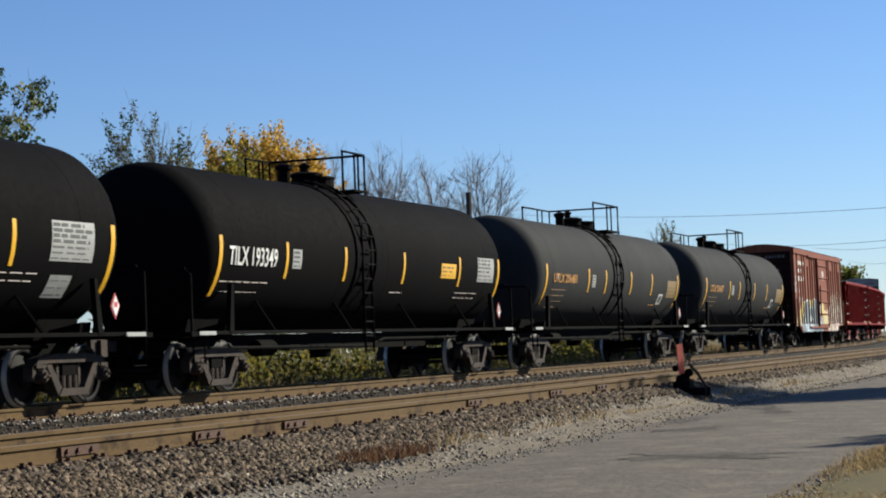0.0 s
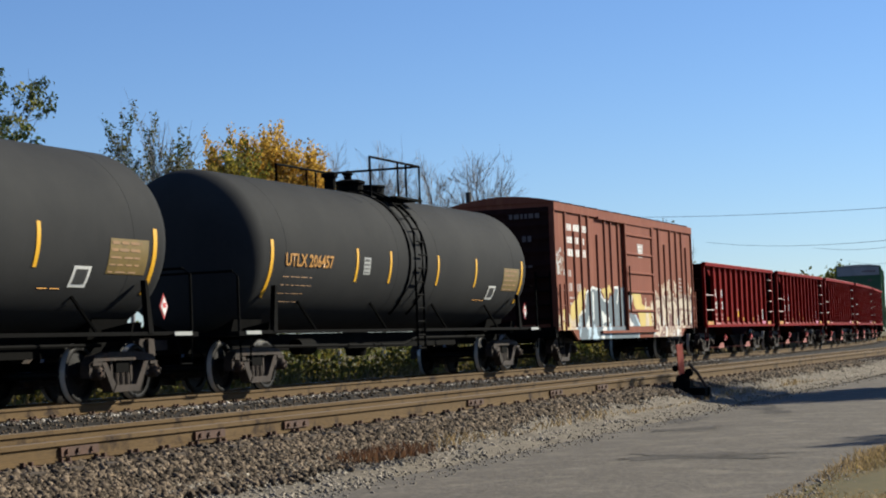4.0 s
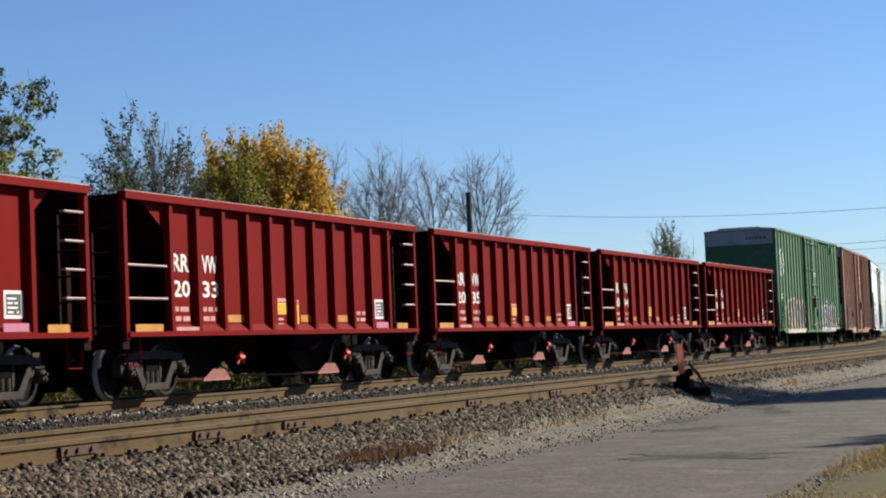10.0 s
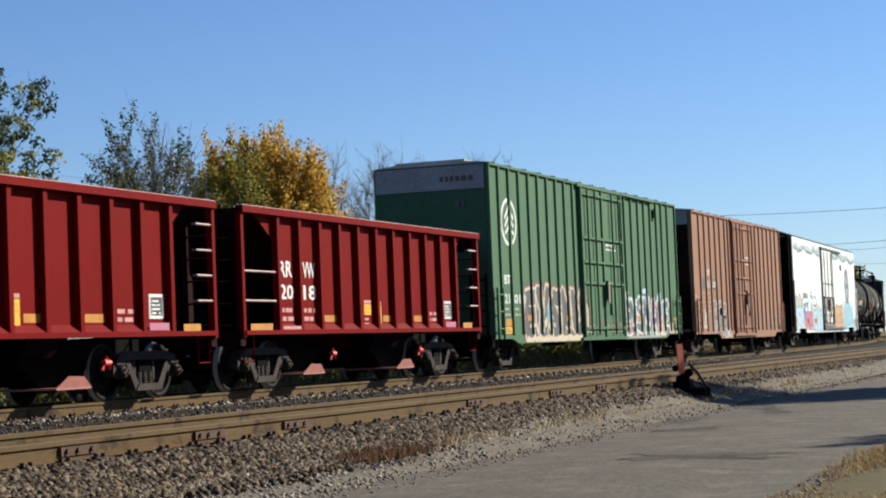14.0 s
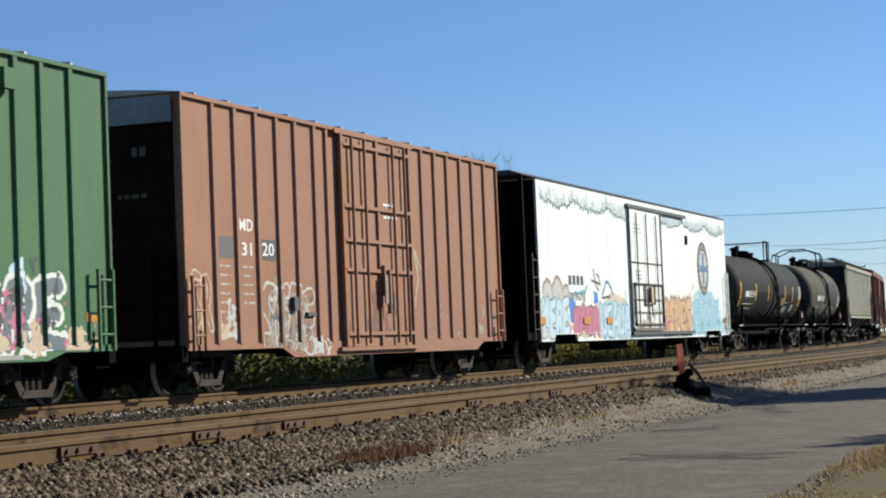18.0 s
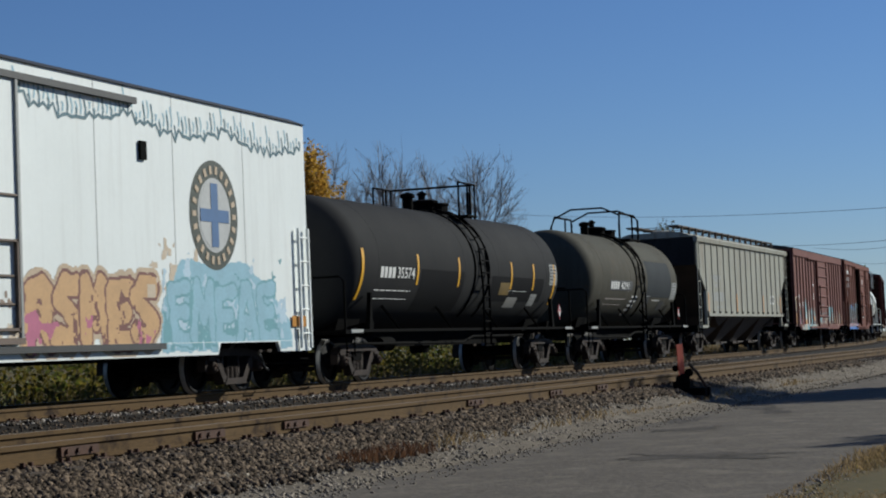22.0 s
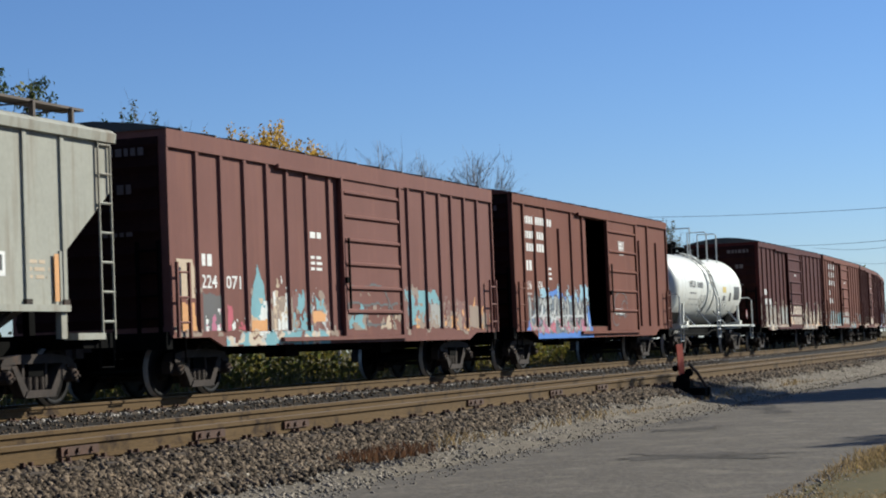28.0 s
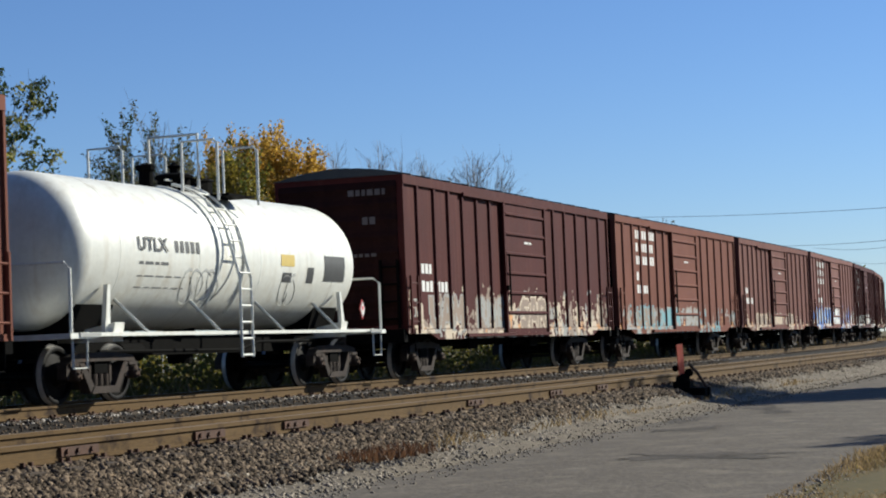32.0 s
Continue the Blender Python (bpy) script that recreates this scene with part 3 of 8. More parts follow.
FRAME_MESH, SPRING_MESH, CAP_MESH, WHEEL_MESH = side_frame_mesh(), spring_mesh(), cap_mesh(), wheelset_mesh()
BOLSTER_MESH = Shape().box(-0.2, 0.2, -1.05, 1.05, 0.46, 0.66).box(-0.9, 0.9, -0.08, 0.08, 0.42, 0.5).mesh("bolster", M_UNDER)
BEAM_MESH = Shape().box(-0.05, 0.05, -0.95, 0.95, 0.28, 0.36).box(-0.07, 0.09, -0.82, -0.7, 0.22, 0.5).box(-0.07, 0.09, 0.7, 0.82, 0.22, 0.5).mesh("brake_beam", M_TRUCK)
COUPLER_MESH = Shape().box(-0.75, 0.2, -0.09, 0.09, 0.8, 0.98).prism([(0.1, 0.70), (0.46, 0.70), (0.50, 0.78), (0.50, 1.0), (0.46, 1.04), (0.1, 1.04)], -0.17, 0.12).box(0.3, 0.5, -0.24, -0.1, 0.72, 1.0).mesh("coupler", M_TRUCK)
HOSE_MESH = Shape().tube([(-0.3, -0.3, 0.8), (0.0, -0.3, 0.62), (0.25, -0.26, 0.4), (0.5, -0.22, 0.34)], 0.025).mesh("air_hose", M_INK)


def running_gear(root, length, trucks):
    """Two trucks, couplers and hoses under a car of that length over its couplers."""
    wheels = []
    for s in (-1, 1):
        c = s * trucks
        for side in (-1, 1):
            part("side_frame", FRAME_MESH, None, root, "cast steel truck side frame", at=(c, side * 1.0, 0.03))
            for sx in (-0.17, 0.0, 0.17) if side < 0 else (0.0,):
                part("spring", SPRING_MESH, None, root, at=(c + sx, side * 1.0, 0))
        part("bolster", BOLSTER_MESH, None, root, at=(c, 0, 0))
        for a in (-0.89, 0.89):
            wheels.append(part("wheelset", WHEEL_MESH, None, root, "rusty wheels with bright treads", at=(c + a, 0, WHEEL_R)))
            part("bearing_cap", CAP_MESH, None, wheels[-1], at=(0, -1.06, 0))
            part("brake_beam", BEAM_MESH, None, root, at=(c + a * 0.42, 0, 0))
        cp = part("coupler", COUPLER_MESH, None, root, at=(s * (length / 2 - 0.42), 0, 0))
        hs = part("air_hose", HOSE_MESH, None, root, at=(s * (length / 2 - 0.55), 0, 0))
        if s < 0:
            cp.rotation_euler = hs.rotation_euler = (0, 0, math.pi)
    return wheels


def car(name, label, category, front, back, trucks, group=""):
    """The root of a car whose couplers meet its neighbours' at front and back along the train."""
    root = thing(name, label, category, group)
    wheels = running_gear(root, back - front, trucks)
    CARS.append((root, (front + back) / 2, trucks, wheels))
    return root


def ladder(root, x, y, z0, z1, material, width=0.42, along="x", n=None, name="ladder", stile=0.025):
    sh = Shape()
    n = n or max(2, round((z1 - z0) / 0.42))
    a, b = ((x - width / 2, y), (x + width / 2, y)) if along == "x" else ((x, y - width / 2), (x, y + width / 2))
    for p in (a, b):
        sh.box(p[0] - stile, p[0] + stile, p[1] - stile, p[1] + stile, z0, z1)
    for i in range(n):
        z = z0 + (i + 0.6) * (z1 - z0) / n
        sh.tube([(a[0], a[1], z), (b[0], b[1], z)], 0.02, 5)
    return part(name, sh, material, root)


def grab_irons(root, x0, x1, y, zs, material, name="grab_iron"):
    for z in zs:
        part(name, Shape().tube([(x0, y + 0.07, z), (x0, y, z), (x1, y, z), (x1, y + 0.07, z)], 0.02, 5), material, root)


def stirrup(root, x, y, material):
    part("step", Shape().tube([(x - 0.22, y, 1.1), (x - 0.2, y, 0.55), (x + 0.2, y, 0.55), (x + 0.22, y, 1.1)], 0.022, 5), material, root)


def lettering(root, body, x, z, height, material, y, width=None, radius=None, zc=0.0, name="lettering", label="", bold=0.012):
    """Stencilled characters on a side at the plane y, or wrapped round a tank of that radius about the height zc."""
    cu = bpy.data.curves.new("text", "FONT")
    cu.body, cu.size, cu.resolution_u, cu.offset = body, 1.0, 2, bold
    tmp = bpy.data.objects.new("text", cu)
    scene.collection.objects.link(tmp)
    me = bpy.data.meshes.new_from_object(tmp.evaluated_get(bpy.context.evaluated_depsgraph_get()))
    bpy.data.objects.remove(tmp)
    co = np.empty(len(me.vertices) * 3)
    me.vertices.foreach_get("co", co)
    co = co.reshape(-1, 3)
    co[:, :2] -= co[:, :2].min(0)
    ext = co[:, :2].max(0)
    sc = height / ext[1]
    sx = width / ext[0] if width else sc
    out = np.stack([x + co[:, 0] * sx, np.full(len(co), y), z + co[:, 1] * sc], 1)
    if radius:
        out[:, 1] = -np.sqrt(radius ** 2 - (out[:, 2] - zc) ** 2) - 0.02
    me.vertices.foreach_set("co", out.ravel())
    me.materials.clear()
    me.materials.append(material)
    me.update()
    return part(name, me, None, root, label)


def plate_on(root, x0, x1, z0, z1, y, material, name="stencil", label="", radius=None, zc=0.0, thick=0.004, lean=0.0):
    """A painted patch or thin plate on a side, or wrapped round a tank."""
    sh = Shape()
    if radius:
        n = max(2, int((z1 - z0) / 0.12) + 1)
        v = []
        for i in range(n + 1):
            z = z0 + (z1 - z0) * i / n
            yy = -math.sqrt(max(0.01, radius ** 2 - (z - zc) ** 2)) - thick
            v += [(x0 + lean * i / n, yy, z), (x1 + lean * i / n, yy, z)]
        sh.add(v, [(2 * i, 2 * i + 1, 2 * i + 3, 2 * i + 2) for i in range(n)])
    else:
        sh.box(x0, x1, y - thick, y + 0.001, z0, z1)
    return part(name, sh, material, root, label, smooth=bool(radius))


def data_panel(root, x0, x1, z0, z1, radius, zc, seed, ground=None, ink=None):
    """A stencilled data panel on a tank: a pale ground with unreadable dark lines."""
    p = plate_on(root, x0, x1, z0, z1, 0, ground or M_PLATE, "data_plate", "pale stencilled data panel", radius, zc, 0.006)
    rows = max(2, int((z1 - z0) / 0.085))
    small_print(p, x0 + 0.03, z1 - 0.085, x1 - x0 - 0.06, rows, 0, ink or M_INK, seed, gap=(z1 - z0 - 0.04) / rows, height=0.05, radius=radius + 0.004, zc=zc)
    return p


def small_print(root, x, z, width, rows, y, material, seed, gap=0.11, height=0.055, radius=None, zc=0.0, name="small_print"):
    """Unreadable lines of stencilling: bars of their size."""
    rng = random.Random(seed)
    sh = Shape()
    for r in range(rows):
        zz = z - r * gap
        xx = x
        end = x + width * rng.uniform(0.75, 1.0)
        while xx < end:
            w = rng.uniform(0.12, 0.34)
            yy = -math.sqrt(radius ** 2 - (zz - zc) ** 2) - 0.006 if radius else y - 0.004
            sh.add([(xx, yy, zz), (min(xx + w, end), yy, zz), (min(xx + w, end), yy, zz + height), (xx, yy, zz + height)], [(0, 1, 2, 3)])
            xx += w + rng.uniform(0.04, 0.1)
    return tagged(part(name, sh, material, root), kind="stuff")


def end_print(root, xe, spec, material, seed):
    """Small stencilled bars on the leading end of a car: rows of (y0, y1, z, height)."""
    rng = random.Random(seed)
    for y0, y1, z, h in spec:
        sh = Shape()
        yy = y0
        while yy < y1:
            w = rng.uniform(0.07, 0.14)
            sh.box(xe - 0.004, xe + 0.001, yy, min(y1, yy + w), z, z + h)
            yy += w + 0.045
        tagged(part("end_stencil", sh, material, root), kind="stuff")


def ribbon(sh, pts, w, y):
    """A thick painted stroke through points (x, z) on the plane y."""
    n = len(pts)
    left, right = [], []
    for i, (x, z) in enumerate(pts):
        ax, az = pts[max(0, i - 1)]
        bx, bz = pts[min(n - 1, i + 1)]
        d = math.hypot(bx - ax, bz - az) or 1
        nx, nz = -(bz - az) / d, (bx - ax) / d
        left.append((x + nx * w / 2, y, z + nz * w / 2))
        right.append((x - nx * w / 2, y, z - nz * w / 2))
    sh.add(left + right, [(i, i + 1, n + i + 1, n + i) for i in range(n - 1)])


def value_noise(x, z, scale, seed):
    """Smooth noise from 0 to 1 over a side."""
    g = np.random.default_rng(seed).random((64, 64))
    u, v = x / scale + 200.0, z / scale + 200.0
    i, j = np.floor(u).astype(int), np.floor(v).astype(int)
    fu, fv = u - i, v - j
    fu, fv = fu * fu * (3 - 2 * fu), fv * fv * (3 - 2 * fv)
    i, j, i1, j1 = i % 64, j % 64, (i + 1) % 64, (j + 1) % 64
    return (g[i, j] * (1 - fu) + g[i1, j] * fu) * (1 - fv) + (g[i, j1] * (1 - fu) + g[i1, j1] * fu) * fv


class Mural:
    """Spray paint on a car's side, laid on in coats over a fine grid; it follows the posts, the door and the sill."""

    def __init__(self, x0, x1, z0, z1, seed, dx=0.03, dz=0.025):
        self.x = np.arange(x0, x1, dx) + dx / 2
        self.z = np.arange(z0, z1, dz) + dz / 2
        self.dx, self.dz, self.seed = dx, dz, seed
        gx, gz = np.meshgrid(self.x, self.z)
        self.gx = gx + 0.07 * (value_noise(gx, gz, 0.16, seed + 1) - 0.5)
        self.gz = gz + 0.07 * (value_noise(gx, gz, 0.16, seed + 2) - 0.5)
        self.coat = np.full(gx.shape, -1)
        self.names = []

    def lay(self, colour, mask):
        if colour not in self.names:
            self.names.append(colour)
        self.coat[mask] = self.names.index(colour)
        return self

    def blob(self, colour, pts):
        """Fills a closed outline of (x, z)."""
        inside = np.zeros(self.gx.shape, bool)
        for (xa, za), (xb, zb) in zip(pts, pts[1:] + pts[:1]):
            if za != zb:
                inside ^= ((za > self.gz) != (zb > self.gz)) & (self.gx < (xb - xa) * (self.gz - za) / (zb - za) + xa)
        return self.lay(colour, inside)

    def near(self, pts):
        d = np.full(self.gx.shape, 9.0)
        for (xa, za), (xb, zb) in zip(pts, pts[1:]):
            ux, uz = xb - xa, zb - za
            t = np.clip(((self.gx - xa) * ux + (self.gz - za) * uz) / (ux * ux + uz * uz + 1e-9), 0, 1)
            d = np.minimum(d, np.hypot(self.gx - xa - t * ux, self.gz - za - t * uz))
        return d

    def line(self, colour, width, pts):
        return self.lay(colour, self.near(pts) < width / 2)

    def rough(self, colours, x0, x1, z0, z1, cover=0.6, grain=0.35, seed=0):
        """Old overlapping patches that thin out upwards."""
        for k, c in enumerate(colours):
            n = 0.65 * value_noise(self.gx, self.gz * 0.6, grain, self.seed + seed + 11 * k) + 0.35 * value_noise(self.gx, self.gz, grain * 0.3, self.seed + seed + 11 * k + 5)
            up = (self.gz - z0) / (z1 - z0)
            self.lay(c, (n > 0.72 - 0.34 * cover + 0.16 * np.clip(up, 0, 1) ** 2) & (self.gx > x0) & (self.gx < x1) & (self.gz > z0) & (up < 0.75 + 0.5 * value_noise(self.gx, self.gz * 0, 0.3, self.seed + seed + k)))
        return self

    def letters(self, x0, x1, z0, z1, count, weight, fill, edge, rim, halo=None, seed=1):
        """Fat overlapping shapes with a rim, that spell nothing."""
        rng = random.Random(seed)
        w, h = (x1 - x0) / count, z1 - z0
        forms = [
            [[(-0.36, 0.02), (-0.34, 0.9), (0.0, 0.98), (0.3, 0.8), (0.22, 0.52), (-0.2, 0.45)], [(0.05, 0.45), (0.4, 0.03)]],
            [[(-0.38, 0.96), (-0.33, 0.25), (-0.05, 0.03), (0.28, 0.2), (0.34, 0.97)]],
            [[(-0.42, 0.04), (-0.3, 0.95), (0.02, 0.35), (0.3, 0.96), (0.42, 0.03)]],
            [[(0.36, 0.92), (-0.1, 0.97), (-0.36, 0.72), (0.0, 0.52), (0.34, 0.3), (0.05, 0.03), (-0.4, 0.1)]],
            [[(0.34, 0.97), (-0.34, 0.9), (-0.3, 0.06), (0.38, 0.04)], [(-0.3, 0.5), (0.22, 0.52)]],
            [[(-0.4, 0.02), (-0.08, 0.97), (0.12, 0.95), (0.4, 0.02)], [(-0.2, 0.35), (0.25, 0.33)]]]
        strokes = []
        last = -1
        for k in range(count):
            f = rng.choice([i for i in range(len(forms)) if i != last])
            last = f
            cx, lean, up = x0 + (k + 0.5) * w, rng.uniform(-0.12, 0.12), rng.uniform(-0.05, 0.06)
            strokes.append([[(cx + (px + lean * (pz - 0.5)) * w * 1.02, z0 + weight * 0.4 + (h - weight * 0.8) * (pz + up)) for px, pz in st] for st in forms[f]])
        if halo:
            self.lay(halo, np.min([self.near(st) for l in strokes for st in l], 0) < weight / 2 + rim + 0.07)
        for l in strokes:
            d = np.min([self.near(st) for st in l], 0)
            self.lay(edge, (d < weight / 2 + rim) & ((d > weight / 2) | (fill is not None)))
            if fill:
                self.lay(fill, d < weight / 2)
        return self

    def on(self, root, depth, sill=None, notch=None):
        """Hangs the coats on a car: depth(x) is the side's plane, sill: (height, plane) below it, notch(x): the lowest painted height."""
        ys = np.array([depth(x) for x in self.x])
        shapes = {}
        for j, z in enumerate(self.z):
            row = self.coat[j].copy()
            if notch:
                row[z < np.array([notch(x) for x in self.x])] = -1
            yy = np.full(len(ys), sill[1]) if sill and z < sill[0] else ys
            i = 0
            while i < len(row):
                k = i
                while k < len(row) and row[k] == row[i] and yy[k] == yy[i]:
                    k += 1
                if row[i] >= 0:
                    xa, xb, za, zb, y = self.x[i] - self.dx / 2, self.x[k - 1] + self.dx / 2, z - self.dz / 2, z + self.dz / 2, yy[i]
                    shapes.setdefault(row[i], Shape()).add([(xa, y, za), (xb, y, za), (xb, y, zb), (xa, y, zb)], [(0, 1, 2, 3)])
                i = k
        for c, sh in sorted(shapes.items()):
            tagged(part("spray_paint", sh, G[self.names[c]], root), "sprayed " + self.names[c] + " paint on the side", kind="stuff")


mat_darkroof = mat("dark_roof_edge", (0.022, 0.021, 0.02), (0.04, 0.038, 0.035), 0.6, big=2, fine=20)
# dark colour for the sheets that imitate shade behind the open door
mat_doorshade = mat("door_shade_dark", (0.03, 0.024, 0.019), (0.018, 0.014, 0.012), 0.9, big=2, fine=20, spec=0.05)


def skin(y, ribs, door, door_y=-HALF - 0.026):
    """The plane of a box car's side at x: panel, post or door."""
    def depth(x):
        if door[0] <= x <= door[1]:
            return door_y
        return -HALF - 0.005 if any(abs(x - r) < 0.05 for r in ribs) else y - 0.005
    return depth


# ---- box cars ----
def boxcar(name, label, front, back, x0, x1, top, paint, ribs, door, group="", low=0.84, corner=1.08, trucks=None, style="sliding", roof_arch=0.22, end_paint=None,
           open_gap=None, rib_deep=0.052, sill_from=None, cap=0.1, roof=None, ends_ribbed=True, short=(), door_rows=7):
    """A box car: x0..x1 the body, ribs: places of the side posts, door: (x0, x1)."""
    mid = (front + back) / 2
    root = car(name, label, "box car", front, back, trucks or (back - front) / 2 - 2.55, group)
    y = -HALF + rib_deep
    body = Shape()
    sill = sill_from or (x0 + 1.9, x1 - 1.9)
    if open_gap:
        g0, g1 = open_gap
        outline = [(x0, corner), (g0, corner), (g0, top), (x0, top)]
        body.prism(outline, y, y + 0.06)
        body.prism([(g1, corner), (x1, corner), (x1, top), (g1, top)], y, y + 0.06)
        body.box(g0, g1, y, y + 0.06, top - 0.3, top)
        body.box(x0, x1, y + 0.06, HALF - rib_deep, corner - 0.04, corner)
        body.box(x0, x1, -y - 0.06, -y, corner, top)
        # added dark sheets on walls, floor and ends keep the opening in shade
        part("inner_shade", Shape().box(x0 + 0.1, x1 - 0.1, -y - 0.1, -y - 0.07, corner, top - 0.05).box(x0 + 0.1, x1 - 0.1, y + 0.08, -y - 0.1, corner + 0.005, corner + 0.03).box(x0 + 0.1, x0 + 0.14, y + 0.08, -y - 0.1, corner + 0.03, top).box(x1 - 0.14, x1 - 0.1, y + 0.08, -y - 0.06, corner + 0.03, top), mat_doorshade, root, "dark sheets standing for the shade inside the open door")
    else:
        body.box(x0, x1, y, -y, corner, top)
    part("body", body, paint, root)
    part("side_sill", Shape().prism([(x0 + 0.05, corner), (x0 + 0.05, corner - 0.1), (sill[0] - 0.5, corner - 0.1), (sill[0], low), (sill[1], low), (sill[1] + 0.5, corner - 0.1), (x1 - 0.05, corner - 0.1), (x1 - 0.05, corner)],
                                   y - 0.03, y + 0.03), paint, root)
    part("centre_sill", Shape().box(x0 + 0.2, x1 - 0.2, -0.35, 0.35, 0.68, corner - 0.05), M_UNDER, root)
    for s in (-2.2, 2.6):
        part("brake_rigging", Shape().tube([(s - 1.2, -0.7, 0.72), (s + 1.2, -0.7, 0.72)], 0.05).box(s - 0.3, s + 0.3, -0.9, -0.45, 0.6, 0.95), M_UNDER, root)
    part("side_plate", Shape().box(x0, x1, -HALF - 0.01, y, top - cap, top), paint, root)
    n = 7
    arch = [((-HALF + 0.02) * (1 - 2 * i / n), top + roof_arch * (1 - abs(1 - 2 * i / n) ** 1.6)) for i in range(n + 1)]
    part("roof", Shape().prism_x([(-HALF - 0.01, top)] + arch + [(HALF + 0.01, top)], x0 - 0.04, x1 + 0.04), roof or paint, root)
    k = x0 + 0.6
    while k < x1:
        part("roof_seam", Shape().prism_x([(a, b + 0.004) for a, b in arch] + [(a, b + 0.045) for a, b in arch[::-1]], k - 0.03, k + 0.03), roof or paint, root)
        k += 1.25
    posts = {}
    for drop in (0.0, 0.5):
        zt = top - cap - drop
        posts[drop] = Shape().add([(-0.075, rib_deep, corner), (0.075, rib_deep, corner), (0.05, 0, corner), (-0.05, 0, corner), (-0.075, rib_deep, zt), (0.075, rib_deep, zt), (0.05, 0, zt), (-0.05, 0, zt)],
                                  [(0, 1, 2, 3), (4, 7, 6, 5), (0, 3, 7, 4), (3, 2, 6, 7), (2, 1, 5, 6)]).mesh("side_post", paint)
    for r in ribs:
        part("side_post", posts[0.5 if r in short else 0.0], None, root, at=(r, -HALF, 0))
    for xe, s in ((x0, -1), (x1, 1)):
        part("corner_post", Shape().box(xe - 0.06 if s > 0 else xe, xe + 0.06 if s < 0 else xe, -HALF, y, corner - 0.05, top), paint, root)
        end = Shape()
        if ends_ribbed:
            wavy = [(xe - s * 0.02, top - 0.1), (xe - s * 0.02, corner)]
            for i in range(9):
                z = corner + 0.25 + i * (top - corner - 0.5) / 8
                wavy += [(xe + s * 0.01, z - 0.12), (xe + s * 0.06, z), (xe + s * 0.01, z + 0.12)]
            end.prism(wavy, -HALF + 0.15, HALF - 0.15)
        else:
            end.box(min(xe, xe + s * 0.03), max(xe, xe + s * 0.03), -HALF + 0.1, HALF - 0.1, corner, top - 0.05)
        # the default end colour carries the shade of the end
        part("end_panel", end, end_paint or M_SHADEEND, root, "end panel, its colour darkened to stand for shade")
        part("end_sill", Shape().box(xe - 0.1, xe + 0.1, -HALF + 0.05, HALF - 0.05, corner - 0.28, corner), M_UNDER, root)
        ladder(root, xe + s * 0.1, -HALF + 0.35, corner, corner + 1.5, M_UNDER, 0.4, "y", name="end_ladder")
        lx = xe - s * 0.33
        ladder(root, lx, -HALF - 0.06, corner - 0.1, corner + 1.15, paint, 0.42, name="side_ladder")
        stirrup(root, lx, -HALF + 0.05, M_UNDER)
    end_print(root, x0 - 0.066, [(-1.15, -0.25, top - 0.42, 0.13), (-0.9, -0.6, top - 1.05, 0.16), (-0.9, -0.35, top - 1.75, 0.07)], M_ENDPRINT, int(front))
    d0, d1 = door
    dz0, dz1 = corner - 0.12, top - cap - 0.02
    dy = -HALF - 0.02
    dr = part("door", Shape().box(d0, d1, dy, dy + 0.07, dz0, dz1), paint, root)
    for z in (dz0 - 0.05, dz1):
        part("door_track", Shape().box(d0 - (2.9 if style == "sliding" else 0.3), d1 + 0.25, -HALF - 0.06, -HALF + 0.04, z - 0.03, z + 0.045), paint, root)
    if style == "sliding":
        rows = door_rows
        for i in range(rows):
            z = dz0 + (i + 1) * (dz1 - dz0) / (rows + 0.6)
            part("door_rib", Shape().prism_x([(dy, z - 0.05), (dy - 0.05, z - 0.02), (dy - 0.05, z + 0.02), (dy, z + 0.05)], d0 + 0.1, d1 - 0.1), paint, dr)
        for xx in (d0, d1):
            part("door_edge", Shape().box(xx - 0.05, xx + 0.05, dy - 0.05, dy, dz0, dz1), paint, dr)
        part("door_latch", Shape().box(d0 - 0.02, d0 + 0.14, dy - 0.1, dy - 0.04, 2.0, 2.12).tube([(d0 + 0.1, dy - 0.1, 1.5), (d0 + 0.1, dy - 0.1, 2.9)], 0.025), M_UNDER, dr)
    else:
        w = d1 - d0
        for fx in (0.12, 0.3, 0.72, 0.9):
            part("lock_rod", Shape().tube([(d0 + fx * w, dy - 0.07, dz0 + 0.05), (d0 + fx * w, dy - 0.07, dz1 - 0.05)], 0.032, 6), paint, dr)
        for fz in (0.06, 0.36, 0.5, 0.66, 0.95):
            z = dz0 + fz * (dz1 - dz0)
            part("door_bar", Shape().box(d0 + 0.03, d1 - 0.03, dy - 0.06, dy, z - 0.035, z + 0.035), paint, dr)
        for xx in (d0, d1, (d0 + d1) / 2):
            part("door_edge", Shape().box(xx - 0.05, xx + 0.05, dy - 0.05, dy, dz0, dz1), paint, dr)
        mx = d0 + 0.55 * w
        part("crank", Shape().box(mx - 0.16, mx + 0.16, dy - 0.12, dy - 0.05, 1.85, 2.4).tube([(mx, dy - 0.14, 1.4), (mx, dy - 0.14, 2.3)], 0.05), paint, dr)
    return root, y


def shield(root, x, z, y, seed):
    """A pale notice with slanting sides on a door, with unreadable lines."""
    nt = part("notice", Shape().prism([(x + 0.1, z), (x + 0.6, z), (x + 0.66, z + 0.16), (x + 0.7, z + 0.42), (x, z + 0.42), (x + 0.04, z + 0.16)], y - 0.004, y + 0.001), M_FADED, root, "worn white stencilled notice")
    small_print(nt, x + 0.12, z + 0.3, 0.42, 3, y - 0.005, M_LETTER, seed, gap=0.11, height=0.06)


def spaced(a, b, n):
    return [a + (b - a) * i / (n - 1) for i in range(n)]


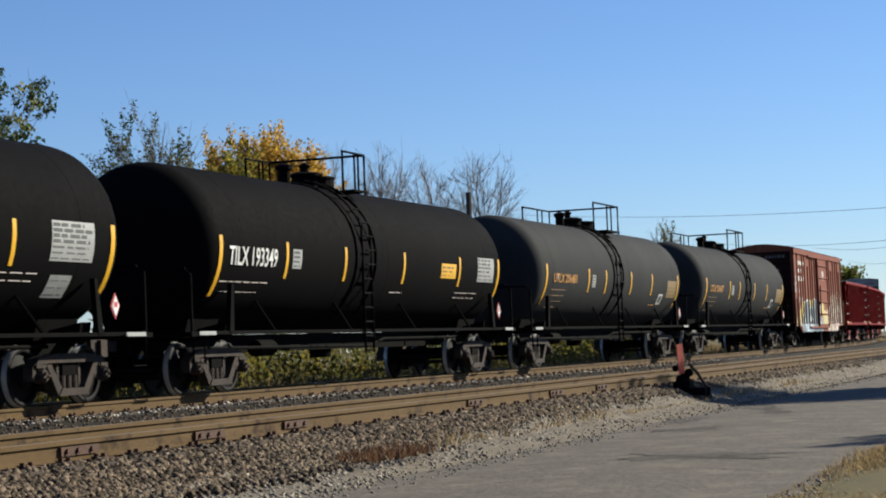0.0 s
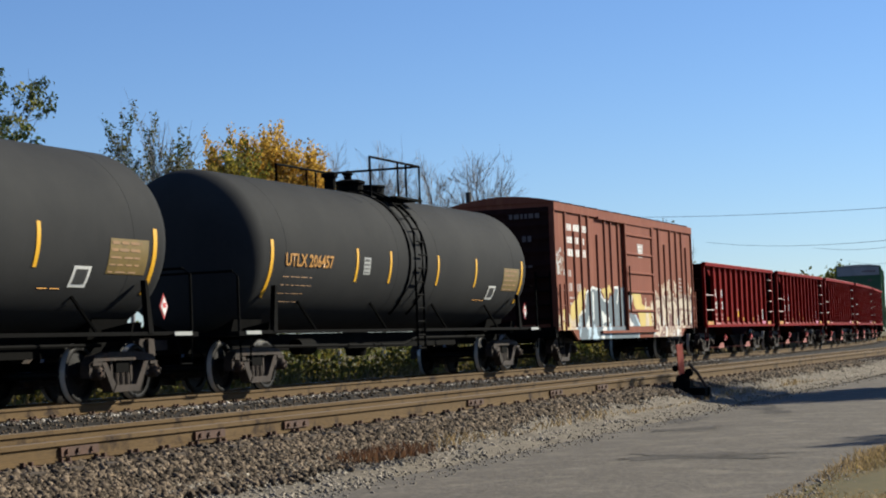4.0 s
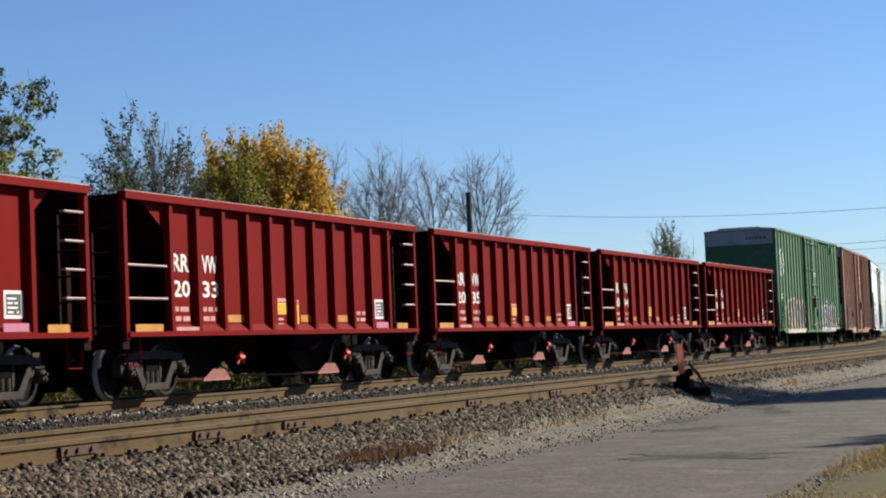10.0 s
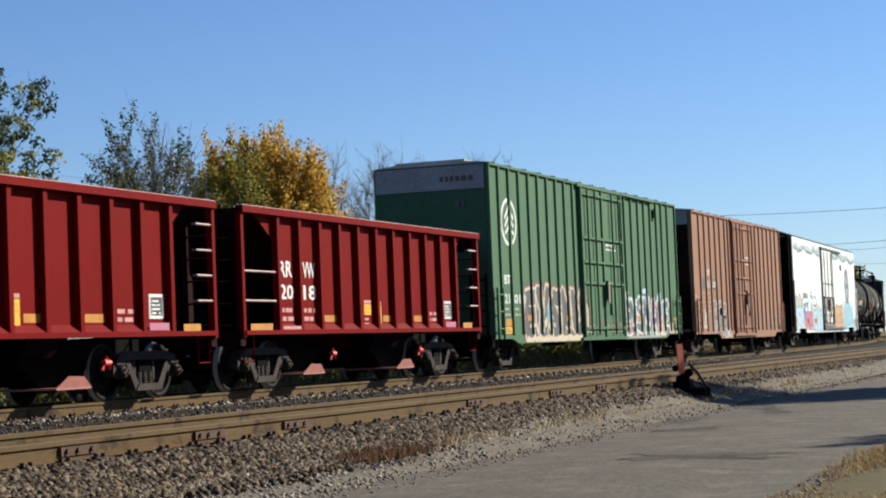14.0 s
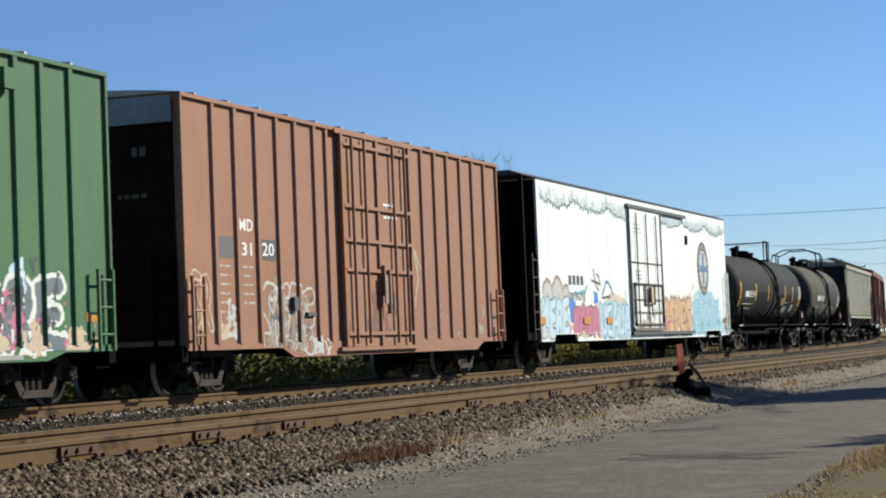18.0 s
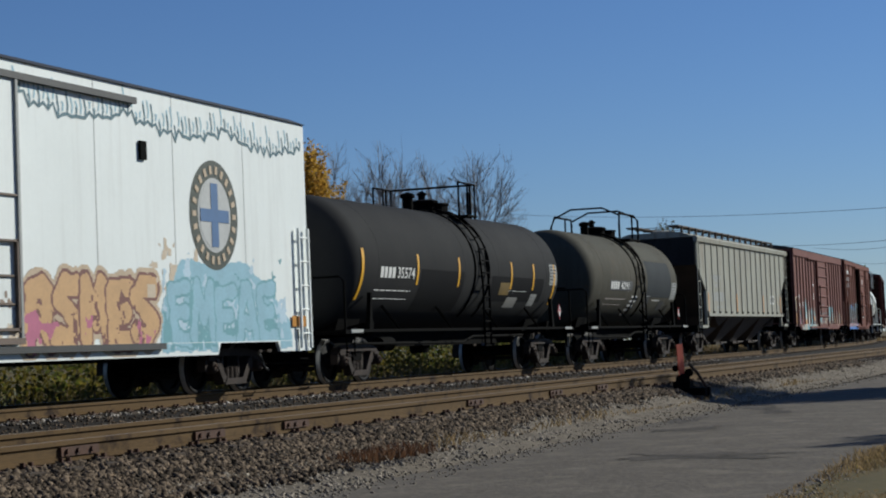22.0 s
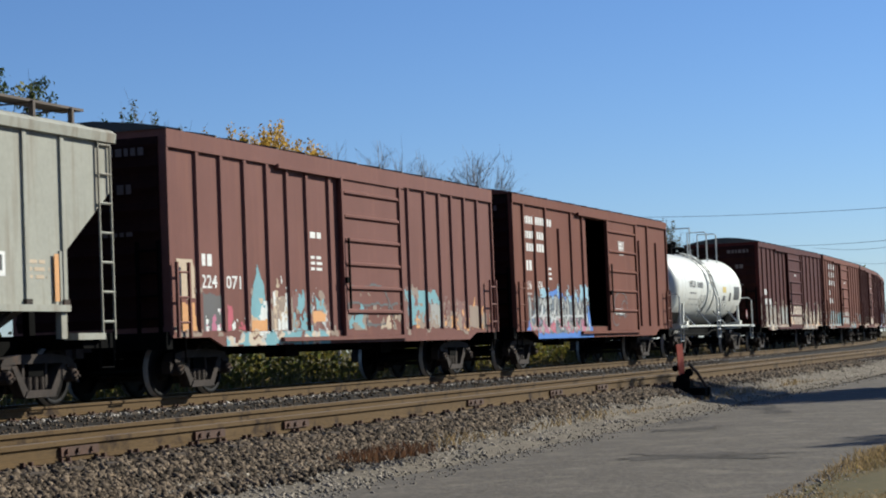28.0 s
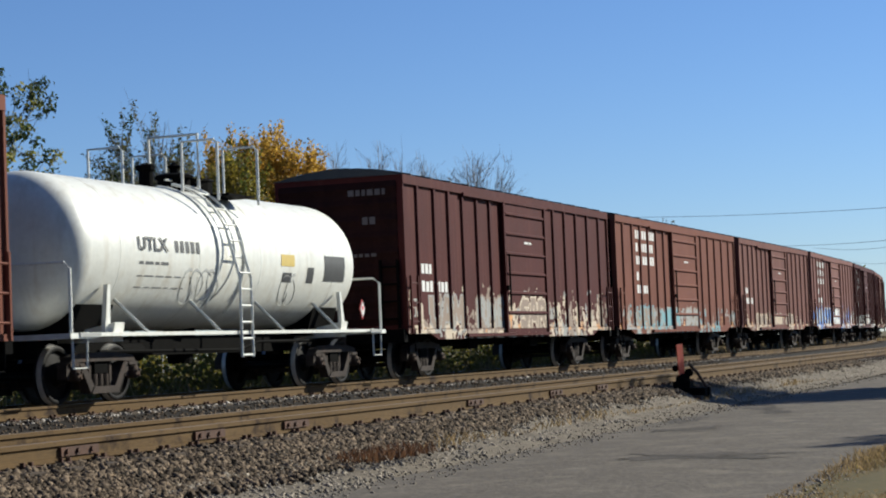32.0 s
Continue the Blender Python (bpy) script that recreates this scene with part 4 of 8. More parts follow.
def words(root, spec, y, material=None, name="lettering", panels=(), seed=1):
    """Faded company lettering as plain upright blocks: rows of (x0, x1, z, height)."""
    rng = random.Random(seed)
    for x0, x1, z, h in spec:
        x = x0
        while x < x1:
            w = h * rng.uniform(0.6, 0.85)
            if not any(abs(x + w / 2 - r) < 0.08 for r in panels):
                part(name, Shape().box(x, min(x + w, x1 + 0.1), y - 0.005, y + 0.001, z, z + h * rng.uniform(0.92, 1.0)), material or M_LETTER, root)
            x += w + h * 0.3


# ---- tank cars ----
mat_dimorange = mat("dim_orange_stencil", (0.22, 0.1, 0.014), (0.13, 0.06, 0.012), 0.6, big=5, fine=40, bump=0)
M_DULLORANGE = mat("faded_orange_stencil", (0.4, 0.18, 0.015), (0.3, 0.13, 0.013), 0.55, big=5, fine=40, bump=0)
mat_notice = mat("worn_yellow_panel", (0.16, 0.1, 0.014), (0.1, 0.065, 0.012), 0.6, big=4, fine=20, bump=0)
mat_blackpatch = mat("repaint_black", (0.0105, 0.0105, 0.0115), (0.014, 0.014, 0.0145), 0.8, spec=0.04, big=0.6, fine=9, bump=0.03)
M_PATCH = mat("repaint_dull_grey", (0.075, 0.072, 0.058), (0.06, 0.058, 0.047), 0.8, spec=0.05, big=1, fine=10, bump=0.03)

def tank_car(name, label, front, back, half, radius, zc, paint, group="", trucks=None, frame_paint=None, ladder_at=0.0, stripe_xs=(), deck=(-1.2, 0.8), rail_style="square", head=0.62):
    """A tank car: half the length of its sill; the shell with rounded heads; ladder, top platform with rails, side walk and braces."""
    root = car(name, label, "tank car", front, back, trucks or (back - front) / 2 - 2.45, group)
    fp = frame_paint or M_UNDER
    hl = half - 0.55
    prof = [(-hl + head * (1 - math.sin(a)), radius * math.cos(a) ** 0.52) for a in [math.pi / 2 * (1 - i / 9) for i in range(10)]]
    prof[0] = (-hl, 0.02)
    prof += [(-a, r) for a, r in prof[::-1]]
    shell = part("shell", Shape().lathe(prof, "x", (0, 0, zc), 56), paint, root, smooth=True)
    for x in (-hl + head + 0.9, -1.2 + ladder_at, 1.2 + ladder_at, hl - head - 0.9):
        part("weld_seam", Shape().lathe([(x - 0.02, radius - 0.02), (x - 0.01, radius + 0.0025), (x + 0.01, radius + 0.0025), (x + 0.02, radius - 0.02)], "x", (0, 0, zc), 56), paint, shell)
    part("side_walk", Shape().box(-half + 0.35, half - 0.35, -HALF + 0.06, -HALF + 0.22, 1.03, 1.09), fp, root)
    part("side_walk", Shape().box(-half + 0.35, half - 0.35, HALF - 0.22, HALF - 0.06, 1.03, 1.09), fp, root)
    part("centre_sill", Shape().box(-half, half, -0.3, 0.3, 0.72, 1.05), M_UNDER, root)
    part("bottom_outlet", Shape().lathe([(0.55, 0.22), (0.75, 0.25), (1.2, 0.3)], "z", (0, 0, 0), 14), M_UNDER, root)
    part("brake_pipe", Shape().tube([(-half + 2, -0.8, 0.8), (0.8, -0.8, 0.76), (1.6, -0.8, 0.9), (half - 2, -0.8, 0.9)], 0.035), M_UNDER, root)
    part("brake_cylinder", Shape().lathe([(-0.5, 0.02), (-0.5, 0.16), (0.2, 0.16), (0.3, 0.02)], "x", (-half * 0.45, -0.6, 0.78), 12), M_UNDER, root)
    for x in spaced(-half * 0.62, half * 0.62, 4):
        part("walk_brace", Shape().tube([(x + 0.25, -HALF + 0.14, 1.06), (x - 0.15, -radius * 0.78, zc - radius * 0.62)], 0.03, 5), fp, root)
    for s in (-1, 1):
        xe = s * half
        part("end_platform", Shape().box(min(xe, xe - s * 0.75), max(xe, xe - s * 0.75), -HALF + 0.02, HALF - 0.02, 1.0, 1.08), fp, root)
        part("body_bolster", Shape().prism_x([(-1.3, 0.95), (1.3, 0.95), (1.35, 1.25), (0.8, 1.15), (-0.8, 1.15), (-1.35, 1.25)], xe - s * 1.75 - 0.15, xe - s * 1.75 + 0.15), fp, root)
        xb = xe - s * 1.55
        part("saddle", Shape().prism_x([(-0.75, 1.0), (0.75, 1.0), (0.95, zc - radius * 0.62), (-0.95, zc - radius * 0.62)], min(xe - s * 1.15, xe - s * 2.3), max(xe - s * 1.15, xe - s * 2.3)), M_UNDER, root)
        part("saddle_post", Shape().prism([(xb - 0.08, 1.06), (xb + 0.08, 1.06), (xb + 0.02 - s * 0.1, zc - radius * 0.45), (xb - 0.06 - s * 0.1, zc - radius * 0.45)], -radius * 0.98, -radius * 0.92), fp, root)
        part("end_rail", Shape().tube([(xe - s * 0.12, -HALF + 0.08, 1.05), (xe - s * 0.12, -HALF + 0.08, 2.05), (xe - s * 0.16, -HALF + 0.2, 2.15), (xe - s * 0.16, HALF - 0.2, 2.15), (xe - s * 0.12, HALF - 0.08, 2.05), (xe - s * 0.12, HALF - 0.08, 1.05)], 0.025), fp, root)
        # pale strip imitates the light caught by the platform's edge
        part("step_edge", Shape().box(xe - s * 0.55 - 0.3, xe - s * 0.55 + 0.3, -HALF - 0.0, -HALF + 0.018, 1.02, 1.085), M_PLATE, root, "pale strip painted as the lit edge of the end platform")
        stirrup(root, xe - s * 0.35, -HALF + 0.08, fp)
        if s < 0:
            continue
        pl = part("placard", Shape().prism([(xe - s * 1.0 - 0.105, 1.5), (xe - s * 1.0, 1.34), (xe - s * 1.0 + 0.105, 1.5), (xe - s * 1.0, 1.66)], -HALF + 0.1, -HALF + 0.11), M_LETTER, root, "white diamond placard with red edge")
        part("placard_edge", Shape().prism([(xe - s * 1.0 - 0.14, 1.5), (xe - s * 1.0, 1.29), (xe - s * 1.0 + 0.14, 1.5), (xe - s * 1.0, 1.71)], -HALF + 0.112, -HALF + 0.12), M_REDP, pl)
        part("placard_mark", Shape().box(xe - s * 1.0 - 0.05, xe - s * 1.0 + 0.05, -HALF + 0.096, -HALF + 0.099, 1.48, 1.56), M_REDP, pl)
        part("brake_wheel", Shape().lathe([(-0.02, 0.24), (-0.02, 0.28), (0.02, 0.28), (0.02, 0.24)], "x", (xe - s * 0.2, 0.3, 1.7), 16), M_UNDER, root)
    # ladder up the side and over the shoulder
    lx = ladder_at
    lad = Shape()
    arcs = []
    for dx in (-0.22, 0.22):
        pts = [(lx + dx, -HALF + 0.02, 0.62), (lx + dx, -HALF + 0.02, zc - 0.4)]
        for a in spaced(20, 80, 7):
            pts.append((lx + dx, -(radius + 0.09) * math.cos(radians(a)), zc + (radius + 0.09) * math.sin(radians(a))))
        arcs.append(pts)
        lad.tube(pts, 0.028, 5)
    part("ladder", lad, fp, root)
    for i in range(12):
        z = 0.66 + i * 0.29
        if z < zc - 0.2:
            yy = -HALF + 0.02
        else:
            yy = -math.sqrt(max(0.01, (radius + 0.09) ** 2 - (z - zc) ** 2))
        part("rung", Shape().tube([(lx - 0.22, yy, z), (lx + 0.22, yy, z)], 0.02, 5), fp, root)
    part("band", Shape().tube([(lx - 0.55, -math.cos(radians(a)) * (radius + 0.015), zc + math.sin(radians(a)) * (radius + 0.015)) for a in spaced(-50, 85, 14)], 0.03, 5), fp, root)
    part("band", Shape().tube([(lx + 0.45, -math.cos(radians(a)) * (radius + 0.015), zc + math.sin(radians(a)) * (radius + 0.015)) for a in spaced(-50, 85, 14)], 0.03, 5), fp, root)
    # top platform, fittings and rails
    zt = zc + radius
    px0, px1 = deck
    pm = (px0 + px1) / 2
    for ya in (-1.15, 0.55):
        part("top_platform", Shape().box(pm - 0.1, px1 + 0.05, ya, ya + 0.6, zt - 0.16, zt - 0.12), M_UNDER, root)
    part("fittings_box", Shape().lathe([(-0.1, 0.42), (0.16, 0.42), (0.18, 0.45), (0.22, 0.44), (0.24, 0.05)], "z", (pm + 0.28 * (px1 - px0), -0.05, zt), 18), M_UNDER, root)
    part("manway", Shape().lathe([(-0.25, 0.3), (0.2, 0.3), (0.22, 0.35), (0.27, 0.35), (0.31, 0.24), (0.33, 0.02)], "z", (pm, 0, zt), 18), M_UNDER, root)
    part("valve", Shape().lathe([(-0.2, 0.13), (0.3, 0.13), (0.32, 0.18), (0.4, 0.18), (0.45, 0.05)], "z", (pm - 0.85, 0.1, zt), 12), M_UNDER, root)
    part("valve", Shape().lathe([(-0.2, 0.09), (0.45, 0.09), (0.5, 0.14), (0.58, 0.02)], "z", (pm + 0.5, 0.25, zt), 12), M_UNDER, root)
    rh = 0.64
    if rail_style == "square":
        for yy in (-1.1, 1.1):
            part("top_rail", Shape().tube([(px0, yy, zt - 0.2), (px0, yy, zt + rh), (px1, yy, zt + rh), (px1, yy, zt - 0.2)], 0.028, 6), fp, root)
            for q in (0.55, 0.72):
                part("rail_post", Shape().tube([(px0 + q * (px1 - px0), yy, zt - 0.2), (px0 + q * (px1 - px0), yy, zt + rh)], 0.024, 5), fp, root)
        part("top_rail", Shape().tube([(px1, -1.1, zt + rh), (px1, 1.1, zt + rh)], 0.028, 5), fp, root)
    elif rail_style == "arched":
        for yy in (-1.1, 1.1):
            part("top_rail", Shape().tube([(px0, yy, zt - 0.2), (px0, yy, zt + 0.3), (px0 + 0.25, yy * 0.95, zt + rh), (px1 - 0.25, yy * 0.95, zt + rh), (px1, yy, zt + 0.5), (px1, yy, zt - 0.2)], 0.035, 6), fp, root)
            part("rail_post", Shape().tube([(px1 - 0.7, yy, zt - 0.15), (px1 - 0.7, yy, zt + rh)], 0.03, 5), fp, root)
        for xx in (px0 + 0.2, px1 - 0.1):
            part("top_rail", Shape().tube([(xx, -1.05, zt + rh - 0.05), (xx, -0.5, zt + rh + 0.2), (xx, 0.5, zt + rh + 0.2), (xx, 1.05, zt + rh - 0.05)], 0.03, 5), fp, root)
    else:
        for k, (xx, yy) in enumerate(((px0 + 0.1, -0.95), (px1 - 0.1, -0.95), (px0 + 0.1, 0.95), (px1 - 0.1, 0.95))):
            w = 0.7
            part("top_rail", Shape().tube([(xx, yy - w / 2, zt - 0.3), (xx, yy - w / 2, zt + 0.72), (xx, yy - w / 2 + 0.06, zt + 0.78), (xx, yy + w / 2, zt + 0.78), (xx, yy + w / 2, zt - 0.1)], 0.026, 6), fp, root)
        part("hatch_frame", Shape().tube([(pm, -0.5, zt), (pm, -0.5, zt + 1.0), (pm, 0.5, zt + 1.0), (pm, 0.5, zt)], 0.035, 6), fp, root)
    for x in stripe_xs:
        x = max(-(hl - head), min(hl - head, x))
        w, z0, z1 = (0.05, 2.05, 2.72) if abs(x) < hl - head - 0.3 else (0.06, 1.7, 2.75)
        plate_on(root, x - w, x + w, z0, z1, 0, M_YELLOW, "reflector_stripe", "yellow reflective stripe", radius, zc, thick=0.01)
    return root


def black_tanks():
    R, ZC = 1.525, 2.60
    t = tank_car("tank_car", "black tank car with white placards and yellow stripes", 9.6, 28.15, 8.6, R, ZC, M_BLACK, "black tank cars", stripe_xs=(-8.42, -4.72, -1.92, 1.18, 4.68, 7.43), ladder_at=-0.9, deck=(-1.0, 0.15))
    data_panel(t, 5.68, 6.88, 2.15, 2.75, R, ZC, 201)
    data_panel(t, 5.83, 6.43, 1.62, 1.95, R, ZC, 202)
    small_print(t, 4.38, 1.95, 1.2, 2, 0, M_FADED, 5, radius=R, zc=ZC)
    lettering(t, "TILX 193348", -7.12, 2.25, 0.32, M_LETTER, 0, 2.0, R, ZC)
    t = tank_car("tank_car", "black tank car lettered in white with yellow stripes", 28.15, 46.67, 8.6, R, ZC, M_BLACK, "black tank cars", stripe_xs=(-8.07, -4.72, -1.97, 1.20, 4.68, 7.43), ladder_at=-0.9, deck=(-1.0, 0.15))
    lettering(t, "TILX 193349", -7.12, 2.24, 0.34, M_LETTER, 0, 1.95, R, ZC, label="white stencilled car number")
    data_panel(t, -4.47, -4.07, 2.24, 2.6, R, ZC, 203)
    small_print(t, -7.27, 1.95, 2.1, 1, 0, M_FADED, 6, radius=R, zc=ZC, height=0.08)
    small_print(t, -7.17, 1.78, 1.8, 1, 0, M_FADED, 7, radius=R, zc=ZC, height=0.07)
    nt = plate_on(t, 3.48, 4.43, 2.22, 2.55, 0, M_YELLOW, "notice", "yellow notice panel", R, ZC, 0.006)
    small_print(nt, 3.54, 2.44, 0.8, 3, 0, mat_notice, 214, gap=0.085, height=0.045, radius=R + 0.004, zc=ZC)
    data_panel(t, 5.93, 7.08, 2.18, 2.75, R, ZC, 204)
    small_print(t, 0.68, 1.86, 0.9, 1, 0, M_FADED, 8, radius=R, zc=ZC)
    small_print(t, 4.68, 1.9, 1.7, 2, 0, M_FADED, 9, radius=R, zc=ZC)
    for a, b, num, st, lad_x, dk in ((46.67, 65.6, "UTLX 206481", 11, -0.1, (-1.1, 1.6)), (65.6, 84.75, "UTLX 206457", 12, 0.13, (-1.45, 1.45))):
        t = tank_car("tank_car", "dusty black tank car with orange lettering and yellow stripes", a, b, 8.75, R, ZC, M_GREYBLACK, "black tank cars", stripe_xs=(-7.3, -3.3, -1.5, 1.35, 3.9, 7.35), ladder_at=lad_x, deck=dk)
        lettering(t, num, -6.72, 2.28, 0.25, M_DULLORANGE, 0, 2.2, R, ZC, label="orange stencilled car number", bold=0.02)
        small_print(t, -6.7, 2.08, 1.5, 4, 0, mat_dimorange, st, gap=0.15, radius=R, zc=ZC, height=0.06)
        data_panel(t, -2.95, -2.6, 2.2, 2.55, R, ZC, 205)
        plate_on(t, 5.95, 7.15, 2.0, 2.55, 0, mat_notice, "notice", "worn brown-yellow stencilled panel", R, ZC, 0.006)
        small_print(t, 6.0, 2.46, 1.1, 5, 0, mat_dimorange, st + 5, gap=0.11, radius=R + 0.006, zc=ZC, height=0.05)
        fr = plate_on(t, 5.0, 5.5, 1.78, 2.1, 0, M_LETTER, "data_plate", "white framed square", R, ZC, 0.006)
        plate_on(fr, 5.08, 5.42, 1.83, 2.05, 0, M_INK, "plate_centre", "", R, ZC, 0.012)
        small_print(t, 4.2, 1.75, 0.8, 1, 0, M_ORANGE, st + 3, radius=R, zc=ZC)


def grey_tanks():
    R, ZC = 1.45, 2.50
    t = tank_car("tank_car", "dark grey tank car with black repainted patches and yellow stripes", 236.5, 253.95, 7.9, R, ZC, M_GREYBLACK, "grey tank cars", stripe_xs=(-7.0, -3.6, -0.95, 2.9, 4.7, 6.5), ladder_at=0.69, deck=(0.15, 1.3))
    for k in range(4):
        plate_on(t, -5.75 + k * 0.22, -5.59 + k * 0.22, 2.17, 2.4, 0, M_LETTER, "number_bar", "", R, ZC, 0.008)
    lettering(t, "35574", -4.82, 2.17, 0.24, M_LETTER, 0, 1.0, R, ZC, label="white stencilled car number")
    small_print(t, -5.9, 1.9, 2.6, 2, 0, M_LETTER, 21, gap=0.17, radius=R, zc=ZC)
    plate_on(t, -3.4, -0.6, 1.5, 2.4, 0, mat_blackpatch, "repainted_patch", "black repainted patch", R, ZC, 0.004)
    plate_on(t, 1.4, 5.6, 1.75, 2.35, 0, mat_blackpatch, "repainted_patch", "black repainted patch", R, ZC, 0.004)
    plate_on(t, 2.1, 2.85, 1.9, 2.2, 0, mat_notice, "notice", "dull brown-yellow patch", R, ZC, 0.008)
    small_print(t, 2.9, 2.0, 1.3, 1, 0, M_LETTER, 22, radius=R, zc=ZC)
    plate_on(t, 2.85, 3.7, 1.6, 1.85, 0, G["grey"], "data_plate", "", R, ZC, 0.008)
    data_panel(t, 4.7, 5.2, 1.65, 1.95, R, ZC, 206)
    data_panel(t, 6.1, 6.7, 2.2, 2.75, R, ZC, 207)
    R, ZC = 1.44, 2.52
    t = tank_car("tank_car", "short weathered grey-olive tank car with patched paint and rust", 253.95, 267.45, 6.1, R, ZC, M_OLIVE, "grey tank cars", ladder_at=0.22, rail_style="arched", deck=(-0.8, 1.45), trucks=4.4)
    plate_on(t, -3.3, -0.75, 2.16, 2.46, 0, M_INK, "number_patch", "black patch behind the number", R, ZC, 0.006)
    for k in range(4):
        plate_on(t, -3.2 + k * 0.24, -3.03 + k * 0.24, 2.2, 2.42, 0, M_LETTER, "number_bar", "", R, ZC, 0.011)
    lettering(t, "4291", -2.15, 2.2, 0.22, M_LETTER, -0.004, 0.95, R + 0.006, ZC, label="white stencilled car number")
    small_print(t, -3.5, 1.9, 2.4, 2, 0, M_FADED, 24, gap=0.16, radius=R, zc=ZC)
    plate_on(t, 1.1, 4.2, 2.0, 3.15, 0, mat("repaint_blue_grey", (0.036, 0.04, 0.043), (0.048, 0.052, 0.055), 0.8, spec=0.05, big=1, fine=10, bump=0.03), "repainted_patch", "blue-grey repainted patch", R, ZC, 0.004)
    plate_on(t, 1.2, 3.4, 3.2, 3.65, 0, mat("repaint_pale_grey", (0.085, 0.082, 0.066), (0.07, 0.068, 0.055), 0.8, spec=0.05, big=1, fine=10, bump=0.03), "repainted_patch", "pale repainted patch", R, ZC, 0.004)
    plate_on(t, -3.6, -1.5, 3.4, 3.75, 0, M_PATCH, "repainted_patch", "", R, ZC, 0.004)
    for k in range(5):
        plate_on(t, -0.6 - k * 0.05, 0.05 - k * 0.08, 1.95 - k * 0.13, 2.02 - k * 0.13, 0, M_LETTER, "stencil", "", R, ZC, 0.008)
    plate_on(t, 1.0, 1.6, 1.68, 2.0, 0, M_INK, "data_plate", "", R, ZC, 0.008)
    small_print(t, 1.0, 2.03, 0.7, 1, 0, M_LETTER, 25, radius=R, zc=ZC)
    small_print(t, 2.0, 1.9, 1.0, 1, 0, M_LETTER, 26, radius=R, zc=ZC)
    plate_on(t, 3.0, 3.6, 1.62, 1.9, 0, M_INK, "data_plate", "", R, ZC, 0.008)
    data_panel(t, 4.25, 4.9, 1.95, 2.5, R, ZC, 240)


def white_tank():
    R, ZC = 1.27, 2.42
    t = tank_car("tank_car", "short white tank car with white rails, ladder and side walk", 322.2, 336.2, 6.2, R, ZC, M_WTANK, ladder_at=-0.3, rail_style="hoops", deck=(-0.9, 0.9), frame_paint=M_WTANK, trucks=4.55, head=0.55)
    lettering(t, "UTLX", -3.65, 2.42, 0.23, M_INK, 0, 1.0, R, ZC, label="black stencilled letters", bold=0.02)
    for k in range(5):
        plate_on(t, -2.4 + k * 0.19, -2.28 + k * 0.19, 2.42, 2.62, 0, M_INK, "number_bar", "", R, ZC, 0.008)
    small_print(t, -3.6, 2.2, 1.3, 1, 0, M_INK, 31, radius=R, zc=ZC)
    small_print(t, -3.6, 2.0, 2.1, 1, 0, M_INK, 32, radius=R, zc=ZC, height=0.06)
    small_print(t, -3.6, 1.82, 1.9, 1, 0, M_INK, 33, radius=R, zc=ZC, height=0.06)
    plate_on(t, 1.75, 2.35, 2.3, 2.52, 0, G["yellow"], "notice", "dull yellow stencilled notice", R, ZC, 0.006)
    plate_on(t, 1.85, 2.25, 2.0, 2.18, 0, M_INK, "data_plate", "", R, ZC, 0.006)
    plate_on(t, 2.95, 3.25, 2.0, 2.3, 0, M_INK, "data_plate", "", R, ZC, 0.006)
    plate_on(t, 3.75, 4.75, 2.05, 2.55, 0, M_INK, "data_plate", "black stencilled data panel", R, ZC, 0.006)
    rng = random.Random(8)
    for x0, n in ((-1.8, 4), (2.1, 2)):
        sh = Shape()
        for k in range(n):
            pts, a = [], rng.uniform(0, 6)
            for i in range(14):
                x = x0 + k * 0.3 + 0.25 * math.cos(a + i * 0.5)
                z = 1.85 + 0.28 * math.sin(a + i * 0.43)
                pts.append((x, -math.sqrt(R * R - (z - ZC) ** 2) - 0.008, z))
            for i in range(13):
                p, q = pts[i], pts[i + 1]
                sh.add([p, q, (q[0], q[1] - 0.001, q[2] + 0.05), (p[0], p[1] - 0.001, p[2] + 0.05)], [(0, 1, 2, 3)])
        part("spray_tag", sh, M_PLATE, t, "thin grey sprayed scrawl")


# ---- open hoppers ----
HOP_POSTS = spaced(-4.75, 4.75, 11)


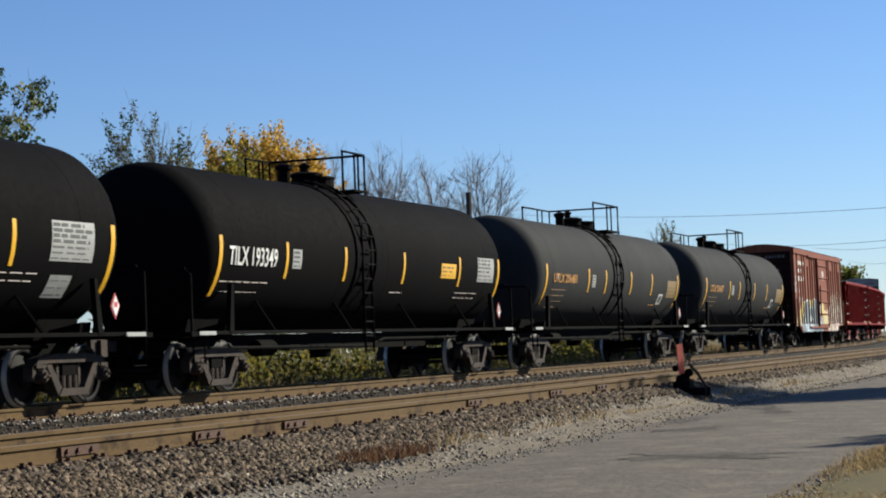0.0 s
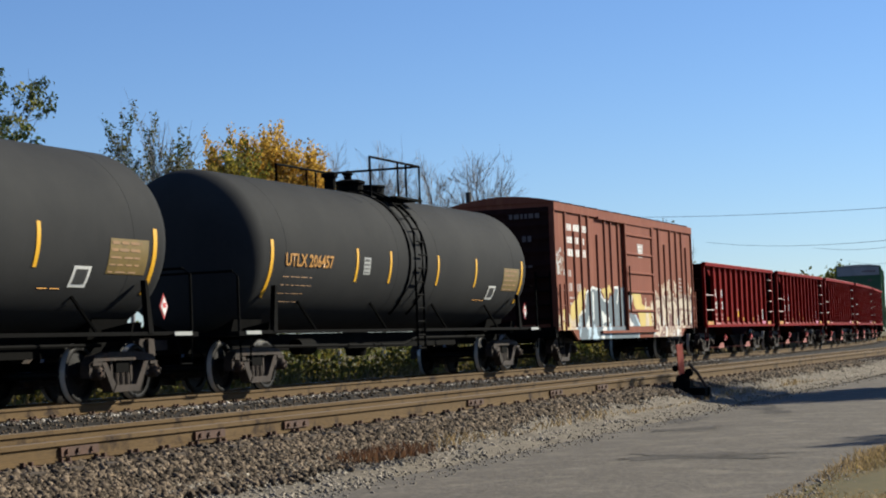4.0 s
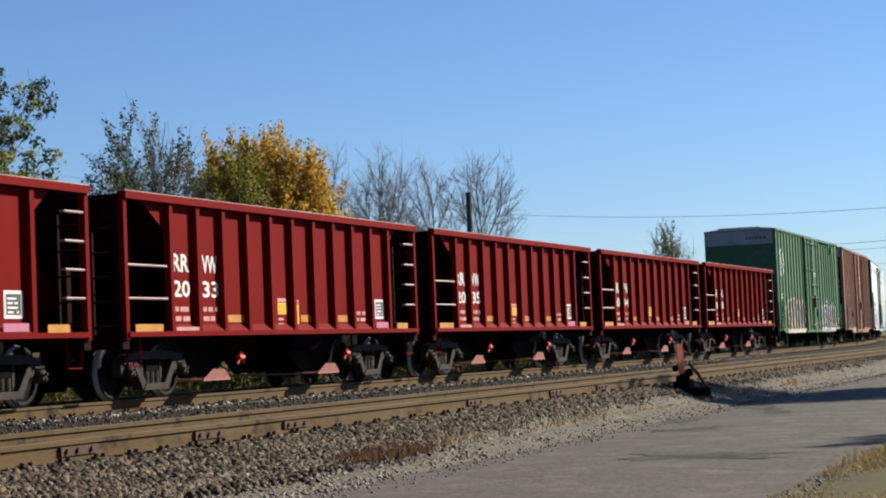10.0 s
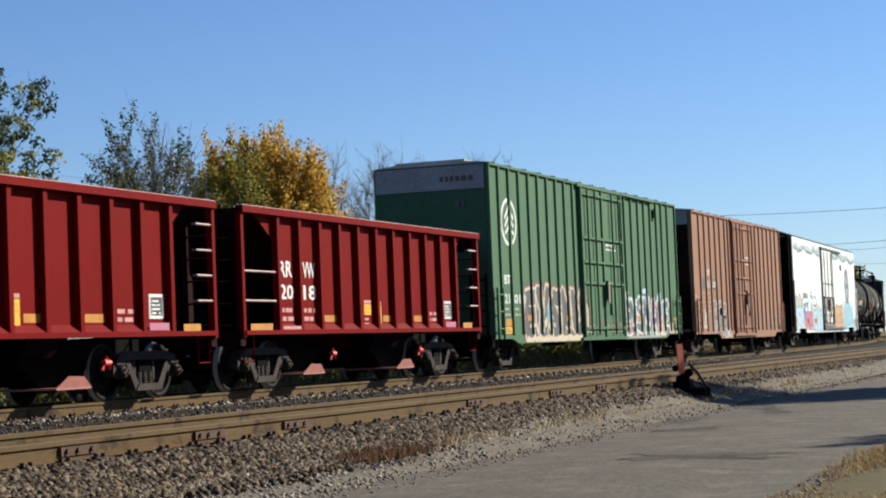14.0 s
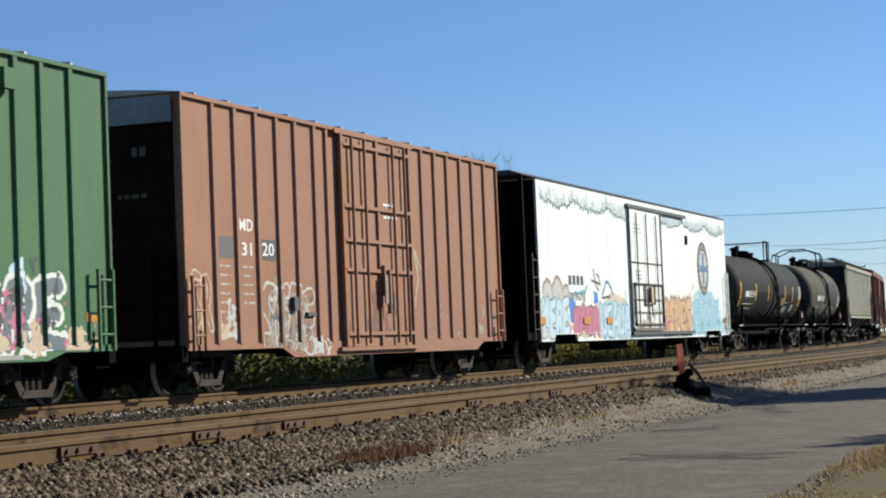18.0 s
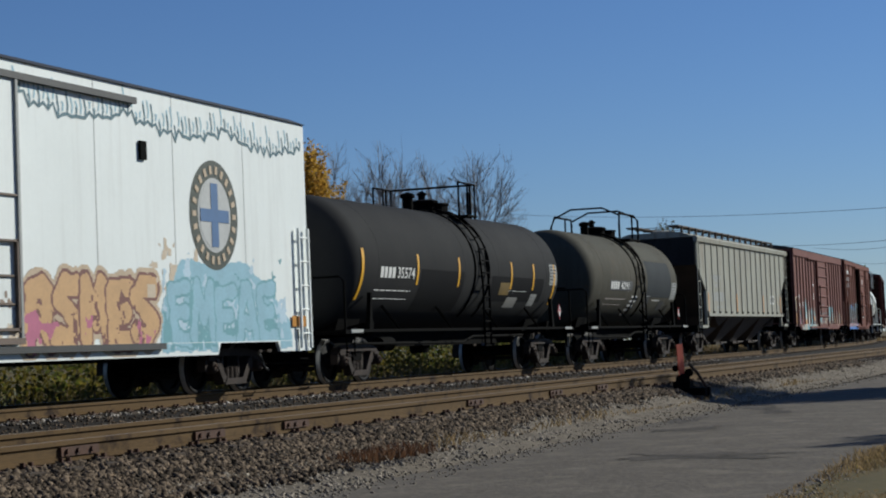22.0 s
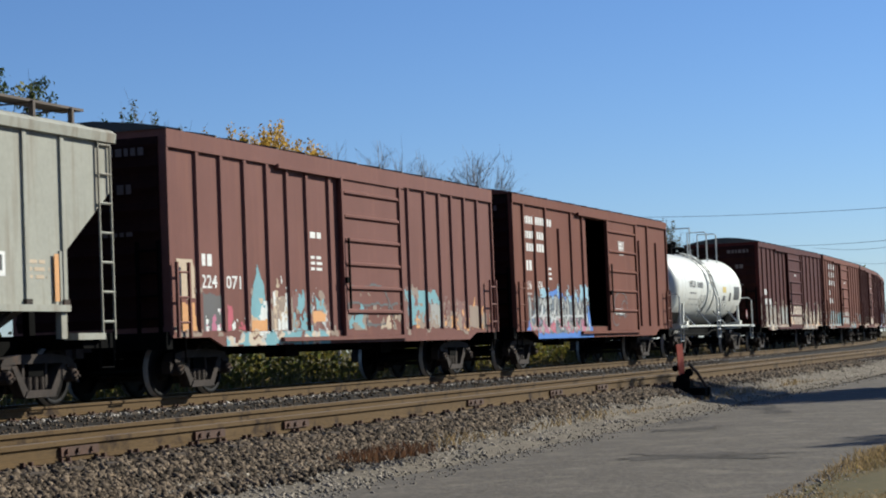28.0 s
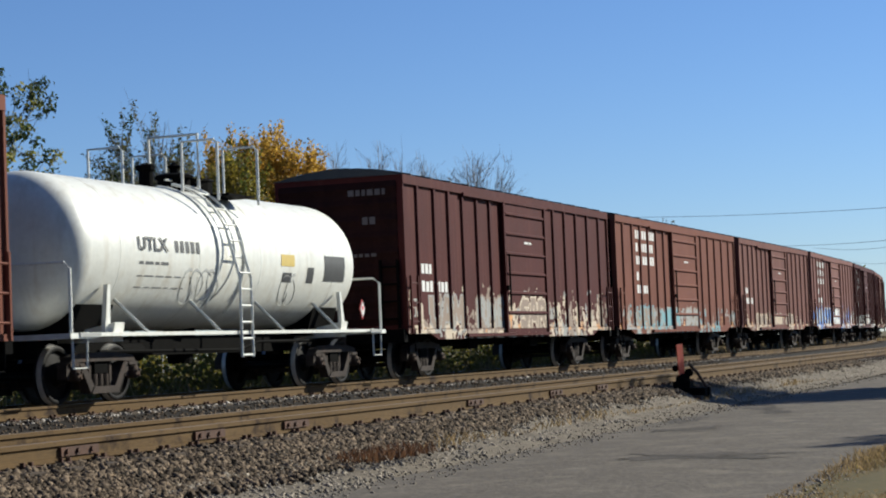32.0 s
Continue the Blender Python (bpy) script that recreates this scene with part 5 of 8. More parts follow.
def open_hopper(front, back, number):
    root = car("open_hopper_car", "red open-top hopper car with white lettering and yellow reflectors", "hopper car", front, back, (back - front) / 2 - 2.2, "red hopper cars")
    x0, x1, z0, zt, y = -6.25, 6.25, 1.07, 3.27, -1.42
    for s in (-1, 1):
        part("side_sheet", Shape().prism([(x0 + 1.5, z0), (x1 - 1.5, z0), (x1 - 1.5, 2.72), (x1 - 0.75, zt), (x0 + 0.6, zt), (x0 + 1.5, 2.72)], s * 1.42 - 0.02, s * 1.42 + 0.02), M_RED, root)
        part("top_chord", Shape().box(x0 - 0.05, x1 + 0.05, s * 1.5 - 0.1, s * 1.5 + 0.05, zt - 0.08, zt + 0.04), M_RED, root)
        # pale strip paints the light along the worn top edge
        part("chord_cap", Shape().box(x0 - 0.05, x1 + 0.05, s * 1.5 - 0.085, s * 1.5 + 0.035, zt + 0.04, zt + 0.055), mat_worn_lit, root, "top edge in pale metal, for wear and light from above")
        part("side_sill", Shape().box(x0, x1, s * 1.48 - 0.1, s * 1.48 + 0.05, z0 - 0.06, z0 + 0.02).prism_x([(s * 1.54, z0 + 0.02), (s * 1.42, z0 + 0.02), (s * 1.42, z0 + 0.16)], x0 + 1.5, x1 - 1.5), M_RED, root)
    post = Shape().box(-0.055, 0.055, -1.55, -1.43, z0, zt - 0.06).mesh("side_post", M_RED)
    for r in HOP_POSTS:
        part("side_post", post, None, root, at=(r, 0, 0))
    for s in (-1, 1):
        xe = s * 6.25
        xi = s * 4.75
        part("corner_post", Shape().box(xe - 0.05, xe + 0.05, -1.55, -1.43, z0 - 0.1, zt), M_RED, root)
        # slope, end plate, frame and ladder: hopper red darkened to stand for shade
        slope = Shape()
        for drop in (0.0, 0.03):
            slope.add([(xe - s * 0.6, -1.4, zt - drop), (xe - s * 0.6, 1.4, zt - drop), (s * 1.2, 1.4, 0.75 - drop), (s * 1.2, -1.4, 0.75 - drop)], [(0, 1, 2, 3)])
        part("slope_sheet", slope, mat_shadered, root, "slope sheet in a red darkened for shade")
        part("end_sheet", Shape().box(min(xe, xe + s * 0.04), max(xe, xe + s * 0.04), -1.42, 1.42, 2.9, zt), mat_shadered, root, "end plate in a red darkened for shade")
        part("end_frame", Shape().box(xe - 0.1, xe + 0.1, -1.5, 1.5, 0.82, 1.06).box(xe - 0.06, xe + 0.06, -0.5, -0.35, 1.0, 2.7).box(xe - 0.06, xe + 0.06, 0.35, 0.5, 1.0, 2.9), mat_shadered, root)
        ladder(root, xe + s * 0.08, -1.2, 0.95, zt, mat_shadered, 0.45, "y", 6, name="end_ladder")
        if s < 0:
            grab_irons(root, xe, xe + 1.35, -1.52, (1.62, 2.15), mat_worn_lit)
        else:
            grab_irons(root, xe - 0.6, xe, -1.52, (1.6, 2.03, 2.46, 2.9), mat_worn_lit)
        stirrup(root, xe - s * 0.3, -1.45, M_RED)
        plate_on(root, xe - s * 0.7 - 0.45, xe - s * 0.7 + 0.45 if s < 0 else xe - 0.55, z0 + 0.02, z0 + 0.14, -1.535, M_AMBER, "reflector", "amber reflector strip")
        part("brake_beam_box", Shape().box(xe - s * 0.5 - 0.3, xe - s * 0.5 + 0.3, -0.4, 0.4, 1.1, 1.5), M_UNDER, root)
    for x in (-2.4, 2.4):
        # chute coloured near-black for the shade below the sill
        part("hopper_chute", Shape().prism([(x - 1.6, 1.0), (x - 0.5, 0.3), (x + 0.5, 0.3), (x + 1.6, 1.0)], -0.75, 0.75), M_UNDER, root)
        part("chute_door", Shape().add([(x - 0.85, -1.27, 0.27), (x + 0.15, -1.27, 0.27), (x - 0.1, -1.3, 0.43), (x - 0.55, -1.3, 0.44)], [(0, 1, 2, 3)]).box(x - 0.85, x + 0.15, -1.27, 1.2, 0.24, 0.27), M_REDIN, root, "pale red discharge door")
        part("air_cylinder", Shape().lathe([(-0.09, 0.02), (-0.09, 0.05), (0.08, 0.05), (0.1, 0.02)], "x", (x + 0.75, -1.2, 0.62), 10), mat_red_bright, root, "bright red door cylinder")
        part("linkage", Shape().tube([(x + 0.6, -1.2, 0.5), (x + 0.75, -1.2, 0.72), (x + 0.85, -1.2, 0.52)], 0.03, 5), mat_red_bright, root)
    part("centre_sill", Shape().box(-6.2, 6.2, -0.3, 0.3, 0.7, 1.0), M_UNDER, root)
    for k, txt in enumerate(("RR", "VW")):
        lettering(root, txt, -4.55 + k * 1.04, 2.08, 0.3, M_LETTER, y - 0.026, 0.56, label="white stencilled letters", bold=0.02)
        lettering(root, number[2 * k:2 * k + 2], -4.55 + k * 1.04, 1.66, 0.28, M_LETTER, y - 0.026, 0.58, label="white stencilled digits", bold=0.02)
        small_print(root, -4.55 + k * 1.04, 1.42, 0.6, 2, y - 0.022, mat_pinkprint, 41 + k, gap=0.16, height=0.08)
    plate_on(root, -4.65, -3.85, z0 + 0.03, z0 + 0.09, -1.535, mat_pinkprint, "white_strip")
    for x in (-2.3, 0.75, 2.35):
        plate_on(root, x - 0.3, x + 0.35, z0 + 0.17, z0 + 0.3, y - 0.02, M_AMBER, "reflector", "amber reflector")
    for xa, wd, za, zb in ((-0.56, 0.36, 1.38, 1.6), (0.12, 0.24, 1.14, 1.58)):
        nt = plate_on(root, xa, xa + wd, za, zb, y - 0.02, M_YELLOW, "notice", "yellow notice panel")
        plate_on(root, xa, xa + wd, zb + 0.015, zb + 0.08, y - 0.02, mat_pinkprint, "notice_head")
        small_print(nt, xa + 0.04, zb - 0.09, wd - 0.1, 2, y - 0.024, M_ORANGE, 46, gap=0.09, height=0.03)
    small_print(root, -0.55, 1.27, 0.3, 2, y - 0.022, mat_pinkprint, 47, gap=0.1, height=0.05)
    small_print(root, 3.1, 1.38, 0.65, 2, y - 0.022, mat_pinkprint, 44, height=0.07, gap=0.13)
    fr = plate_on(root, 4.12, 4.6, 1.3, 1.7, y - 0.02, M_LETTER, "data_plate", "white framed square")
    plate_on(fr, 4.17, 4.55, 1.35, 1.65, y - 0.0225, M_INK, "plate_centre")
    small_print(fr, 4.2, 1.57, 0.32, 4, y - 0.0245, M_LETTER, 45, gap=0.065, height=0.03)
    plate_on(root, 3.95, 4.6, z0 + 0.04, z0 + 0.16, -1.535, G["pink"], "white_strip")


mat_pinkprint = mat("worn_pink_stencil", (0.5, 0.24, 0.22), (0.36, 0.12, 0.11), 0.6, big=5, fine=30, bump=0)
mat_worn_lit = mat("worn_lit_pale_edge", (0.42, 0.3, 0.28), (0.25, 0.1, 0.085), 0.6, big=1.5, fine=12, bump=0.1)
# very dark red that paints the shade at the hopper ends
mat_shadered = mat("shade_dark_maroon_steel", (0.02, 0.0035, 0.003), (0.012, 0.003, 0.0027), 0.8, big=1, fine=14, spec=0.05)
mat_red_bright = mat("bright_red_cylinder", (0.75, 0.05, 0.04), (0.6, 0.04, 0.03), 0.4, big=4, fine=30)


def hoppers():
    for i, num in enumerate(("2032", "2033", "2035", "2034", "2018")):
        a = 102.75 + i * 13.66
        open_hopper(a, a + 13.66 if i < 4 else 170.95, num)


# ---- covered hopper ----
def covered_hopper():
    root = car("covered_hopper_car", "grey-cream covered hopper car with ribbed sides and roof walk", "hopper car", 267.45, 286.65, 7.0)
    x0, x1, z0, zt = -8.55, 8.65, 1.5, 4.17
    y = -1.46
    for s in (-1, 1):
        part("side_sheet", Shape().prism([(x0 + 1.5, z0), (x1 - 1.5, z0), (x1 - 1.5, 2.25), (x1 - 0.1, 3.25), (x1 - 0.1, zt), (x0 + 0.1, zt), (x0 + 0.1, 3.25), (x0 + 1.5, 2.25)], s * 1.46 - 0.02, s * 1.46 + 0.02), M_CREAM, root)
        part("top_chord", Shape().prism_x([(s * 1.44, zt - 0.16), (s * 1.56, zt - 0.14), (s * 1.58, zt), (s * 1.5, zt + 0.06), (s * 1.4, zt + 0.06)], x0, x1), M_CREAM, root)
        part("side_sill", Shape().box(x0 + 1.45, x1 - 1.45, s * 1.5 - 0.06, s * 1.5 + 0.05, z0 - 0.1, z0), M_CREAM, root)
    part("roof", Shape().prism_x([(-1.5, zt + 0.02), (1.5, zt + 0.02), (0.9, zt + 0.22), (-0.9, zt + 0.22)], x0, x1), M_CREAM, root)
    post = Shape().box(-0.05, 0.05, -1.515, y, z0, zt - 0.14).mesh("side_post", M_CREAM)
    for r in spaced(x0 + 1.5, x1 - 1.5, 15):
        part("side_post", post, None, root, at=(r, 0, 0))
        part("post_foot", Shape().box(r - 0.08, r + 0.08, -1.53, y, z0 + 0.0, z0 + 0.08), M_TRUCK, root)
    for r in (-6.9, -2.0, 3.2, 6.9):
        plate_on(root, r - 0.06, r + 0.06, z0 + 0.05, z0 + 0.75, -1.516, G["orange"], "reflector", "orange reflector strip")
    for yy in (-0.75, 0.75):
        part("roof_walk", Shape().box(x0 - 0.1, x1 + 0.1, yy - 0.2, yy + 0.2, zt + 0.42, zt + 0.46), mat_dirt_shade, root)
    for r in spaced(x0 + 0.3, x1 - 0.3, 16):
        part("walk_bracket", Shape().box(r - 0.03, r + 0.03, -1.0, -0.92, zt + 0.05, zt + 0.44).box(r - 0.03, r + 0.03, -1.0, 1.0, zt + 0.4, zt + 0.42), mat_dirt_shade, root)
    for r in spaced(x0 + 1.5, x1 - 1.5, 8):
        part("hatch_cover", Shape().lathe([(0, 0.42), (0.12, 0.42), (0.17, 0.3), (0.18, 0.02)], "z", (r, 0, zt + 0.2), 16), M_CREAM, root)
    for s in (-1, 1):
        xe = s * 8.6
        # slope and end sheet coloured darker than the sides, standing for shade
        part("end_slope", Shape().add([(xe - s * 0.1, -1.44, 3.25), (xe - s * 0.1, 1.44, 3.25), (xe - s * 3.4, 1.44, 1.0), (xe - s * 3.4, -1.44, 1.0)], [(0, 1, 2, 3)]), mat_dirt_shade, root, "slope sheet under the end, brown for shade and dirt")
        part("end_sheet", Shape().box(xe - s * 0.1 - 0.02, xe - s * 0.1 + 0.02, -1.44, 1.44, 3.2, zt), mat_shadegrey, root, "end sheet in a grey darkened for shade")
        part("end_sill", Shape().box(xe - 0.9 if s > 0 else xe, xe if s > 0 else xe + 0.9, -1.45, 1.45, 0.85, 1.08), M_UNDER, root)
        part("end_post", Shape().box(xe - s * 1.5 - 0.08, xe - s * 1.5 + 0.08, -1.5, -1.4, 1.0, 2.3), M_CREAM, root)
        part("end_post", Shape().box(xe - s * 0.8 - 0.08, xe - s * 0.8 + 0.08, -0.5, -0.38, 1.0, 3.2).box(xe - s * 0.8 - 0.08, xe - s * 0.8 + 0.08, 0.38, 0.5, 1.0, 3.2), M_UNDER, root)
        ladder(root, xe - s * 0.25, -1.52, 0.98, zt, M_CREAM, 0.36, n=7, name="side_ladder", stile=0.014)
        part("step_plate", Shape().box(xe - s * 0.8 - 0.4, xe - s * 0.8 + 0.4, -1.55, -1.3, 0.98, 1.08), M_CREAM, root)
        stirrup(root, xe - s * 0.3, -1.5, M_UNDER)
    for i, cx in enumerate((-4.6, -1.55, 1.55, 4.6)):
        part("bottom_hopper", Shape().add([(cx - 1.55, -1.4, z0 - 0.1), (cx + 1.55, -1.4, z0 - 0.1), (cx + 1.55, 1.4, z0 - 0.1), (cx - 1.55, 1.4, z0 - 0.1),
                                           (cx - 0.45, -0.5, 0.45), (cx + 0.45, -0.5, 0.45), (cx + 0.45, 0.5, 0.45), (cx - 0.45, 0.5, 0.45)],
                                          [(0, 1, 5, 4), (1, 2, 6, 5), (2, 3, 7, 6), (3, 0, 4, 7), (4, 5, 6, 7)]), mat_dirt_shade, root, "dirt-browned discharge hopper")
        part("outlet_gate", Shape().box(cx - 0.6, cx + 0.6, -0.65, 0.65, 0.36, 0.46).tube([(cx - 0.5, -0.8, 0.42), (cx + 0.5, -0.8, 0.42)], 0.035), M_TRUCK, root)
    part("centre_sill", Shape().box(-8.6, 8.6, -0.3, 0.3, 0.75, 1.0), M_UNDER, root)
    words(root, [(-6.2, -4.6, 2.75, 0.16), (-6.2, -4.2, 1.95, 0.34)], y - 0.02, M_PLATE, seed=58)
    for k in range(3):
        small_print(root, -5.6 + k * 0.05, 2.65 - k * 0.5, 1.0, 2, y - 0.02, M_PLATE, 50 + k, gap=0.2, height=0.13)
    plate_on(root, 4.9, 5.6, 1.9, 2.25, y - 0.02, M_LETTER, "data_plate", "white framed square")
    plate_on(root, 4.98, 5.52, 1.98, 2.2, y - 0.026, M_INK, "data_plate")
    small_print(root, 6.1, 2.1, 0.7, 3, y - 0.02, G["buff"], 55)


# dark grey that paints the shade on the end sheets
mat_shadegrey = mat("shade_blackened_steel", (0.03, 0.03, 0.031), (0.018, 0.018, 0.019), 0.85, big=1.2, fine=14, bump=0.1, spec=0.04)
# dirt brown of the bottom hoppers, also darkening the shaded end slopes
mat_dirt_shade = mat("dirt_shade_brown_steel", (0.06, 0.043, 0.033), (0.1, 0.07, 0.05), 0.8, big=1.2, fine=14, bump=0.1)

# ---- the train, from its head ----
def between(ribs, lo, hi):
    r = [x for x in ribs if lo <= x <= hi]
    return [(a + 0.09, b - 0.06) for a, b in zip(r, r[1:])]


def brown_boxcars():
    # the sprayed one behind the tanks
    ribs = [-7.23, -6.41, -5.71, -5.01, -4.06, -3.25, -2.59, -1.78, 2.42, 3.2, 3.95, 4.75, 5.58, 6.35, 6.95]
    b, y = boxcar("box_car", "rust-brown box car with white lettering and slate spray paint", 84.75, 102.75, -8.3, 7.8, 4.45, M_RUST, ribs, (-1.23, 2.02), "brown box cars", low=0.72, cap=0.22, short=(-6.41, -4.06, 3.95, 6.95), door_rows=5)
    words(b, [(-7.1, -4.85, 3.74, 0.19), (-7.1, -5.45, 3.39, 0.19), (-7.12, -5.35, 3.03, 0.21)], y, panels=ribs, seed=3)
    words(b, [(-7.1, -6.75, 2.46, 0.2), (-7.1, -6.65, 2.06, 0.23), (-6.28, -5.9, 2.06, 0.23)], y, M_FADED, panels=ribs, seed=4)
    small_print(b, -6.95, 1.85, 0.5, 4, y, M_FADED, 61, gap=0.16)
    small_print(b, -6.3, 1.85, 0.4, 3, y, M_FADED, 62, gap=0.16)
    shield(b, 0.25, 3.2, -HALF - 0.022, 63)
    small_print(b, 5.85, 2.62, 0.75, 4, y, M_FADED, 64, gap=0.13, height=0.05)
    small_print(b, 4.4, 2.55, 0.5, 2, y, M_FADED, 65, gap=0.13, height=0.05)
    m = Mural(-8.1, 7.7, 0.72, 3.5, 5)
    m.rough(["dun", "silver"], -8.1, -7.35, 2.5, 3.3, 0.5, 0.22, 50)
    m.rough(["buff", "yellow", "buff"], -8.1, -6.4, 0.8, 1.5, 0.6, 0.3)
    m.blob("yellow", [(-7.67, 0.85), (-7.65, 1.18), (-7.01, 1.26), (-6.89, 1.69), (-6.38, 1.87), (-5.82, 2.12), (-5.4, 2.19), (-5.33, 2.05), (-5.78, 1.82), (-5.88, 1.44), (-6.44, 1.18), (-6.66, 0.89)])
    m.rough(["cream", "buff"], -7.6, -6.5, 0.85, 1.4, 0.5, 0.2, 51)
    m.blob("yellow", [(-3.81, 2.14), (-2.87, 2.3), (-2.69, 2.1), (-3.34, 1.88)])
    m.blob("yellow", [(-0.61, 2.11), (0.36, 2.15), (0.54, 1.72), (1.64, 1.63), (1.71, 0.87), (0.32, 0.88), (0.1, 1.41), (-0.37, 1.69)])
    m.blob("slate", [(-6.62, 0.72), (-6.44, 1.15), (-5.85, 1.41), (-5.55, 1.7), (-5.3, 2.05), (-4.69, 2.2), (-4.11, 2.15), (-3.65, 1.91), (-3.19, 1.82), (-2.54, 2.07), (-2.23, 2.24), (-1.4, 2.23), (-0.82, 2.02), (-0.66, 1.69),
                     (-0.93, 1.46), (-0.26, 1.44), (0.25, 1.05), (0.2, 0.7)])
    m.rough(["steel"], -6.4, 0.2, 0.72, 1.6, 0.4, 0.3, 52)
    m.line("chalk", 0.07, [(-6.61, 0.92), (-6.08, 1.41), (-5.66, 1.53), (-5.27, 2.07), (-4.66, 2.2), (-4.1, 2.15), (-3.68, 1.89), (-3.2, 1.82)])
    m.line("pale", 0.06, [(-6.25, 0.8), (-6.0, 1.2), (-6.08, 1.4)])
    m.blob("chalk", [(-4.74, 2.08), (-4.6, 2.08), (-4.6, 1.3), (-4.72, 1.25)])
    m.blob("chalk", [(-3.93, 1.6), (-2.96, 1.26), (-3.72, 1.16)])
    m.blob("chalk", [(-4.09, 0.72), (-3.75, 1.16), (-3.42, 1.01), (-3.76, 0.72)])
    m.blob("pale", [(-3.2, 1.15), (-2.9, 1.2), (-2.95, 0.75), (-3.15, 0.72)])
    m.line("chalk", 0.08, [(-2.42, 2.24), (-1.85, 2.22), (-2.08, 1.74)])
    m.line("chalk", 0.08, [(-1.31, 2.21), (-0.63, 1.96), (-0.77, 1.61)])
    m.blob("chalk", [(-1.17, 1.42), (-0.51, 1.08), (-1.04, 1.05)])
    m.blob("chalk", [(-5.57, 1.0), (-5.19, 1.4), (-5.08, 1.04)])
    m.line("pale", 0.07, [(-0.3, 1.42), (0.25, 1.05), (0.2, 0.74)])
    m.rough(["pale"], -5.4, -4.2, 0.72, 1.15, 0.5, 0.2, 53)
    m.rough(["buff", "cream"], 0.9, 2.1, 1.0, 2.1, 0.5, 0.25, 3)
    m.rough(["dun", "buff", "cream", "dun", "buff", "cream"], 2.0, 7.7, 0.72, 2.3, 0.5, 0.28, 7)
    m.letters(2.1, 7.7, 0.75, 1.95, 5, 0.34, "cream", "umber", 0.06, "dun", 61)
    m.rough(["chalk"], 2.1, 7.6, 0.74, 1.5, 0.25, 0.25, 62).rough(["umber"], 2.1, 7.6, 0.74, 1.9, 0.22, 0.2, 63)
    for k in range(4):
        cx = 2.9 + k * 1.35
        m.line("umber", 0.07, [(cx + 0.42 * math.cos(q * 0.5), 1.3 + 0.33 * math.sin(q * 0.5)) for q in range(10)])
    m.on(b, skin(y, ribs, (-1.23, 2.02)), (1.08, y - 0.036), lambda x: 0.72 if -6.3 < x < 5.8 else 0.99)
    # the maroon one with a shut door
    ribs = [-7.12, -6.22, -5.3, -4.38, -3.53, -2.65, -1.58, 2.64, 3.66, 4.55, 5.36, 6.24, 7.15]
    b, y = boxcar("box_car", "faded maroon box car with patches of old spray paint", 286.65, 304.5, -8.2, 8.2, 4.43, M_CP1, ribs, (-1.11, 1.98), "brown box cars", low=0.82, cap=0.3, door_rows=6, roof=mat_darkroof)
    words(b, [(-7.0, -6.6, 2.2, 0.22)], y, panels=ribs, seed=7)
    lettering(b, "224", -7.02, 1.82, 0.23, M_LETTER, y - 0.006, 0.58)
    lettering(b, "071", -6.1, 1.82, 0.23, M_LETTER, y - 0.006, 0.58)
    small_print(b, -2.5, 2.85, 0.6, 1, y, M_LETTER, 64, height=0.12)
    small_print(b, -2.5, 2.45, 0.6, 3, y, M_LETTER, 65)
    m = Mural(-8.1, 8.1, 0.82, 2.3, 25)
    m.rough(["dun"], -8.0, 8.0, 0.95, 1.7, 0.4, 0.5)
    m.blob("orange", [(-7.9, 1.1), (-7.9, 1.55), (-7.3, 1.55), (-7.25, 1.1)])
    m.blob("buff", [(-7.9, 1.65), (-7.9, 2.3), (-7.3, 2.3), (-7.25, 1.65)])
    m.blob("brown", [(-7.05, 1.1), (-7.05, 1.75), (-6.3, 1.72), (-6.3, 1.1)])
    m.rough(["chalk", "pink"], -6.9, -6.35, 1.1, 1.4, 0.6, 0.15)
    m.rough(["chalk", "red"], -6.15, -5.4, 1.1, 1.6, 0.55, 0.2)
    m.blob("teal", [(-5.2, 1.1), (-5.1, 1.7), (-4.85, 2.28), (-4.6, 1.9), (-4.45, 1.1)])
    m.rough(["chalk", "buff"], -5.2, -4.45, 1.0, 1.6, 0.8, 0.25, 4)
    m.blob("orange", [(-5.15, 1.1), (-5.15, 1.28), (-4.5, 1.26), (-4.5, 1.08)])
    m.blob("dun", [(-4.3, 1.0), (-4.3, 1.72), (-3.6, 1.7), (-3.6, 1.0)])
    m.rough(["buff", "chalk"], -4.3, -3.6, 1.1, 2.0, 0.55, 0.2, 5)
    m.rough(["dun", "teal", "silver", "umber"], -3.5, -1.7, 0.84, 1.75, 0.5, 0.25, 8)
    m.blob("orange", [(-2.5, 1.25), (-2.5, 1.45), (-1.9, 1.42), (-1.9, 1.22)])
    m.rough(["silver", "cream", "teal"], -6.3, -1.8, 0.82, 1.06, 0.8, 0.3, 9)
    m.line("brown", 0.05, [(-0.9, 1.95), (-0.2, 1.9), (0.4, 2.0), (1.0, 1.9), (1.4, 1.5), (1.5, 1.1)])
    m.line("brown", 0.05, [(-0.9, 1.15), (-0.9, 1.6), (1.7, 1.6)])
    m.line("brown", 0.06, [(0.0, 1.6), (0.0, 1.2), (1.2, 1.15), (1.2, 1.55)])
    m.rough(["teal"], -0.9, -0.1, 1.1, 1.6, 0.75, 0.3, 12)
    m.rough(["buff"], 0.2, 1.9, 1.1, 1.5, 0.4, 0.2, 13)
    m.blob("teal", [(2.2, 1.1), (2.15, 1.95), (4.2, 1.92), (4.5, 1.6), (4.1, 1.3), (2.6, 1.15)])
    m.rough(["dun", "umber"], 2.2, 5.4, 1.1, 2.0, 0.4, 0.3, 24)
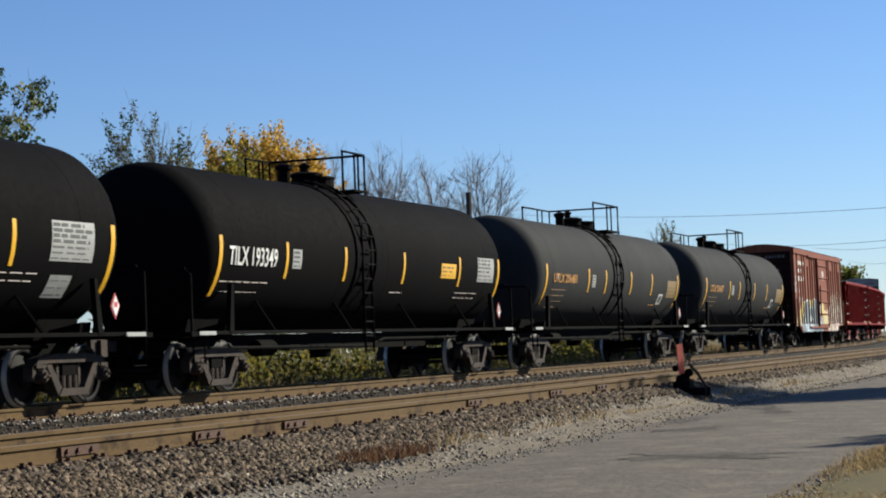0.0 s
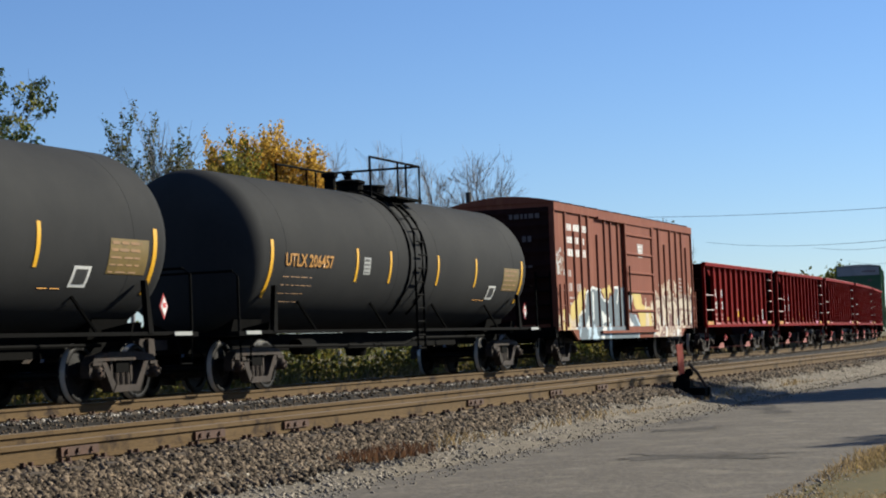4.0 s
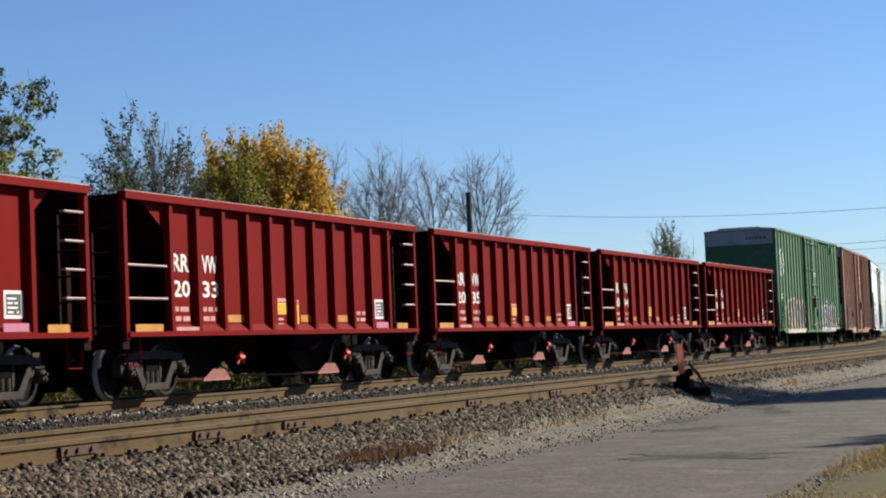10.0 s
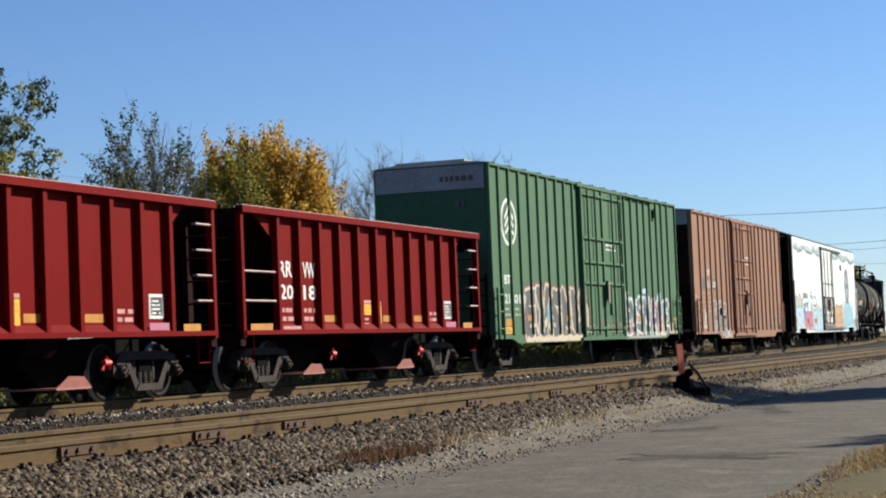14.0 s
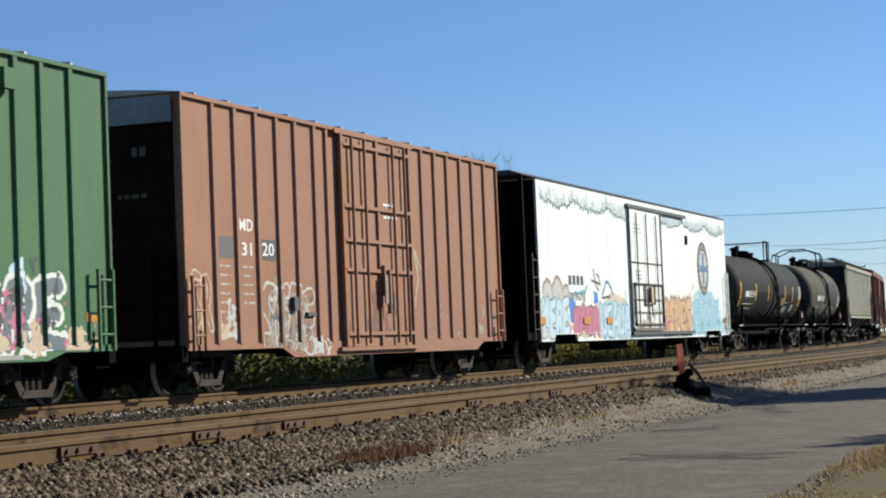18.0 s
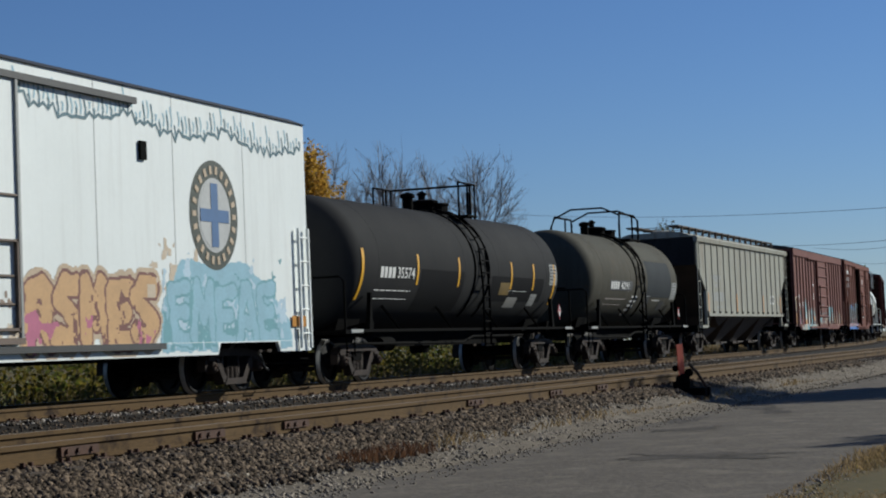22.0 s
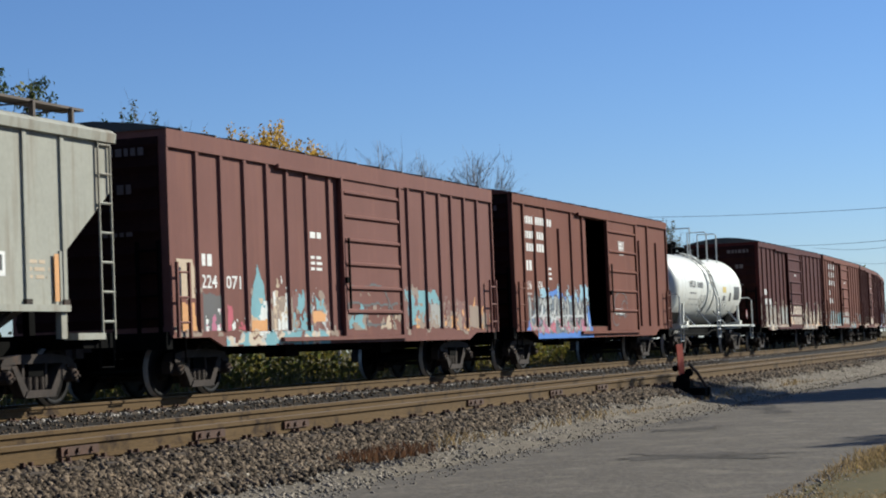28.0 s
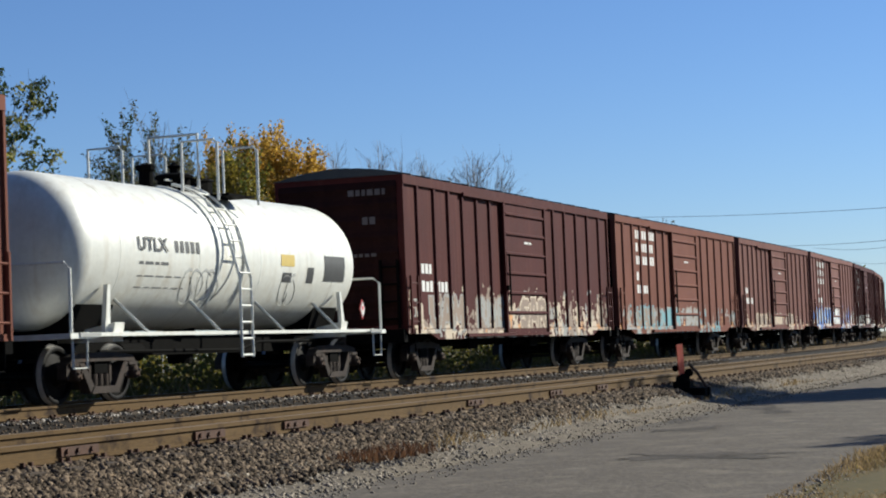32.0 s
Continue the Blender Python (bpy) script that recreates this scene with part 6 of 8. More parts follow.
    m.blob("umber", [(5.4, 1.05), (5.4, 1.75), (6.2, 1.72), (6.2, 1.05)]).rough(["orange", "dun"], 5.4, 7.9, 1.05, 1.7, 0.5, 0.25, 26)
    m.blob("grey", [(3.8, 1.1), (3.8, 1.62), (4.5, 1.6), (4.5, 1.1)])
    m.rough(["dun", "orange"], 2.8, 5.5, 1.1, 1.5, 0.5, 0.25, 14)
    m.blob("dun", [(6.3, 1.1), (6.3, 1.6), (7.1, 1.6), (7.1, 1.1)])
    m.on(b, skin(y, ribs, (-1.11, 1.98)), (1.08, y - 0.036), lambda x: 0.83 if -6.2 < x < 6.2 else 0.99)
    # the one with its door open
    ribs = [-7.42 + 0.35, -6.15, -5.18, -4.0, -2.84, -1.73, 4.51, 5.56, 6.65]
    b, y = boxcar("box_car", "brown box car with an open sliding door and blue graffiti", 304.5, 322.2, -8.0, 8.05, 4.46, M_RUSTDARK, ribs, (0.61, 3.85), "brown box cars", low=0.78, open_gap=(-1.3, 0.9), cap=0.22, short=(-6.15, -4.0, 4.51, 6.65), door_rows=5)
    words(b, [(-6.95, -4.67, 3.76, 0.2), (-6.97, -5.26, 3.38, 0.2), (-7.0, -5.2, 3.05, 0.21)], y, panels=ribs, seed=3)
    words(b, [(-6.9, -6.4, 2.55, 0.28)], y, panels=ribs, seed=4)
    lettering(b, "216", -6.98, 2.06, 0.22, M_LETTER, y - 0.006, 0.46)
    lettering(b, "074", -6.05, 2.06, 0.22, M_LETTER, y - 0.006, 0.46)
    small_print(b, -6.9, 1.92, 0.5, 2, y, M_FADED, 160, gap=0.14)
    small_print(b, -5.0, 2.6, 0.3, 3, y, M_LETTER, 161, gap=0.13)
    m = Mural(-7.6, -0.9, 0.78, 2.35, 45, 0.026, 0.022)
    m.blob("blue", [(-7.46, 0.83), (-6.94, 1.18), (-6.22, 1.58), (-5.67, 1.91), (-5.12, 2.0), (-4.36, 2.08), (-3.6, 1.91), (-3.0, 1.95), (-2.18, 1.89), (-1.34, 1.66), (-1.09, 0.96), (-1.0, 0.76), (-7.4, 0.76)])
    m.rough(["sky"], -5.8, -1.3, 1.6, 2.2, 0.75, 0.25, 29)
    m.blob("steel", [(-6.9, 1.02), (-6.3, 1.5), (-5.7, 1.7), (-5.0, 1.78), (-4.2, 1.86), (-3.2, 1.78), (-2.2, 1.72), (-1.5, 1.5), (-1.35, 0.95), (-3.5, 0.92), (-6.2, 0.9)])
    m.letters(-6.8, -1.4, 0.95, 1.88, 8, 0.15, "grey", "black", 0.055, None, 21)
    m.rough(["silver"], -6.8, -1.4, 0.98, 1.9, 0.2, 0.2, 30)
    m.rough(["red", "pink"], -6.8, -1.4, 0.92, 1.35, 0.3, 0.16, 31)
    rng = random.Random(6)
    for k in range(34):
        ax, az = rng.uniform(-6.7, -1.6), rng.uniform(0.98, 1.7)
        m.line("black", 0.045, [(ax, az), (ax + rng.uniform(-0.3, 0.3), az + rng.uniform(0.1, 0.35)), (ax + rng.uniform(-0.2, 0.5), az + rng.uniform(-0.1, 0.2))])
        if k % 2:
            m.line("chalk", 0.05, [(ax + 0.2, az), (ax + 0.3, az + rng.uniform(0.08, 0.25))])
    m.line("silver", 0.05, [(-6.6, 1.36), (-5.7, 1.4), (-4.6, 1.33), (-3.2, 1.4), (-1.6, 1.35)])
    m.blob("black", [(-1.7, 1.55), (-1.55, 1.72), (-1.35, 1.6), (-1.38, 1.45)])
    m.on(b, skin(y, ribs, (0.61, 3.85)), (1.08, y - 0.036), lambda x: 0.79 if x > -6.2 else 0.99)
    shield(b, 1.85, 3.2, -HALF - 0.022, 66)
    small_print(b, 1.3, 1.55, 1.0, 2, -HALF - 0.025, M_LETTER, 67, gap=0.13)
    scrawl = Shape()
    for cx, cz, rx, rz in ((1.9, 1.75, 0.75, 0.35), (2.3, 1.6, 0.3, 0.25), (1.3, 1.3, 0.35, 0.2)):
        ribbon(scrawl, [(cx + rx * math.cos(a * 0.5), cz + rz * math.sin(a * 0.5)) for a in range(12)], 0.04, -HALF - 0.03)
    part("spray_tag", scrawl, G["brown"], b, "thin dark sprayed scrawl on the door")


def tail_boxcars():
    regular = [-7.26, -6.21, -5.29, -4.34, -3.35, -2.4, 2.8, 3.85, 4.93, 6.06, 7.23]
    looks = [(336.2, 353.35, M_MAROON, "dark maroon box car with white and yellow sprayed patches", ["dun", "grey", "dun", "cream"], 1.9),
             (353.35, 371.2, M_RUSTDARK, "brown box car with white lettering and pale teal spray paint", ["dun", "teal", "grey"], 1.7),
             (371.2, 387.9, M_PINKBROWN, "faded pinkish brown box car with a paler door", ["dun", "buff"], 1.5),
             (387.9, 406.0, M_CP1, "brown box car with white and blue spray paint", ["silver", "blue", "chalk"], 1.9),
             (406.0, 422.6, M_MAROON, "maroon box car with white lettering", ["chalk", "grey"], 1.6),
             (422.6, 439.4, M_PINKBROWN, "faded brown box car far back in the train", ["dun", "buff"], 1.5),
             (439.4, 456.2, M_CP1, "brown box car far back in the train", ["buff", "dun"], 1.5),
             (456.2, 473.0, M_MAROON, "maroon box car far back in the train", ["buff", "grey"], 1.5)]
    for i, (a, c, paint, label, cols, hi) in enumerate(looks):
        h = (c - a) / 2 - 0.42
        k = h / 8.15
        ribs = [r * k for r in regular]
        b, y = boxcar("box_car", label, a, c, -h, h, 4.42, paint, ribs, (-1.54 * k, 1.8 * k), "brown box cars", low=0.84, roof=mat_darkroof, cap=0.2, door_rows=6)
        m = Mural(-h + 0.1, h - 0.1, 0.84, hi + 0.35, 70 + 40 * i, 0.06, 0.045)
        m.rough(cols, -h, h, 0.84, hi, 0.28, 0.3, 2)
        m.rough(["orange"], -h, h, 1.0, 1.4, 0.1, 0.3, 5)
        for q in range(3):
            c = -h + 1.5 + q * 3.1 + (i % 3) * 0.8
            m.letters(c, c + 2.2, 1.05, 1.05 + (hi - 1.0) * 0.85, 3, 0.2, cols[q % len(cols)], cols[(q + 1) % len(cols)], 0.06, None, 90 + i * 7 + q)
        m.on(b, skin(y, ribs, (-1.54 * k, 1.8 * k)), (1.08, y - 0.036), lambda x: 0.86 if abs(x) < h - 2.0 else 0.99)
        if i in (1, 3, 4):
            words(b, [(-6.0, -3.5, 3.8, 0.27), (-6.0, -4.0, 3.4, 0.27), (-6.0, -3.9, 3.0, 0.27), (-6.0, -5.4, 2.5, 0.28), (-6.0, -4.6, 2.1, 0.26)], y, panels=ribs, seed=20 + i)
        else:
            words(b, [(-7.1 * k, -6.5 * k, 2.3, 0.22), (-7.1 * k, -5.5 * k, 1.9, 0.24)], y, panels=ribs, seed=20 + i)
        small_print(b, 0.1, 3.2, 0.7, 1, -HALF - 0.025, M_LETTER, 96 + i)


def plug_door_cars():
    ribs = [-8.7, -7.6, -6.53, -5.73, -4.96, -4.18, -3.37, -2.56, 2.85, 3.65, 4.48, 5.23, 6.0, 6.79, 7.48, 8.28, 9.08]
    ribs = spaced(-9.0, -2.6, 9) + ribs[8:]
    b, y = boxcar("box_car", "tall green box car with plug door, emblem and black graffiti", 170.95, 191.6, -9.75, 9.35, 5.12, M_GREEN, ribs[:-1], (-2.05, 2.19), "plug door box cars", low=0.68, corner=0.9, style="plug",
                  roof_arch=0.12, end_paint=M_DARKGREEN, roof=M_ROOF, cap=0.06, ends_ribbed=False)
    plate = Shape().box(-9.81, -9.785, -1.42, 1.42, 4.5, 5.08)
    part("end_band", plate, M_GREYEND, b, "pale grey band across the end")
    for r0, r1, mt, nm in ((0.0, 0.62, M_LETTER, "emblem"), (0.0, 0.52, M_GREEN, "emblem_centre")):
        sh = Shape()
        n = 28
        yy = y - (0.006 if nm == "emblem" else 0.011)
        sh.add([(-8.24 + r1 * math.cos(2 * math.pi * i / n), yy, 3.72 + 0.98 * r1 * math.sin(2 * math.pi * i / n)) for i in range(n)], [tuple(range(n))])
        part(nm, sh, mt, b, "pale round emblem" if nm == "emblem" else "")
    mark = Shape().box(-8.28, -8.2, y - 0.014, y - 0.012, 3.28, 4.12)
    for k in range(3):
        for s in (-1, 1):
            ribbon(mark, [(-8.24, 4.12 - k * 0.24), (-8.24 + s * 0.33, 3.8 - k * 0.19)], 0.09, y - 0.0145 - 0.0005 * k)
    part("emblem_mark", mark, M_LETTER, b)
    lettering(b, "IBT", -8.86, 2.16, 0.23, M_LETTER, y - 0.006, 0.56, label="white stencilled letters", bold=0.02)
    for txt, xa, wd in (("21", -8.78, 0.38), ("01", -8.02, 0.46), ("0", -7.3, 0.2)):
        lettering(b, txt, xa, 1.68, 0.24, M_LETTER, y - 0.006, wd, label="white stencilled digits", bold=0.02)
    for xa in (-8.8, -8.0):
        small_print(b, xa, 1.52, 0.42, 2, y, M_FADED, 131, gap=0.14, height=0.05)
    nt = plate_on(b, -8.8, -8.28, 0.93, 1.1, y - 0.004, M_YELLOW, "notice", "yellow notice panel")
    small_print(nt, -8.75, 1.03, 0.4, 2, y - 0.009, M_INK, 132, gap=0.06, height=0.025)
    plate_on(b, -8.78, -8.3, 1.12, 1.3, y - 0.004, M_AMBER, "reflector", "amber reflector")
    small_print(b, 0.4, 3.55, 1.1, 3, -HALF - 0.03, M_LETTER, 68, gap=0.13)
    m = Mural(-9.6, 9.2, 0.7, 2.5, 33, 0.03, 0.025)
    m.letters(-7.3, -1.9, 0.72, 2.12, 5, 0.4, "brown", "cream", 0.075, "umber", 34)
    for k in range(5):
        m.line("black", 0.1, [(-7.0 + k * 1.06, 0.8), (-6.85 + k * 1.06, 1.4), (-7.05 + k * 1.06, 1.9)])
    m.line("cream", 0.12, [(-6.6, 0.75), (-6.35, 1.35)]).line("cream", 0.14, [(-5.8, 1.0), (-5.3, 1.3), (-4.9, 0.8)]).line("cream", 0.14, [(-4.1, 0.75), (-4.0, 1.6)])
    m.line("cream", 0.1, [(-6.3, 2.0), (-6.0, 1.5), (-6.15, 0.8)]).line("cream", 0.12, [(-3.2, 2.0), (-3.1, 1.0)])
    m.line("cream", 0.2, [(-2.2, 2.0), (-1.7, 1.5), (-1.8, 1.0), (-1.2, 1.05)]).line("umber", 0.08, [(-1.9, 2.1), (-1.45, 1.6), (-1.5, 1.1)])
    m.rough(["umber", "dun"], -1.2, 2.0, 0.8, 1.3, 0.4, 0.3, 3)
    m.blob("teal", [(-5.35, 1.2), (-5.3, 1.6), (-5.0, 1.65), (-5.05, 1.2)])
    m.blob("cream", [(-7.2, 0.7), (-7.2, 0.84), (-2.2, 0.86), (-2.1, 0.7)])
    m.letters(2.3, 8.0, 0.85, 1.95, 7, 0.22, "slate", "chalk", 0.08, None, 35)
    m.rough(["black"], 2.3, 8.0, 1.0, 2.1, 0.25, 0.25, 5).rough(["pink"], 2.2, 8.6, 0.85, 1.9, 0.2, 0.25, 6)
    m.line("chalk", 0.14, [(2.6, 0.9), (2.65, 1.9), (2.75, 2.1)]).line("pale", 0.13, [(4.8, 2.15), (5.1, 2.2), (5.2, 1.9)]).line("pale", 0.13, [(6.6, 2.0), (6.8, 2.1), (6.9, 1.7)])
    m.rough(["chalk", "buff"], 6.0, 9.0, 0.75, 1.2, 0.5, 0.3, 8)
    m.on(b, skin(y, ribs, (-2.05, 2.19)), (0.9, y - 0.036), lambda x: 0.7 if -7.8 < x < 7.4 else 0.82)
    plate_on(b, -2.0, 6.8, 0.71, 0.78, y - 0.036, G["grey"], "sprayed_patch")
    for x in (-7.0, -3.6, 4.0, 8.6):
        plate_on(b, x, x + 0.5, 1.25, 1.4, y - 0.006, M_AMBER, "reflector", "amber reflector")
    part("roof_patch", Shape().box(-9.7, 9.3, -0.9, 0.9, 5.2, 5.245), M_ROOF, b)
    part("door_track", Shape().box(2.2, 6.3, -HALF - 0.07, -HALF + 0.02, 5.02, 5.1), M_GREEN, b)
    part("track_stop", Shape().box(6.35, 6.65, -HALF - 0.1, -HALF, 4.55, 4.85), M_GREEN, b)
    part("crank_plate", Shape().box(0.05, 0.4, -HALF - 0.17, -HALF - 0.14, 1.75, 2.35), G["dun"], b, "pale worn crank plate on the door")

    ribs = [-6.97, -6.12, -5.27, -4.39, -3.58, -2.7, -2.12, 3.05, 3.87, 4.69, 5.57, 6.4, 7.26]
    b, y = boxcar("box_car", "orange-brown box car with plug door and pale number panel", 191.6, 210.7, -8.15, 8.2, 5.1, M_TAN, ribs, (-1.55, 2.11), "plug door box cars", low=0.58, corner=0.86, style="plug",
                  roof_arch=0.12, roof=M_ROOF, cap=0.07, sill_from=(-3.9, 6.3), trucks=6.6)
    part("end_band", Shape().box(-8.235, -8.21, -1.4, 1.4, 4.6, 5.05), M_GREYEND, b, "peeling grey band across the end")
    part("crank_plate", Shape().box(0.25, 0.6, -HALF - 0.17, -HALF - 0.14, 1.6, 2.2), G["dun"], b, "pale worn crank plate on the door")
    lettering(b, "MD", -6.0, 2.86, 0.22, M_LETTER, y - 0.005, 0.55)
    lettering(b, "31", -5.92, 2.42, 0.24, M_LETTER, y - 0.005, 0.4)
    plate_on(b, -5.18, -4.5, 2.36, 2.74, y, M_INK, "number_patch", "dark patch behind the digits")
    lettering(b, "20", -5.1, 2.44, 0.24, M_LETTER, y - 0.009, 0.5)
    plate_on(b, -6.85, -6.2, 2.36, 2.74, y, G["brown"], "number_patch")
    small_print(b, -6.8, 2.2, 0.45, 6, y, M_FADED, 69, gap=0.16, height=0.04)
    small_print(b, -5.9, 2.2, 0.45, 5, y, M_FADED, 70, gap=0.16, height=0.04)
    small_print(b, 0.6, 3.65, 0.8, 3, -HALF - 0.03, M_LETTER, 71, gap=0.13)
    m = Mural(-8.0, 7.9, 0.6, 3.0, 41, 0.026, 0.022)
    m.rough(["dun"], -5.1, -2.9, 0.62, 1.9, 0.45, 0.3, 2)
    m.letters(-5.15, -2.9, 0.66, 1.9, 4, 0.24, None, "silver", 0.05, None, 41)
    m.letters(-5.0, -3.0, 0.7, 1.75, 3, 0.1, None, "grey", 0.045, None, 42)
    m.rough(["brown"], -5.0, -2.9, 0.62, 1.9, 0.2, 0.16, 4)
    m.rough(["silver", "buff"], -6.85, -6.2, 0.95, 1.6, 0.6, 0.18, 6)
    m.letters(-7.9, -7.15, 1.1, 2.1, 2, 0.1, None, "buff", 0.04, None, 44)
    m.rough(["silver"], -3.0, -2.2, 0.62, 0.95, 0.6, 0.18, 8)
    m.line("buff", 0.06, [(2.4, 1.5), (2.7, 2.2), (2.5, 2.8), (2.85, 2.4)])
    m.rough(["dun", "grey"], 3.2, 7.6, 0.9, 1.5, 0.3, 0.3, 9)
    m.rough(["umber"], -1.4, 2.0, 0.9, 2.2, 0.3, 0.35, 10)
    m.blob("grey", [(-4.3, 1.55), (-4.3, 1.62), (-3.6, 1.62), (-3.6, 1.55)])
    m.on(b, skin(y, ribs, (-1.55, 2.11)), (0.86, y - 0.036), lambda x: 0.6 if -3.7 < x < 6.1 else (0.6 + (-3.7 - x) * 0.35 if -4.4 < x <= -3.7 else 0.78))
    part("road_light_box", Shape().box(-3.95, -3.75, y - 0.09, y, 1.45, 1.7), M_INK, b)
    part("road_light_box", Shape().box(-3.3, -2.9, y - 0.06, y, 1.35, 1.42), M_INK, b)


def reefer():
    root = car("refrigerator_car", "white refrigerator car with painted blue garland and colourful graffiti", "refrigerator car", 210.7, 236.5, 9.6)
    x0, x1, z0, zt, y = -11.02, 12.05, 0.9, 5.0, -1.5
    part("body", Shape().box(x0 + 0.02, x1, y, 1.5, z0, zt), M_WHITE, root)
    part("roof", Shape().prism_x([(-1.54, zt), (1.54, zt), (1.2, zt + 0.14), (-1.2, zt + 0.14)], x0 - 1.2, x1 + 0.03), mat_darkroof, root, "dark roof")
    part("side_sill", Shape().prism([(x0, z0), (x0, 0.7), (-9.9, 0.7), (-9.8, z0 - 0.02), (-7.8, z0 - 0.02), (-7.7, 0.68), (8.2, 0.68), (8.3, z0 - 0.02), (10.6, z0 - 0.02), (10.7, 0.7), (x1, 0.7), (x1, z0)], y - 0.01, y + 0.05), M_WHITE, root)
    for x in (-10.1, -6.2, -4.2, 4.3, 6.8, 9.4):
        part("panel_joint", Shape().box(x - 0.012, x + 0.012, y - 0.003, y, z0, zt), G["silver"], root)
    # the machine end, coloured near-black for the shade in its recess
    part("machine_frame", Shape().box(x0 - 1.15, x0 - 1.05, -1.5, -1.38, 0.9, zt).box(x0 - 1.15, x0 - 1.05, 1.38, 1.5, 0.9, zt).box(x0 - 1.15, x0, -1.5, 1.5, 0.75, 0.95), M_UNDER, root)
    # added sheet that covers the white body end with painted shade
    part("recess_shade", Shape().box(x0 - 0.04, x0 + 0.015, -1.44, 1.44, 0.95, zt - 0.05), M_UNDER, root, "dark sheet standing for the shade in the end recess")
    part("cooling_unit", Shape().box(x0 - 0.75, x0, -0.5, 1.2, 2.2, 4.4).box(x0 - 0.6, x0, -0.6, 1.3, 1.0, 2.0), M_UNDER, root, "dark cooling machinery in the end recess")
    for i in range(7):
        part("grille_slat", Shape().box(x0 - 0.8, x0 - 0.75, -0.45, 1.1, 2.4 + i * 0.27, 2.5 + i * 0.27), M_UNDER, root)
    ladder(root, x0 - 0.5, -1.55, 0.75, 3.0, M_TRUCK, 0.42, name="side_ladder")
    ladder(root, x1 - 0.35, -1.58, 0.75, 3.0, M_WHITE, 0.42, name="side_ladder")
    stirrup(root, x1 - 0.35, -1.5, M_UNDER)
    part("end_sill", Shape().box(x1, x1 + 0.12, -1.4, 1.4, 0.75, 1.0), M_UNDER, root)
    part("centre_sill", Shape().box(-12.4, 12.2, -0.35, 0.35, 0.62, 0.92), M_UNDER, root)
    part("fuel_tank", Shape().box(-3.2, -1.4, -1.2, -0.5, 0.4, 0.85), M_UNDER, root)
    # plug door
    d0, d1, dy = -1.9, 2.05, y - 0.045
    dr = part("door", Shape().box(d0, d1, dy, y + 0.02, 0.95, 4.72), M_WHITE, root)
    part("door_track", Shape().box(d0 - 0.2, 5.5, dy - 0.05, y, 4.72, 4.82).box(d0 - 0.1, 6.2, dy - 0.06, y, 0.8, 0.9), mat_darkroof, root)
    for x in (d0 + 0.75, d0 + 1.95, d0 + 3.2):
        part("lock_rod", Shape().tube([(x, dy - 0.05, 1.0), (x, dy - 0.05, 4.6)], 0.022, 6), mat_rustrod, dr, "rust-stained lock rod")
    for x in (d0, d1):
        part("door_edge", Shape().box(x - 0.03, x + 0.03, dy - 0.04, dy, 0.95, 4.72), mat_darkroof if x == d0 else M_PLATE, dr)
    for z in (3.05, 1.5, 1.9):
        part("door_bar", Shape().box(d0 + 0.05, d1 - 0.05, dy - 0.035, dy, z - 0.015, z + 0.015), mat_rustrod, dr)
    part("lock_frame", Shape().box(d0 + 0.3, d1 - 0.1, dy - 0.07, dy - 0.01, 2.38, 2.41).box(d0 + 0.3, d1 - 0.1, dy - 0.07, dy - 0.01, 1.12, 1.16).box(d0 + 0.3, d0 + 0.33, dy - 0.07, dy - 0.01, 1.1, 2.42).box(d1 - 0.14, d1 - 0.1, dy - 0.07, dy - 0.01, 1.1, 2.42)
         .box(-0.4, -0.37, dy - 0.07, dy - 0.01, 1.75, 2.36).box(0.78, 0.81, dy - 0.07, dy - 0.01, 1.75, 2.36).box(-0.4, 0.81, dy - 0.07, dy - 0.01, 1.74, 1.77), mat_rustrod, dr, "rust-stained steel lock frame")
    part("door_sill", Shape().box(d0, d1, dy - 0.08, dy, 0.93, 1.02), mat_rustrod, dr)
    part("crank", Shape().box(0.1, 0.36, dy - 0.13, dy - 0.06, 1.8, 2.3).tube([(0.22, dy - 0.1, 1.4), (0.22, dy - 0.1, 1.8)], 0.03), G["buff"], dr)
    small_print(dr, -1.3, 4.2, 0.9, 3, dy, M_PLATE, 72, gap=0.12)
    small_print(dr, -1.2, 2.75, 0.8, 3, dy, M_PLATE, 73, gap=0.12)
    # garland along the top
    rng = random.Random(4)
    for a, c in ((x0 + 0.3, d0 - 0.2), (2.1, x1 - 0.2)):
        sh, n = Shape(), int((c - a) / 0.13)
        pts = []
        for i in range(n + 1):
            x = a + (c - a) * i / n
            sag = 0.28 * abs(math.sin(math.pi * (x - a) / 3.3)) ** 0.7
            pts.append((x, 4.66 - sag * 0.9 + rng.uniform(-0.07, 0.07) - (0.1 if i % 2 else 0)))
        ribbon(sh, pts, 0.055, y - 0.005)
        light = Shape()
        for i, (x, z) in enumerate(pts):
            ribbon(light, [(x, z + 0.05), (x + 0.03, z + 0.16), (x - 0.02, z + 0.3 * rng.random() + 0.1)], 0.04, y - 0.0045)
            if i % 2:
                ribbon(sh, [(x, z), (x + 0.03, z + 0.12), (x - 0.02, z + 0.3 * rng.random() + 0.08)], 0.035, y - 0.0065)
        part("painted_garland", light, G["sky"], root, "pale blue strokes of the sprayed garland")
        part("painted_garland", sh, mat_garland, root, "blue-green sprayed garland along the roof edge")
    # round emblem
    n = 36
    for r, mt, k in ((1.0, G["moss"], 0), (0.68, G["silver"], 1), (0.62, G["silver"], 2)):
        sh = Shape()
